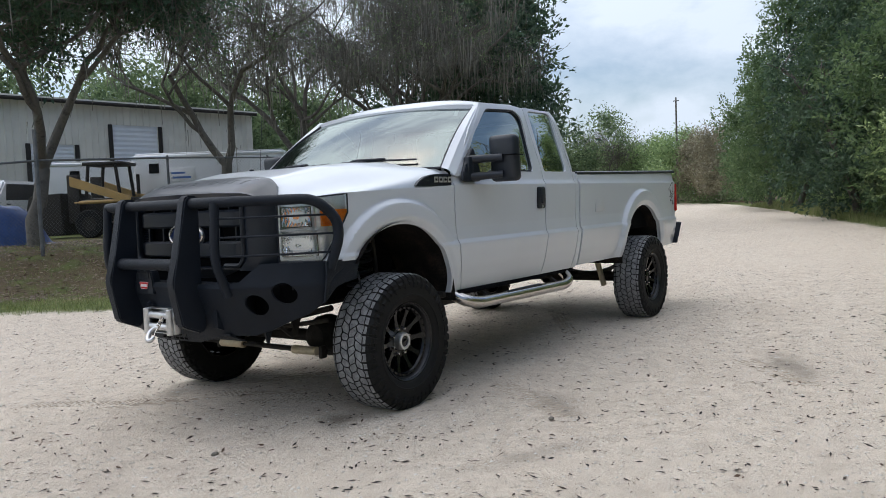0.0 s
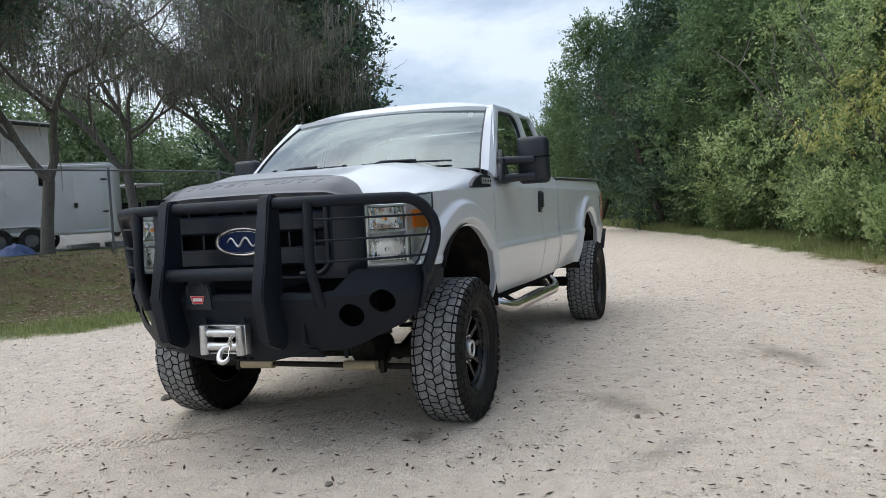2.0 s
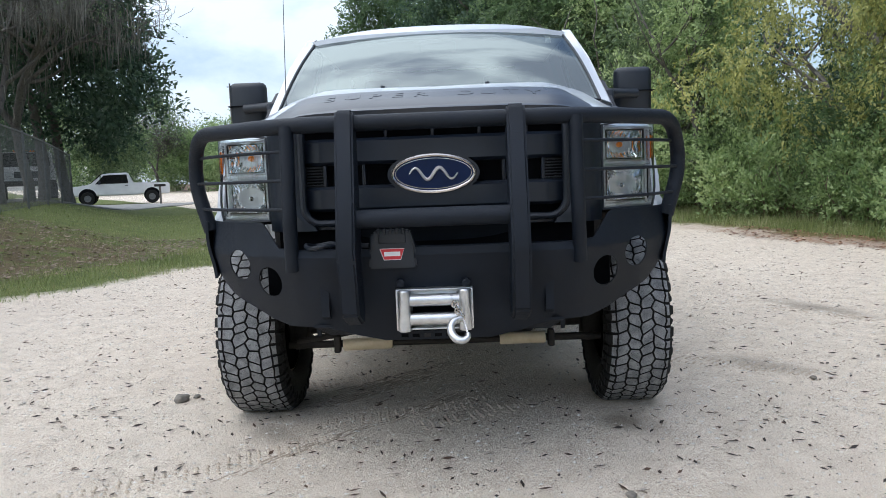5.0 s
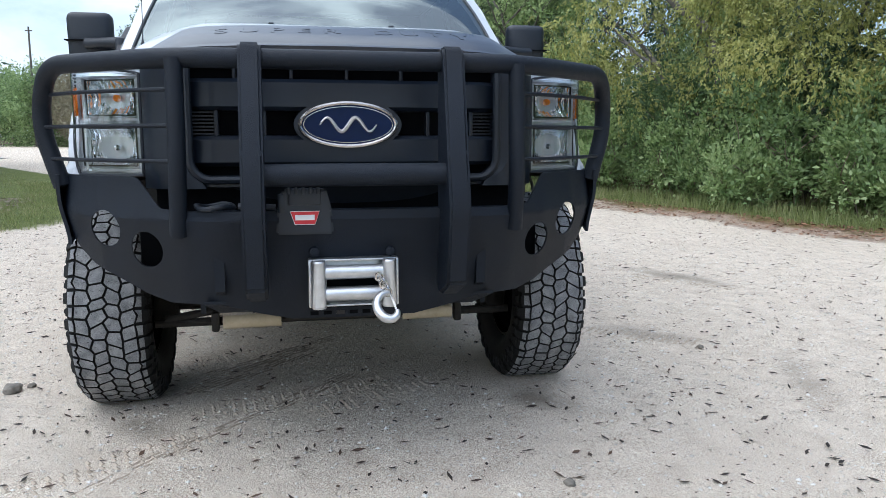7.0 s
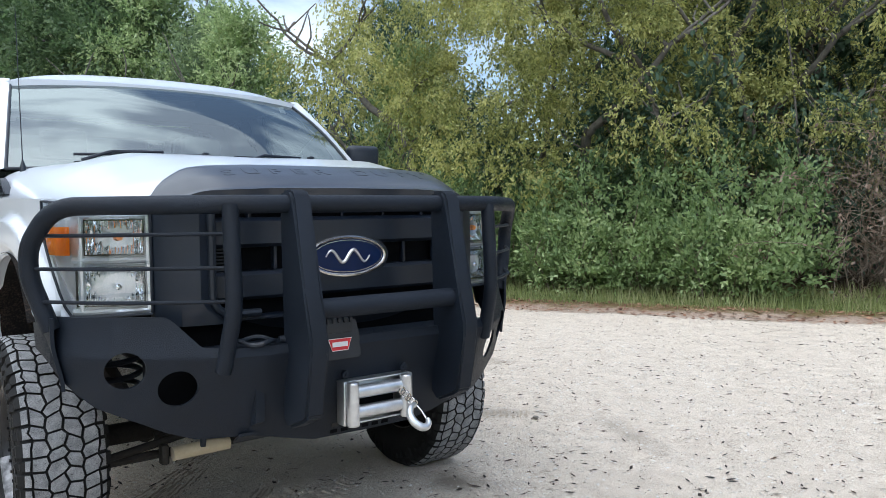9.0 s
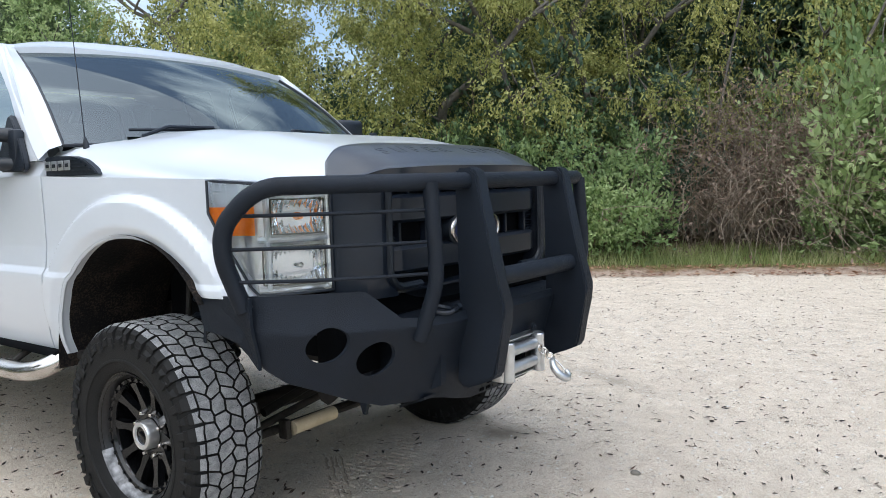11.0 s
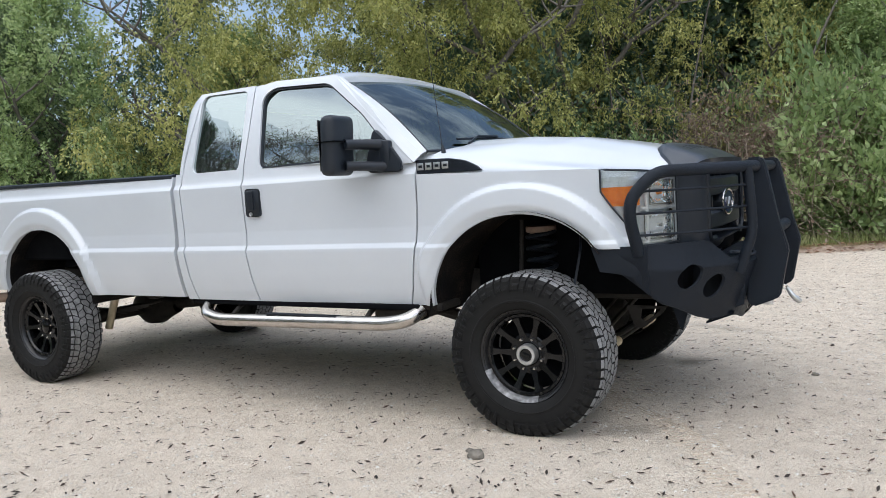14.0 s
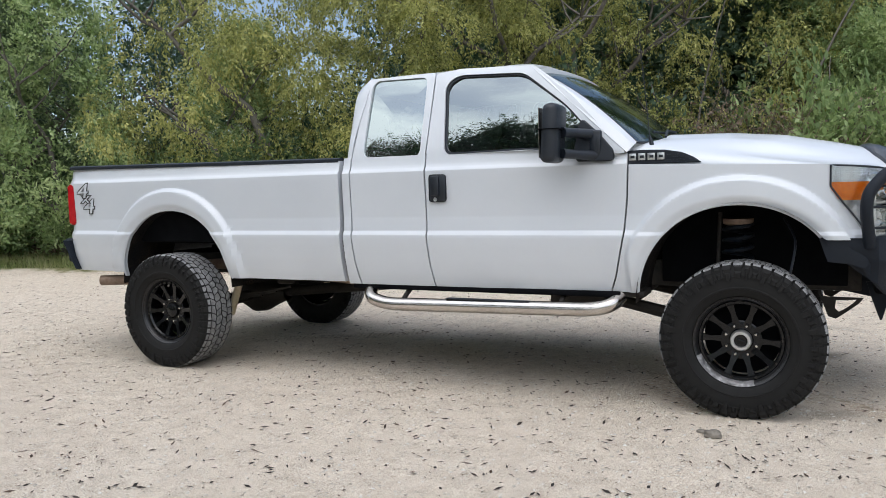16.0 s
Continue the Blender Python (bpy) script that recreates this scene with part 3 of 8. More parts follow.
# bonnet
REAR_SEC = [(0, 1.560), (0.30, 1.566), (0.50, 1.568), (0.57, 1.556), (0.64, 1.536), (0.72, 1.526), (0.81, 1.512), (0.88, 1.488), (0.918, 1.455), (0.932, 1.42), (0.938, 1.389)]
FRONT_SEC = [(0, 1.352), (0.30, 1.350), (0.50, 1.342), (0.57, 1.332), (0.64, 1.322), (0.72, 1.322), (0.81, 1.335), (0.88, 1.346), (0.918, 1.352), (0.932, 1.352), (0.938, 1.352)]
NOSE = [(0, 0.872), (0.30, 0.866), (0.45, 0.850), (0.55, 0.812), (0.62, 0.765), (0.67, 0.720), (0.75, 0.650), (0.84, 0.55), (0.90, 0.465), (0.938, 0.412)]
FALL = [(0, 0), (0.27, 0.03), (0.5, 0.15), (0.72, 0.41), (0.86, 0.62), (0.93, 0.77), (0.97, 0.89), (1, 1)]


def bonnet_back(y):
    return -0.385 - 0.155 * (y / 0.9) ** 2


def bonnet_z(x, y):
    y = abs(y)
    u = (x - bonnet_back(y)) / (table(y, NOSE) - bonnet_back(y))
    u = min(1.0, max(0.0, u))
    g = lerp(table(u, FALL), u, smooth_step((y - 0.66) / 0.2))
    return lerp(table(y, REAR_SEC), table(y, FRONT_SEC), g)


Y_CUTS = [0, 0.08, 0.16, 0.24, 0.32, 0.40, 0.46, 0.50, 0.53, 0.555, 0.58, 0.605, 0.63, 0.66, 0.70, 0.75, 0.80, 0.84, 0.87, 0.895, 0.912, 0.924, 0.932, 0.936, 0.938]
Y_ALL = [-y for y in Y_CUTS[:0:-1]] + Y_CUTS


def bonnet_point(u, v):
    y = Y_ALL[round(v * (len(Y_ALL) - 1))]
    x = lerp(bonnet_back(y), table(abs(y), NOSE), u)
    return Vector((x, y * table(x, [(-0.6, 1.004), (0.0, 1.0), (0.42, 0.985)]), bonnet_z(x, y)))


bm = sheet(bonnet_point, 40, len(Y_ALL) - 1)
bmesh.ops.smooth_vert(bm, verts=[v for v in bm.verts if not v.is_boundary], factor=0.5, use_axis_z=True)
rim_back(bm, Vector((-0.01, 0, -0.022)))
bonnet = part("bonnet", bm, M_PAINT, truck, "white bonnet")


def guard_point(u, v):
    y = lerp(-0.655, 0.655, v)
    back = table(abs(y), [(0, 0.575), (0.40, 0.585), (0.52, 0.60), (0.60, 0.640), (0.655, 0.700)])
    x = lerp(back, table(abs(y), NOSE) + 0.012, u)
    lift = 0.016 * smooth_step(u / 0.08)
    return Vector((x, y, bonnet_z(min(x, table(abs(y), NOSE) - 0.002), y) + lift + 0.012 * smooth_step((0.6 - abs(y)) / 0.08) * smooth_step(u / 0.2)))


bm = sheet(guard_point, 16, 44)
rim_back(bm, Vector((-0.014, 0, -0.040)))
guard = part("bonnet_shield", bm, M_GUARD, truck, "matt black bonnet shield with raised words")
for k, ch in enumerate("SUPER DUTY"):
    if ch == " ":
        continue
    word = add_text("letter", ch, 0.088, Matrix.Identity(4), M_GUARD, guard, 0.0009, 1.0, 0.0, 0.0012)
    for v in word.data.vertices:
        y, x = -0.40 + 0.089 * k + v.co.x * 1.12, 0.735 - v.co.y * 0.95
        v.co = (x, y, bonnet_z(x, y) + 0.0285 + v.co.z)
for y in (-0.246, 0.246):
    part("washer_nozzle", box((0.10, y, bonnet_z(0.10, y) + 0.006), (0.03, 0.022, 0.012), 0.004), M_PLASTIC, bonnet)

# white corner panels between bonnet, pillar foot and side vent
for side in (1, -1):
    def corner(u, v):
        y = lerp(0.943, 0.76, v)
        x = lerp(-0.650, bonnet_back(y) + 0.004, u)
        return Vector((x, side * y, table(y, REAR_SEC) - 0.004 + 0.010 * (1 - u) * v))
    part("cowl_corner", sheet(corner, 8, 14, (0, 0, -0.012)), M_PAINT, truck)

# inner core that closes the body behind the panel gaps; near-black colour carries the shade there
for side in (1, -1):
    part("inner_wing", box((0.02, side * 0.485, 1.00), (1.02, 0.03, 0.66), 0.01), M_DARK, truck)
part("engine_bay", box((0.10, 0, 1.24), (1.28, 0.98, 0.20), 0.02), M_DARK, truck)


def arch_liner(arch, side, mat):
    cx, rx, zb, zt = arch

    def f(u, v):
        a = math.pi * lerp(0.20 if arch is FRONT_ARCH else 0.0, 1.0, u)
        x = cx + (rx + 0.004) * math.copysign(abs(math.cos(a)) ** (2 / 2.1), math.cos(a))
        z = zb + (zt + 0.004 - zb) * abs(math.sin(a)) ** (2 / 2.1)
        return Vector((x, side * lerp(0.985 if arch is FRONT_ARCH else 1.0, 0.50, v), z))
    return part("wheel_arch_liner", sheet(f, 28, 5), mat, truck)


for side in (1, -1):
    arch_liner(FRONT_ARCH, side, M_LINER)
    arch_liner(REAR_ARCH, side, M_LINER)
    # bright inner lip of the arch, spattered with mud
    for arch in (FRONT_ARCH, REAR_ARCH):
        pts = []
        for k in range(41):
            x = lerp(arch[0] - arch[1] * 0.998, arch[0] + arch[1] * 0.998, 0.5 - 0.5 * math.cos(math.pi * k / 40))
            z = arch_z(x, arch)
            if z > low_edge(x) - 0.03 and z > (0.66 if x < 0.2 else 0.96):
                pts.append((x, side * (body_y(x, z) - 0.010), z - 0.002))
        part("arch_lip", tube(pts, 0.009, 6), M_PAINT, truck)

# load bed
for side in (1, -1):
    part("bed_rail_cap", sheet(lambda u, v: Vector((lerp(-5.08, -2.51, u), side * lerp(0.992, 0.905, v), bed_top(lerp(-5.08, -2.51, u)) + 0.012 + 0.010 * math.sin(math.pi * v))), 20, 5, (0, 0, -0.022)), M_PLASTIC, truck, "black bed rail cap")
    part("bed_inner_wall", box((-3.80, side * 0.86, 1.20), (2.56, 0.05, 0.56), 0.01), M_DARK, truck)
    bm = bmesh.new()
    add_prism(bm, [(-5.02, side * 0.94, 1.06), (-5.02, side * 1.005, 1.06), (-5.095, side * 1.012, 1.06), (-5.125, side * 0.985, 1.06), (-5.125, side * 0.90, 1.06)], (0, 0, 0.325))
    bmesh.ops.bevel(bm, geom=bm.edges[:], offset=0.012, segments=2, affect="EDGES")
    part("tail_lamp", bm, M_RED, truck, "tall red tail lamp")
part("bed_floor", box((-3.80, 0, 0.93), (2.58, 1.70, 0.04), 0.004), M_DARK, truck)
part("bed_front_wall", box((-2.56, 0, 1.20), (0.04, 1.78, 0.52), 0.008), M_PAINT, truck)
part("tailgate", box((-5.075, 0, 1.19), (0.06, 1.80, 0.62), 0.02), M_PAINT, truck)
bm = bmesh.new()
add_box(bm, (-5.20, 0, 0.83), (0.17, 1.80, 0.18), 0.03)
for side in (1, -1):
    add_prism(bm, [(-5.33, side * 0.80, 0.745), (-5.04, side * 1.02, 0.70), (-5.16, side * 1.035, 0.93), (-5.32, side * 0.86, 0.94)], (0, -side * 0.12, 0.0))
part("rear_bumper", bm, M_COAT, truck, "black rear step bumper")
# fuel flap on the driver's side, and the outlined drive badge on both sides
fx, fz = -2.92, 1.23
part("fuel_flap", box((fx, body_y(fx, fz) - 0.0052, fz), (0.20, 0.012, 0.20), 0.004), M_PAINT, truck)
for side in (1, -1):
    turn = Matrix.Rotation(radians(90), 4, "X") if side < 0 else Matrix.Rotation(radians(180), 4, "Z") @ Matrix.Rotation(radians(90), 4, "X")
    for words, size, dx, dz in (("4", 0.165, 0.030 * side, 0.056), ("x", 0.115, 0.0, 0.004), ("4", 0.165, -0.030 * side, -0.066)):
        for mat, off, lift, tagname in ((M_BLACK_INK, 0.0075, 0.0, "decal_outline"), (M_PAINT, 0.0005, 0.0012, "decal_fill")):
            at = Matrix.Translation((-4.895 + dx, side * (body_y(-4.9, 1.27 + dz) + 0.002 + lift), 1.268 + dz))
            add_text(tagname, words, size, at @ turn @ Matrix.Diagonal((1.45, 1, 1, 1)), mat, truck, 0.0008, 1.0, 0.15, off)

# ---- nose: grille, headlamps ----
# near-black back board: the dark depth behind the bars is in its colour
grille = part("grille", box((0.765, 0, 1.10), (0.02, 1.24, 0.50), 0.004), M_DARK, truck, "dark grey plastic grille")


def bar(name, z0, z1, half, x0, depth, mat):
    """A flat-faced crossbar of the grille with chamfered edges and ends that turn back."""
    lip = min(0.014, (z1 - z0) * 0.25)
    section = [(0.0, z0), (0.7, z0 + 0.002), (1.0, z0 + lip), (1.0, z1 - lip), (0.7, z1 - 0.002), (0.0, z1)]
    ys = [-half, -half + 0.012, -half + 0.075, -half + 0.080] + [lerp(-half + 0.10, half - 0.10, k / 8) for k in range(9)] + [half - 0.080, half - 0.075, half - 0.012, half]
    bm = bmesh.new()
    rows = []
    for y in ys:
        back = 0.42 * max(0.0, abs(y) - (half - 0.078)) + 0.012 * (y / 0.5) ** 2 + (0.022 if abs(y) > half - 0.006 else 0.0)
        rows.append([bm.verts.new((x0 + depth * k - back, y, z)) for k, z in section])
    for p, q in zip(rows, rows[1:]):
        for k in range(len(section) - 1):
            bm.faces.new((p[k], q[k], q[k + 1], p[k + 1]))
    return part(name, bm, mat, grille, sharp=20)


bar("crossbar", 1.178, 1.282, 0.515, 0.795, 0.055, M_GRILLE)
bar("crossbar", 1.000, 1.100, 0.515, 0.795, 0.055, M_GRILLE)
bar("crossbar", 1.318, 1.336, 0.54, 0.800, 0.040, M_GRILLE)
bar("crossbar", 0.930, 0.948, 0.50, 0.800, 0.045, M_GRILLE)
for y in (-0.42, -0.27, 0.27, 0.42):
    part("upright", box((0.805, y, 1.14), (0.03, 0.014, 0.10), 0.004), M_GRILLE, grille)
for y in (-0.36, -0.18, 0.0, 0.18, 0.36):
    part("upright", box((0.800, y, 1.30), (0.03, 0.012, 0.05), 0.003), M_GRILLE, grille)
for side in (1, -1):
    for k in range(7):
        part("slat", box((0.792, side * 0.475, 1.105 + 0.0115 * k), (0.02, 0.10, 0.005), 0), M_GRILLE, grille)
    # surround between grille and lamp
    bm = bmesh.new()
    rows = []
    for k in range(15):
        z = lerp(0.93, 1.330, k / 14)
        wide = 0.06 * smooth_step((1.02 - z) / 0.10)
        rows.append([bm.verts.new(p) for p in ((0.775, side * (0.500 - wide), z), (0.838, side * (0.515 - wide), z), (0.846, side * (0.545 - wide), z), (0.822, side * 0.600, z), (0.752, side * 0.655, z), (0.70, side * 0.662, z))])
    for a, b in zip(rows, rows[1:]):
        for k in range(5):
            bm.faces.new((a[k], a[k + 1], b[k + 1], b[k]))
    part("grille_surround", bm, M_GRILLE, grille)
    # stepped corner trims
    bm = bmesh.new()
    add_tube(bm, rounded([(0.842, side * 0.34, 0.958), (0.842, side * 0.465, 0.958), (0.842, side * 0.505, 1.000), (0.842, side * 0.505, 1.31)], 0.04), 0.014, 8)
    part("corner_trim", bm, M_PLASTIC, grille)
part("lower_valance", sheet(lambda u, v: Vector((0.80 - 0.05 * v - 0.10 * abs(2 * u - 1) ** 3, lerp(-0.66, 0.66, u), lerp(0.945, 0.80, v))), 18, 5, (-0.03, 0, 0)), M_PLASTIC, truck)

# oval badge on a stand-off ring; its script is a plain silver swash
def oval(rx_, rz_, x0, x1, n=48):
    bm = bmesh.new()
    loop = [(x0, rx_ * math.cos(2 * math.pi * k / n), 1.135 + rz_ * math.sin(2 * math.pi * k / n)) for k in range(n)]
    add_prism(bm, loop, (x1 - x0, 0, 0))
    return bm


part("oval_badge", oval(0.176, 0.085, 0.80, 0.850), M_PLASTIC, grille)
bm = bmesh.new()
add_tube(bm, [(0.851, 0.157 * math.cos(2 * math.pi * k / 64), 1.135 + 0.070 * math.sin(2 * math.pi * k / 64)) for k in range(65)], 0.0075, 8, False)
part("badge_ring", bm, M_CHROME, grille, "silver oval rim")
part("badge_face", oval(0.154, 0.066, 0.845, 0.853), M_EMBLEM, grille, "dark blue oval face")
bm = bmesh.new()
wave = [(0.8545, -0.092 + 0.184 * k / 72, 1.135 + 0.022 * math.sin(4 * math.pi * k / 72)) for k in range(73)]
add_tube(bm, wave, [0.0025 + 0.0045 * math.sin(math.pi * k / 72) for k in range(73)], 6)
part("silver_swash", bm, M_SATIN, grille)
bm = bmesh.new()
loop = [(0.8525, 0.145 * math.cos(2 * math.pi * k / 48), 1.135 + 0.058 * math.sin(2 * math.pi * k / 48)) for k in range(49)]
add_tube(bm, loop, 0.0018, 5, False)
part("fine_line", bm, M_CHROME, grille)

LAMP_PLAN = [(0.0, 0.726, 0.664), (0.2, 0.713, 0.722), (0.4, 0.688, 0.785), (0.6, 0.647, 0.850), (0.72, 0.603, 0.893), (0.82, 0.55, 0.914), (0.92, 0.475, 0.925), (1.0, 0.424, 0.930)]


def lamp_xy(s):
    return table(s, [(r[0], r[1]) for r in LAMP_PLAN]), table(s, [(r[0], r[2]) for r in LAMP_PLAN])


def lamp_foot(s):
    return lerp(0.970, 1.238, max(0.0, (s - 0.72) / 0.28))


def lamp_head(s):
    return lerp(1.300, 1.346, s)


def lamp_sheet(side, s0, s1, z0, z1, back, nu=20, nv=10, hollow=0.0, flute=0.0, flutes=12):
    """A patch of the headlamp, set back from its lens, hollowed like a bowl."""
    def f(u, v):
        s = lerp(s0, s1, u)
        x, y = lamp_xy(s)
        lo, hi = max(lamp_foot(s) + 0.004, z0), min(lamp_head(s) - 0.004, z1)
        dip = back + hollow * (1 - (2 * u - 1) ** 2) * (1 - (2 * v - 1) ** 2) + flute * math.sin(u * 2 * math.pi * flutes) * (1 + 0.5 * math.sin(v * 17 + 3 * u))
        return Vector((x - dip, side * (y - dip * 0.35), lerp(lo, max(hi, lo + 0.002), v)))
    return sheet(f, nu, nv)


for side in (1, -1):
    lamp = part("headlamp", lamp_sheet(side, 0, 1, 0.9, 1.4, 0.045, 24, 12), M_REFLECT, truck, "clear headlamp with chrome reflectors and amber marker")
    part("turn_reflector", lamp_sheet(side, 0.08, 0.60, 1.165, 1.280, 0.012, 96, 10, 0.052, 0.0036, 9), M_MIRROR, lamp)
    part("main_reflector", lamp_sheet(side, 0.07, 0.66, 1.000, 1.126, 0.012, 120, 10, 0.060, 0.0040, 15), M_MIRROR, lamp)
    part("amber_marker", lamp_sheet(side, 0.70, 0.985, 1.165, 1.258, 0.010, 14, 6), M_AMBER, lamp, "orange side marker")
    for k in range(6):
        part("lamp_rib", lamp_sheet(side, 0.62, 0.97, 1.268 + 0.011 * k, 1.273 + 0.011 * k, 0.006, 8, 1), M_REFLECT, lamp)
    bm = bmesh.new()
    for z in (1.148, 1.292, 0.982):
        add_tube(bm, [(lamp_xy(s)[0] - 0.016, side * (lamp_xy(s)[1] - 0.004), z) for s in [0.02 + 0.66 * k / 10 for k in range(11)]], 0.011, 8)
    for s in (0.03, 0.62):
        x, y = lamp_xy(s)
        add_tube(bm, [(x - 0.012, side * (y - 0.004), 0.985), (x - 0.016, side * (y - 0.004), 1.29)], 0.010, 8)
    part("lamp_frame", bm, M_REFLECT, lamp)
    bm = bmesh.new()
    for z0, z1, s1 in ((1.166, 1.279, 0.60), (1.001, 1.125, 0.66)):
        rim = [(lerp(0.075, s1, k / 10), z0) for k in range(11)] + [(s1, lerp(z0, z1, k / 4)) for k in range(1, 4)] + [(lerp(s1, 0.075, k / 10), z1) for k in range(11)] + [(0.075, lerp(z1, z0, k / 4)) for k in range(1, 5)]
        add_tube(bm, [(lamp_xy(s)[0] - 0.009, side * (lamp_xy(s)[1] - 0.003), z) for s, z in rim], 0.0028, 6, False)
    part("reflector_rim", bm, M_STEEL, lamp)
    for s, z, r in ((0.36, 1.06, 0.014), (0.34, 1.222, 0.015)):
        x, y = lamp_xy(s)
        part("bulb", revolve([(0.0, 0.03), (r * 0.7, 0.026), (r, 0.0), (r, -0.03)], 14, "x", (x - 0.050, side * (y - 0.02), z)), M_MIRROR if z < 1.2 else M_AMBER, lamp)
    lens = part("lens", lamp_sheet(side, 0, 1, 0.9, 1.4, 0.0, 24, 12), M_LENS, lamp)
    lens.visible_shadow = False
    bm = bmesh.new()
    edge = [(lamp_xy(s)[0], side * lamp_xy(s)[1], lamp_foot(s)) for s in [k / 20 for k in range(21)]] + [(lamp_xy(s)[0], side * lamp_xy(s)[1], lamp_head(s)) for s in [1 - k / 20 for k in range(21)]]
    add_tube(bm, edge + edge[:1], 0.005, 6, False)
    part("lamp_gasket", bm, M_PLASTIC, lamp)

# ---- steel bumper with brush guard ----


def face_x(y, z):
    """Front face of the bumper: a middle plate and two wings swept back, leaning in below and above a fold."""
    y = abs(y)
    fold = 0.845
    x = table(y, [(0, 1.046), (0.30, 1.046), (0.42, 1.040), (0.52, 1.010), (0.66, 0.915), (0.80, 0.805), (0.90, 0.690), (0.955, 0.590), (0.962, 0.430)])
    lean = table(y, [(0, 0.30), (0.34, 0.32), (0.50, 0.42), (0.84, 0.42), (0.96, 0.5)])
    return x - lean * max(0.0, fold - z) - 0.34 * max(0.0, z - fold)


def plate_top(y):
    y = abs(y)
    return table(y, [(0, 0.872), (0.50, 0.872), (0.585, 0.878), (0.655, 0.964), (0.67, 0.972), (0.962, 0.972)])


def plate_foot(y):
    y = abs(y)
    return table(y, [(0, 0.514), (0.24, 0.516), (0.33, 0.550), (0.42, 0.568), (0.50, 0.568), (0.58, 0.566), (0.66, 0.592), (0.72, 0.622), (0.84, 0.678), (0.90, 0.734), (0.945, 0.806), (0.962, 0.850)])


FOGS = [(0.640, 0.745, 0.060), (0.776, 0.806, 0.060)]
FOG_K = 1.15                        # the holes lie on a slanting plate


def bumper_mesh():
    """Plate grid in (y, z); cells inside the round lamp holes are moved to their rim and left open."""
    ys = sorted({round(s * y, 4) for s in (1, -1) for y in [0, 0.1, 0.2, 0.30, 0.36, 0.42, 0.48, 0.51, 0.54] + [0.556 + 0.0085 * k for k in range(35)] + [0.86, 0.885, 0.91, 0.935, 0.95, 0.958, 0.962]})
    bm = bmesh.new()
    n = 42
    cols = []
    for y in ys:
        lo, hi = plate_foot(y), plate_top(y)
        zs = [lerp(lo, hi, k / n) for k in range(n + 1)]
        near = min(range(n + 1), key=lambda k: abs(zs[k] - 0.845))
        if lo < 0.84 < hi and not 0.54 < abs(y) < 0.86:
            zs[near] = 0.845
        cols.append([[y, z, False] for z in zs])
    for cy, cz, r in FOGS:
        for s in (1, -1):
            for col in cols:
                for c in col:
                    dy, dz = c[0] - s * cy, c[1] - cz
                    d = math.hypot(dy * FOG_K, dz)
                    if d < r - 0.0068:
                        c[2] = True
                    elif d < r + 0.0056:
                        k = r / d
                        c[0], c[1] = s * cy + dy * k, cz + dz * k
    verts = [[None if c[2] else bm.verts.new((face_x(c[0], c[1]), c[0], c[1])) for c in col] for col in cols]
    for a, b in zip(verts, verts[1:]):
        for k in range(n):
            q = [v for v in (a[k], b[k], b[k + 1], a[k + 1]) if v]
            if len(q) >= 3:
                cen = sum((v.co for v in q), Vector()) / len(q)
                if any(math.hypot((abs(cen.y) - cy) * FOG_K, cen.z - cz) < r * 0.985 for cy, cz, r in FOGS):
                    continue
                bm.faces.new(q)
    bmesh.ops.delete(bm, geom=[v for v in bm.verts if not v.link_faces], context="VERTS")
    rim_back(bm, Vector((-0.014, 0, 0)))
    return bm


bumper = part("front_bumper", bumper_mesh(), M_COAT, truck, "black textured steel winch bumper", sharp=24)
for side in (1, -1):
    # wing side that runs back towards the wheel
    def wing(u, v):
        x = lerp(0.425, 0.645, u)
        foot = table(x, [(0.425, 0.935), (0.467, 0.868), (0.54, 0.808), (0.61, 0.758), (0.645, 0.736)])
        y = lerp(table(x, [(0.425, 0.952), (0.54, 0.915), (0.645, 0.930)]), 0.957, smooth_step(v * 1.4))
        return Vector((x, side * y, lerp(foot, 0.9715, v)))
    part("wing_end", sheet(wing, 10, 8, (0, -side * 0.012, 0)), M_COAT, bumper)
# top tray, and skid plate with slots underneath
part("bumper_top", sheet(lambda u, v: Vector((lerp(face_x(lerp(-0.56, 0.56, u), 0.872) - 0.004, 0.82, v), lerp(-0.56, 0.56, u), 0.868 - 0.01 * v)), 16, 3, (0, 0, -0.008)), M_COAT, bumper)
bm = sheet(lambda u, v: Vector((lerp(0.945, 0.80, v), lerp(-0.47, 0.47, u) * lerp(1, 0.92, v), lerp(0.522 + 0.05 * min(1.0, max(0.0, abs(2 * u - 1) * 4 - 2)), 0.512, v))), 10, 4, (0, 0, 0.010))
part("skid_plate", bm, M_COAT, bumper)
# slots drawn on the face, their inner dark mostly given by near-black colour
for k in range(12):
    y, z = -0.128 + 0.042 * (k // 2), 0.556 - 0.024 * (k % 2)
    part("skid_slot", box((face_x(y, z) + 0.001, y, z), (0.004, 0.026, 0.012), 0.0), M_DARK if k % 5 else M_LIP, bumper)
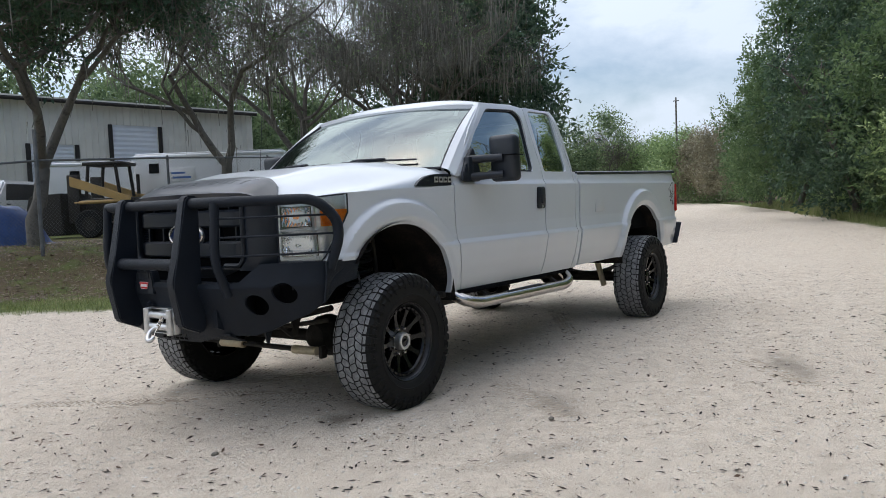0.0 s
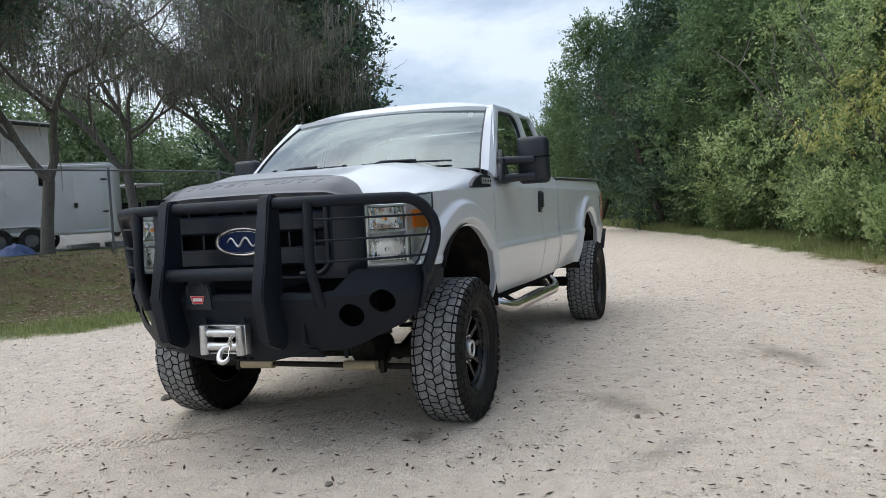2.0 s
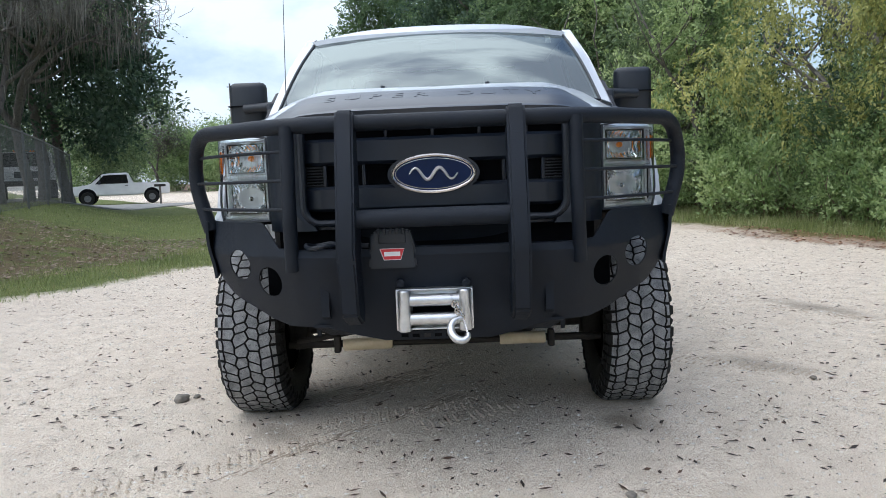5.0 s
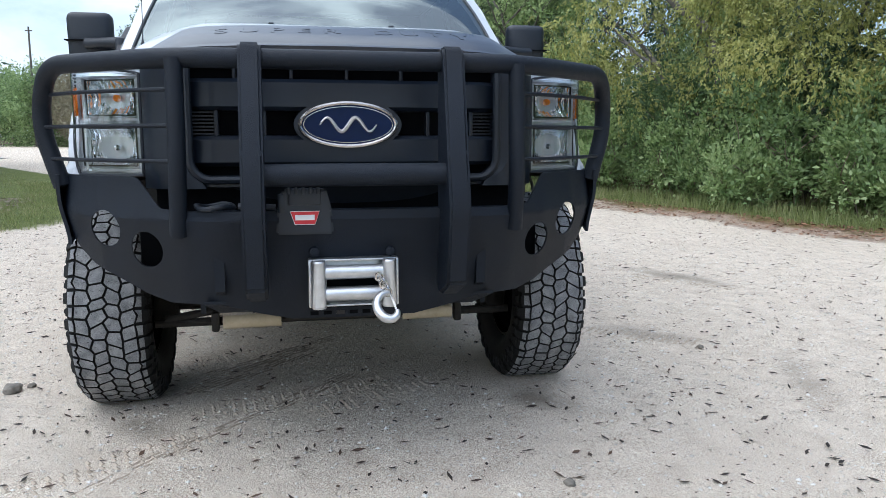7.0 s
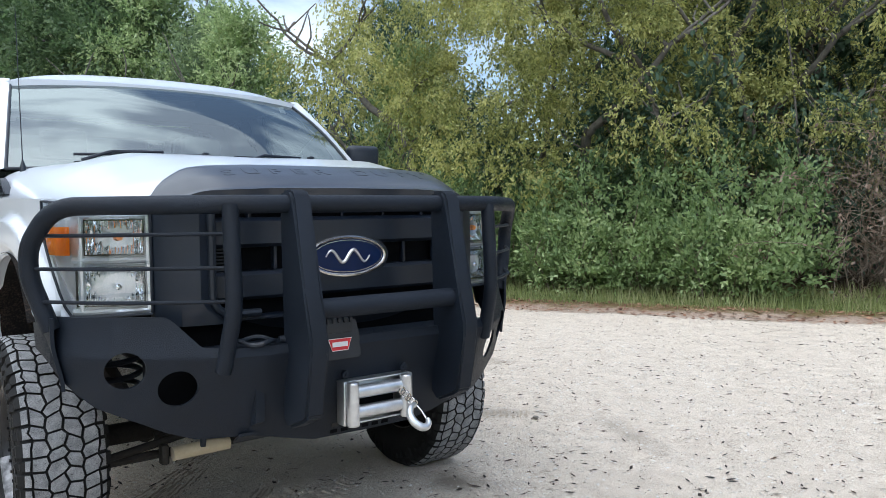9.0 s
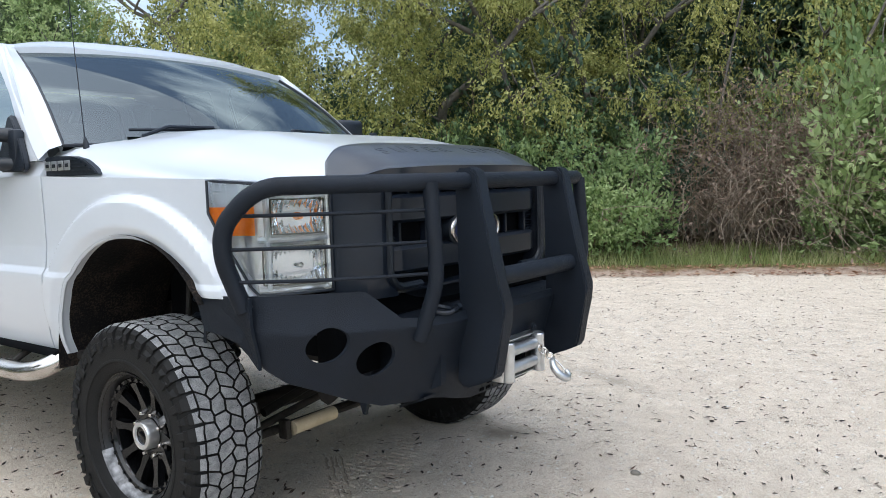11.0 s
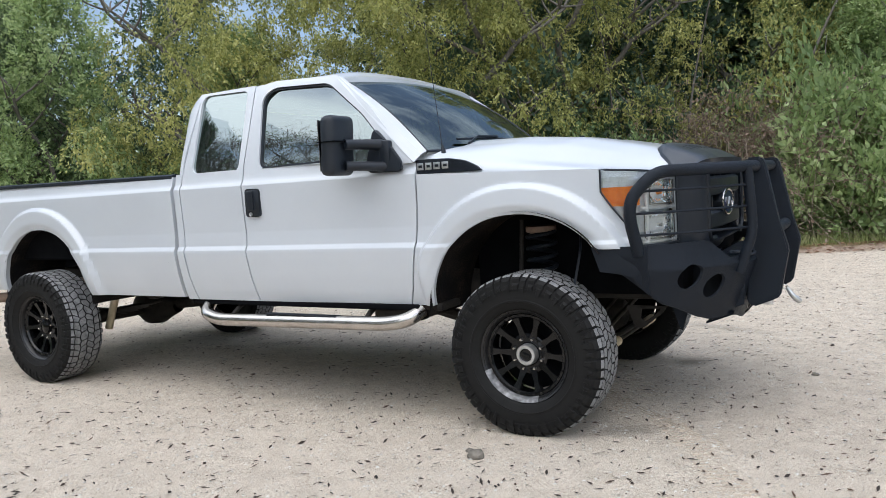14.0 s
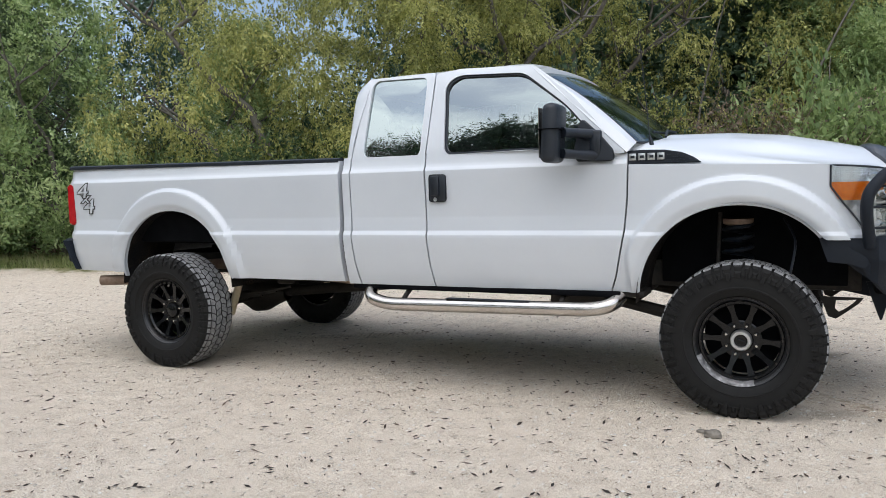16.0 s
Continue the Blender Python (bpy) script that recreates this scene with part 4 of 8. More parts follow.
for side in (1, -1):
    part("tow_fin", prism([(0.62, side * 0.49, 0.70), (0.74, side * 0.49, 0.70), (0.722, side * 0.49, 0.58), (0.697, side * 0.49, 0.488), (0.687, side * 0.49, 0.490), (0.648, side * 0.49, 0.60)], (0, side * 0.016, 0)), M_COAT, bumper)
    part("frame_horn", box((0.70, side * 0.575, 0.75), (0.10, 0.22, 0.19), 0.012), M_DARK, bumper)
    # cut-out steering bracket between fin and wheel
    bm = bmesh.new()
    loop = [(0.39, 0.606), (0.61, 0.604), (0.585, 0.570), (0.50, 0.500), (0.47, 0.480), (0.43, 0.492)]
    mid = [(0.47, 0.585), (0.575, 0.592), (0.555, 0.568), (0.505, 0.530), (0.485, 0.520), (0.465, 0.540)]
    outer, inner = [[[bm.verts.new((x, side * (0.46 + dy), z)) for x, z in ring] for dy in (0.0, 0.010)] for ring in (loop, mid)]
    for k in range(6):
        j = (k + 1) % 6
        for q in (0, 1):
            bm.faces.new((outer[q][k], outer[q][j], inner[q][j], inner[q][k]))
        for ring in (outer, inner):
            bm.faces.new((ring[0][k], ring[0][j], ring[1][j], ring[1][k]))
    part("steering_bracket", bm, M_STEEL, truck)
    part("frame_bracket", prism([(0.40, side * 0.40, 0.66), (0.86, side * 0.40, 0.565), (0.99, side * 0.40, 0.62), (1.0, side * 0.40, 0.84), (0.40, side * 0.40, 0.84)], (0, side * 0.03, 0)), M_COAT, bumper)

# two broad uprights
for side in (1, -1):
    y0, y1 = side * 0.268, side * 0.334
    outline = [(0.995, 1.335), (1.005, 1.366), (1.070, 1.368), (1.092, 1.345), (1.150, 1.05), (1.196, 0.892), (1.186, 0.84), (1.150, 0.648), (1.125, 0.632), (1.02, 0.590), (0.985, 0.62), (1.02, 0.86)]
    bm = bmesh.new()
    add_prism(bm, [(x, y0, z) for x, z in outline], (0, y1 - y0, 0))
    bmesh.ops.bevel(bm, geom=bm.edges[:], offset=0.009, segments=2, affect="EDGES")
    part("guard_upright", bm, M_COAT, bumper)
# tubes
half = [(1.045, 0.0, 1.322), (1.045, 0.46, 1.322), (0.970, 0.62, 1.322), (0.690, 0.945, 1.322), (0.588, 1.000, 1.20), (0.582, 1.000, 1.10), (0.606, 0.945, 0.930)]
path = rounded([(x, -y, z) for x, y, z in half[:0:-1]] + half, 0.11, 8)
part("guard_tube", tube(path, 0.0295, 16), M_COAT, bumper, "black steel hoop round the headlamps")
part("guard_tube", tube([(1.115, -0.29, 0.985), (1.115, 0.29, 0.985)], 0.033, 16), M_COAT, bumper)
for side in (1, -1):
    pts = rounded([(1.035, side * 0.515, 1.32), (1.052, side * 0.515, 1.06), (1.048, side * 0.517, 0.98), (0.985, side * 0.530, 0.80)], 0.10, 8)
    part("guard_upright", tube(pts, 0.026, 14), M_COAT, bumper)
    for z, bulge in ((1.232, 0.0), (1.128, 0.006), (1.024, -0.008)):
        rod = [(1.040, side * 0.515, z), (0.965, side * 0.640, z), (0.80, side * 0.835, z), (0.604 + bulge, side * 0.985, z)]
        part("guard_rod", tube(rounded(rod, 0.05, 4), 0.0062, 8), M_COAT, bumper)

# winch control box with its label
box_outline = [(-0.240, 0.800), (-0.066, 0.800), (-0.070, 0.872), (-0.088, 0.938), (-0.218, 0.938), (-0.236, 0.872)]
winch_box = part("winch_box", prism([(0.992, y, z) for y, z in box_outline], (0.058, 0, 0), 0.007), M_PLASTIC, truck, "black winch control box")
bm = bmesh.new()
add_box(bm, (1.045, -0.153, 0.915), (0.02, 0.10, 0.05), 0.006)
add_box(bm, (1.037, -0.222, 0.895), (0.03, 0.022, 0.06), 0.006)
for k in range(5):
    add_box(bm, (1.048, -0.200 + 0.022 * k, 0.934), (0.026, 0.012, 0.020), 0.004)
part("box_lid", bm, M_PLASTIC, winch_box)
part("cable_plug", tube([(1.017, -0.24, 0.88), (1.012, -0.30, 0.884), (1.007, -0.35, 0.885)], 0.012, 10), M_PLASTIC, winch_box)
label = part("label", prism([(1.0515, -0.197, 0.872), (1.0515, -0.109, 0.872), (1.0515, -0.123, 0.832), (1.0515, -0.183, 0.832)], (0.002, 0, 0)), M_LABEL, winch_box, "red trapezoid label")
part("label_edge", tube([(1.054, -0.197, 0.872), (1.054, -0.109, 0.872), (1.054, -0.123, 0.832), (1.054, -0.183, 0.832), (1.054, -0.197, 0.872)], 0.0012, 4, False), M_WHITE_INK, winch_box)
part("label_bar", box((1.0545, -0.153, 0.853), (0.001, 0.058, 0.016)), M_WHITE_INK, winch_box)
part("wire_loop", tube([(0.985 + 0.06 * math.cos(a), -0.42 + 0.055 * math.sin(a), 0.885 + 0.004 * math.sin(3 * a)) for a in [2 * math.pi * k / 24 for k in range(25)]], 0.008, 8, False), M_PLASTIC, truck)

# roller fairlead with rope thimble and hook
fair = part("fairlead", box((1.014, -0.008, 0.648), (0.012, 0.276, 0.150), 0.004), M_SATIN, truck, "bright aluminium roller fairlead")
# opening drawn as a near-black plate, its inner shade put into the colour
part("fairlead_slot", box((1.021, -0.008, 0.648), (0.006, 0.165, 0.070), 0.002), M_DARK, fair)
for y in (-0.143, 0.127):
    part("side_cheek", box((1.038, y, 0.648), (0.050, 0.009, 0.150), 0.004), M_SATIN, fair)
for z in (0.7195, 0.5765):
    part("end_plate", box((1.034, -0.008, z), (0.040, 0.278, 0.006), 0.002), M_SATIN, fair)
for z in (0.682, 0.614):
    part("roller", tube([(1.056, -0.098, z), (1.056, 0.082, z)], 0.0225, 18), M_SATIN, fair)
for y in (-0.117, 0.101):
    part("roller", tube([(1.068, y, 0.572), (1.068, y, 0.578), (1.068, y, 0.578), (1.068, y, 0.716), (1.068, y, 0.716), (1.068, y, 0.721)], [0.021, 0.0235, 0.0225, 0.0225, 0.0235, 0.021], 18), M_SATIN, fair)
for y, z in ((-0.128, 0.745), (0.108, 0.741)):
    part("bolt", revolve([(0.0, 0.016), (0.006, 0.016), (0.0065, 0.012), (0.014, 0.010), (0.016, 0.0)], 16, "x", (1.038, y, z)), M_COAT, fair)
bend = curve_through([(1.140, 0.090, 0.628), (1.148, 0.066, 0.624), (1.162, 0.050, 0.606), (1.180, 0.052, 0.584), (1.196, 0.068, 0.566), (1.200, 0.090, 0.561), (1.194, 0.106, 0.570), (1.184, 0.109, 0.584)], 6)
hook = part("hook", tube(bend, [0.007 + 0.0075 * math.sin(math.pi * k / (len(bend) - 1)) ** 0.8 for k in range(len(bend))], 12), M_SATIN, truck, "galvanised winch hook")
part("hook_latch", tube([(1.142, 0.091, 0.628), (1.165, 0.100, 0.606), (1.183, 0.107, 0.580)], 0.0035, 6), M_CHROME, hook)
bm = bmesh.new()
for k in range(5):
    c = Vector((1.095 + 0.011 * k, 0.066 + 0.005 * k, 0.670 - 0.010 * k))
    add_tube(bm, [c + Vector((0.012 * math.cos(a) * (k % 2), 0.011 * math.cos(a) * (1 - 0.5 * (k % 2)), 0.012 * math.sin(a))) for a in [2 * math.pi * j / 14 for j in range(15)]], 0.0036, 6, False)
part("shackle_chain", bm, M_CHROME, hook)

# ---- towing mirrors ----
for side in (1, -1):
    door = MIRROR_SIDES[side]
    bm = bmesh.new()
    sail = [(-0.900, 1.462), (-0.872, 1.640), (-0.850, 1.652), (-0.760, 1.570), (-0.672, 1.470), (-0.664, 1.418), (-0.69, 1.406), (-0.88, 1.410)]
    loop = [(x, side * (cab_y(z) + 0.004), z) for x, z in sail]
    add_prism(bm, loop, (0, side * 0.028, 0))
    bmesh.ops.bevel(bm, geom=bm.edges[:], offset=0.006, segments=2, affect="EDGES")
    part("tow_mirror", bm, M_PLASTIC, door, "black folding towing mirror")
    part("mirror_arm", tube([(-0.80, side * 0.985, 1.562), (-0.88, side * 1.10, 1.568), (-0.915, side * 1.18, 1.568)], [0.032, 0.028, 0.030], 12), M_PLASTIC, door)
    part("mirror_arm", tube([(-0.78, side * 0.995, 1.440), (-0.86, side * 1.10, 1.448), (-0.915, side * 1.18, 1.452)], [0.030, 0.026, 0.028], 12), M_PLASTIC, door)
    part("mirror_pivot", box((-0.775, side * 0.990, 1.50), (0.07, 0.05, 0.17), 0.015), M_PLASTIC, door)
    bm = bmesh.new()
    add_box(bm, (-0.965, side * 1.170, 1.565), (0.115, 0.225, 0.325), 0.034, segments=3)
    for v in bm.verts:
        k = (v.co.z - 1.40) / 0.33
        v.co.x += 0.02 * k
        if v.co.x > -0.95:
            v.co.x -= 0.035 * abs(v.co.y * side - 1.17) / 0.11
    part("mirror_shell", bm, M_PLASTIC, door)
    part("mirror_glass", box((-1.024, side * 1.170, 1.568), (0.004, 0.185, 0.275), 0.0), M_CHROME, door)
    part("mirror_seam", box((-0.962, side * 1.172, 1.585), (0.1175, 0.2275, 0.006), 0.0), M_DARK, door)

# ---- side vents with plain bars for the model mark ----
for side in (1, -1):
    def vy(x, z):
        return side * (0.9455 - 0.004 * smooth_step((z - 1.42) / 0.05) + (0.016 * (-0.4 - x) if x < -0.4 else 0.0))
    outline = [(-0.606, 1.384), (-0.612, 1.462), (-0.52, 1.464), (-0.40, 1.460), (-0.31, 1.444), (-0.245, 1.414), (-0.205, 1.384)]
    bm = bmesh.new()
    add_prism(bm, [(x, vy(x, z) - side * 0.02, z) for x, z in outline], (0, side * 0.030, 0))
    bmesh.ops.bevel(bm, geom=bm.edges[:], offset=0.004, segments=2, affect="EDGES")
    vent = part("fender_vent", bm, M_PLASTIC, truck, "black side vent with silver model mark")
    for k in range(5):
        z = 1.392 + 0.014 * k
        part("vent_slat", box((-0.40 + 0.012 * k * -1, vy(-0.4, z) + side * 0.012, z), (0.36 - 0.045 * k, 0.008, 0.005), 0), M_GRILLE, vent)
    for k in range(4):
        part("mark_bar", box((-0.575 + 0.052 * k, vy(-0.5, 1.43) + side * 0.016, 1.425), (0.040, 0.006, 0.038), 0.002), M_SATIN, vent)
        part("mark_bar_inset", box((-0.573 + 0.052 * k, vy(-0.5, 1.43) + side * 0.0195, 1.425), (0.022, 0.002, 0.014), 0), M_PLASTIC, vent)

# ---- wheels ----
def tread_mesh(seed):
    rng = random.Random(seed)
    vs, fs, slot = [], [], []

    def block(corners, r0, r1, dark=0):
        base = len(vs)
        for r, k in ((r0, 1.0), (r1, 0.95)):
            cy = sum(c[1] for c in corners) / len(corners)
            ca = sum(c[0] for c in corners) / len(corners)
            for a, y in corners:
                a, y = ca + (a - ca) * k, cy + (y - cy) * k
                rr = r - 0.9 * max(0.0, abs(y) - 0.118)
                vs.append((rr * math.sin(a), y, rr * math.cos(a)))
        n = len(corners)
        fs.append(tuple(range(base + n, base + 2 * n)))
        slot.append(0 if r1 > 0.42 and not dark else 1)
        for i in range(n):
            j = (i + 1) % n
            fs.append((base + i, base + j, base + n + j, base + n + i))
            slot.append(1)
    count = 50
    step = 2 * math.pi / count
    ga, gy = 0.0036 / TYRE_R, 0.0034
    lines = [-0.108, -0.056, 0.0, 0.056, 0.108]
    slant = [0.10, -0.16, 0.14, -0.14, 0.12]
    jit = {}

    def knot(c, q):
        """A corner on groove c at half-pitch q, pushed to and fro so that neighbours interlock."""
        q %= 2 * count
        if (c, q) not in jit:
            jit[c, q] = (rng.uniform(-0.17, 0.17) * step, rng.uniform(-0.0055, 0.0055))
        da, dy = jit[c, q]
        swing = -0.0048 if (q + c) % 2 else 0.0048
        if c in (0, 4):
            swing *= 0.45
        return q * step / 2 + da + slant[c] * step, lines[c] + swing + dy

    def shrunk(loop):
        ca, cy = sum(p[0] for p in loop) / len(loop), sum(p[1] for p in loop) / len(loop)
        ra, ry = max(abs(p[0] - ca) for p in loop), max(abs(p[1] - cy) for p in loop)
        return [(ca + (p[0] - ca) * (1 - ga / ra), cy + (p[1] - cy) * (1 - gy / ry)) for p in loop]
    for i in range(count):
        for c in range(4):
            q = 2 * i + (c % 2)
            wrap = 2 * math.pi if q + 2 >= 2 * count else 0.0
            loop = []
            for cc, order in ((c, (0, 1, 2)), (c + 1, (2, 1, 0))):
                for d in order:
                    a, y = knot(cc, q + d)
                    loop.append((a + (wrap if (q + d) >= 2 * count else 0.0), y))
            loop = shrunk(loop)
            block(loop, 0.414, TYRE_R)
            ca, cy = sum(p[0] for p in loop) / 6, sum(p[1] for p in loop) / 6
            at_, tilt_ = ca + rng.uniform(-0.2, 0.2) * step, rng.uniform(-0.2, 0.2) * step
            for y0, y1 in ((cy - 0.019, cy - 0.010), (cy + 0.010, cy + 0.019)):
                block([(at_ - 0.0011, y0), (at_ + 0.0011, y0), (at_ + tilt_ + 0.0011, y1), (at_ + tilt_ - 0.0011, y1)], 0.425, TYRE_R + 0.0003, 1)
        for sgn, c in ((1, 4), (-1, 0)):
            q = 2 * i + (1 if sgn < 0 else 0) + 1
            lo_a, lo_y = knot(c, q)
            md_a, md_y = knot(c, q + 1)
            hi_a, hi_y = knot(c, q + 2)
            if q + 2 >= 2 * count:
                hi_a += 2 * math.pi
                md_a += 2 * math.pi if q + 1 >= 2 * count else 0.0
                lo_a += 2 * math.pi if q >= 2 * count else 0.0
            lo_a, hi_a = lo_a + ga * 1.5, hi_a - ga * 1.5
            cut = 0.129 + rng.uniform(-0.003, 0.003)
            edge = 0.150 if i % 2 else 0.142
            block([(lo_a, lo_y + sgn * gy), (md_a, md_y + sgn * gy), (hi_a, hi_y + sgn * gy), (hi_a, sgn * cut), (lo_a, sgn * cut)], 0.408, TYRE_R - 0.0005)
            block([(hi_a, sgn * (cut - 0.001)), (hi_a - step * 0.06, sgn * edge), (lo_a + step * 0.06, sgn * edge), (lo_a, sgn * (cut - 0.001))], 0.398, TYRE_R - 0.002, 1)
            block([(lo_a + step * 0.06, sgn * 0.1405), (lo_a + step * 0.20, sgn * 0.1540), (hi_a - step * 0.20, sgn * 0.1540), (hi_a - step * 0.06, sgn * 0.1405)], 0.368 if i % 2 else 0.384, 0.406)
    me = bpy.data.meshes.new("tread")
    me.from_pydata(vs, [], fs)
    me.materials.append(M_TREAD)
    me.materials.append(M_RUBBER)
    me.polygons.foreach_set("material_index", slot)
    return me


TREAD = tread_mesh(3)


def wheel(at, side, spin, front):
    """Rim, tyre, tread, nuts and cap; local +y looks outward."""
    seg = 60
    root = part("wheel", revolve([(0.228, -0.11), (0.236, -0.112), (0.247, -0.108), (0.240, -0.09), (0.215, -0.06), (0.205, 0.0), (0.212, 0.05), (0.222, 0.098), (0.232, 0.116), (0.246, 0.124), (0.251, 0.118), (0.247, 0.10)], seg), M_RIM, truck, "black ten-spoke off-road wheel")
    part("rim_lip", revolve([(0.214, 0.060), (0.222, 0.098), (0.231, 0.115), (0.243, 0.1235)], seg), M_LIP, root)
    part("tyre", revolve([(0.238, -0.108), (0.252, -0.128), (0.285, -0.142), (0.33, -0.147), (0.375, -0.144), (0.402, -0.134), (0.413, -0.118), (0.416, -0.08), (0.417, 0), (0.416, 0.08), (0.413, 0.118), (0.402, 0.134), (0.375, 0.144), (0.33, 0.147), (0.30, 0.1455), (0.298, 0.148), (0.290, 0.148), (0.287, 0.143), (0.262, 0.134), (0.252, 0.128), (0.245, 0.118), (0.238, 0.108)], seg), M_RUBBER, root, "black mud-terrain tyre")
    tr = new("tread", TREAD)
    tr.parent = root
    if front and side < 0:
        arc = [(lerp(2.30, 3.80, k / 12)) for k in range(13)]
        bm = bmesh.new()
        rows = [[bm.verts.new((r * math.sin(a), y, -r * math.cos(a) * -1)) for r, y in ((0.2100, 0.0650), (0.2195, 0.0990), (0.2290, 0.1165), (0.2425, 0.1260))] for a in arc]
        for ra, rb in zip(rows, rows[1:]):
            for q in range(3):
                bm.faces.new((ra[q], rb[q], rb[q + 1], ra[q + 1]))
        part("scuffed_lip", bm, M_SCUFF, root, "bare scraped patch of the rim lip")
    # spokes
    bm = bmesh.new()
    n = 10
    for k in range(n):
        a = 2 * math.pi * k / n
        turn = Matrix.Rotation(-a, 4, "Y")
        loop = [(-0.024, 0.0, 0.075), (0.024, 0.0, 0.075), (0.014, 0.0, 0.15), (0.024, 0.0, 0.206), (0.020, 0.0, 0.218), (-0.020, 0.0, 0.218), (-0.024, 0.0, 0.206), (-0.014, 0.0, 0.15)]
        loop = [(p[0] * 0.92, p[1], p[2]) for p in loop]
        ys = [0.052, 0.052, 0.066, 0.082, 0.084, 0.084, 0.082, 0.066]
        a_v = [bm.verts.new(turn @ Vector((p[0] * 0.93, y, p[2]))) for p, y in zip(loop, ys)]
        b_v = [bm.verts.new(turn @ Vector((p[0], y - 0.030, p[2]))) for p, y in zip(loop, ys)]
        m = len(loop)
        bm.faces.new(a_v)
        for i in range(m):
            bm.faces.new((a_v[i], a_v[(i + 1) % m], b_v[(i + 1) % m], b_v[i]))
    part("spokes", bm, M_RIM, root)
    part("hub_face", revolve([(0.0, 0.046), (0.058, 0.046), (0.062, 0.050), (0.098, 0.054), (0.106, 0.050), (0.108, 0.0)], 40), M_RIM, root)
    part("rim_ring", revolve([(0.196, 0.078), (0.204, 0.090), (0.216, 0.092), (0.222, 0.086)], seg), M_RIM, root)
    # drum enlarged as near-black backing, painting in the dark behind the spokes
    part("brake_drum", revolve([(0.0, -0.02), (0.17, -0.02), (0.20, -0.03), (0.203, -0.09)], 36), M_DARK, root)
    for k in range(30):
        a = 2 * math.pi * (k + 0.5) / 30
        part("rim_bolt", revolve([(0.0, 0.098), (0.0062, 0.098), (0.0070, 0.090)], 6, "y", (0.209 * math.sin(a), 0, 0.209 * math.cos(a))), M_RIM if k % 3 else M_STEEL, root)
    for k in range(8):
        a = 2 * math.pi * k / 8
        part("lug_nut", revolve([(0.0, 0.072), (0.006, 0.071), (0.009, 0.066), (0.0105, 0.050)], 10, "y", (0.0825 * math.sin(a), 0, 0.0825 * math.cos(a))), M_CHROME, root)
    if front:
        part("hub_ring", revolve([(0.034, 0.088), (0.036, 0.094), (0.050, 0.094), (0.055, 0.086), (0.056, 0.05)], 40), M_SATIN, root, "silver locking hub ring")
        part("hub_cap", revolve([(0.0, 0.082), (0.030, 0.084), (0.036, 0.090), (0.037, 0.06)], 30), M_RIM, root)
        part("hub_dial", box((0, 0.086, 0), (0.042, 0.010, 0.014), 0.003), M_RIM, root)
    else:
        part("hub_cap", revolve([(0.0, 0.074), (0.040, 0.072), (0.052, 0.066), (0.056, 0.05)], 30), M_RIM, root)
    part("sidewall_rib", revolve([(0.352, 0.1455), (0.353, 0.1490), (0.357, 0.1490), (0.358, 0.1450)], seg), M_RUBBER, root)
    root.location = at
    root.rotation_euler = (0, spin, 0 if side > 0 else math.pi)
    return root


for side in (1, -1):
    wheel((FRONT_AXLE, side * 0.880, HUB_Z), side, 0.35 * side, True)
    wheel((REAR_AXLE, side * 0.975, HUB_Z), side, 0.8 - 0.2 * side, False)

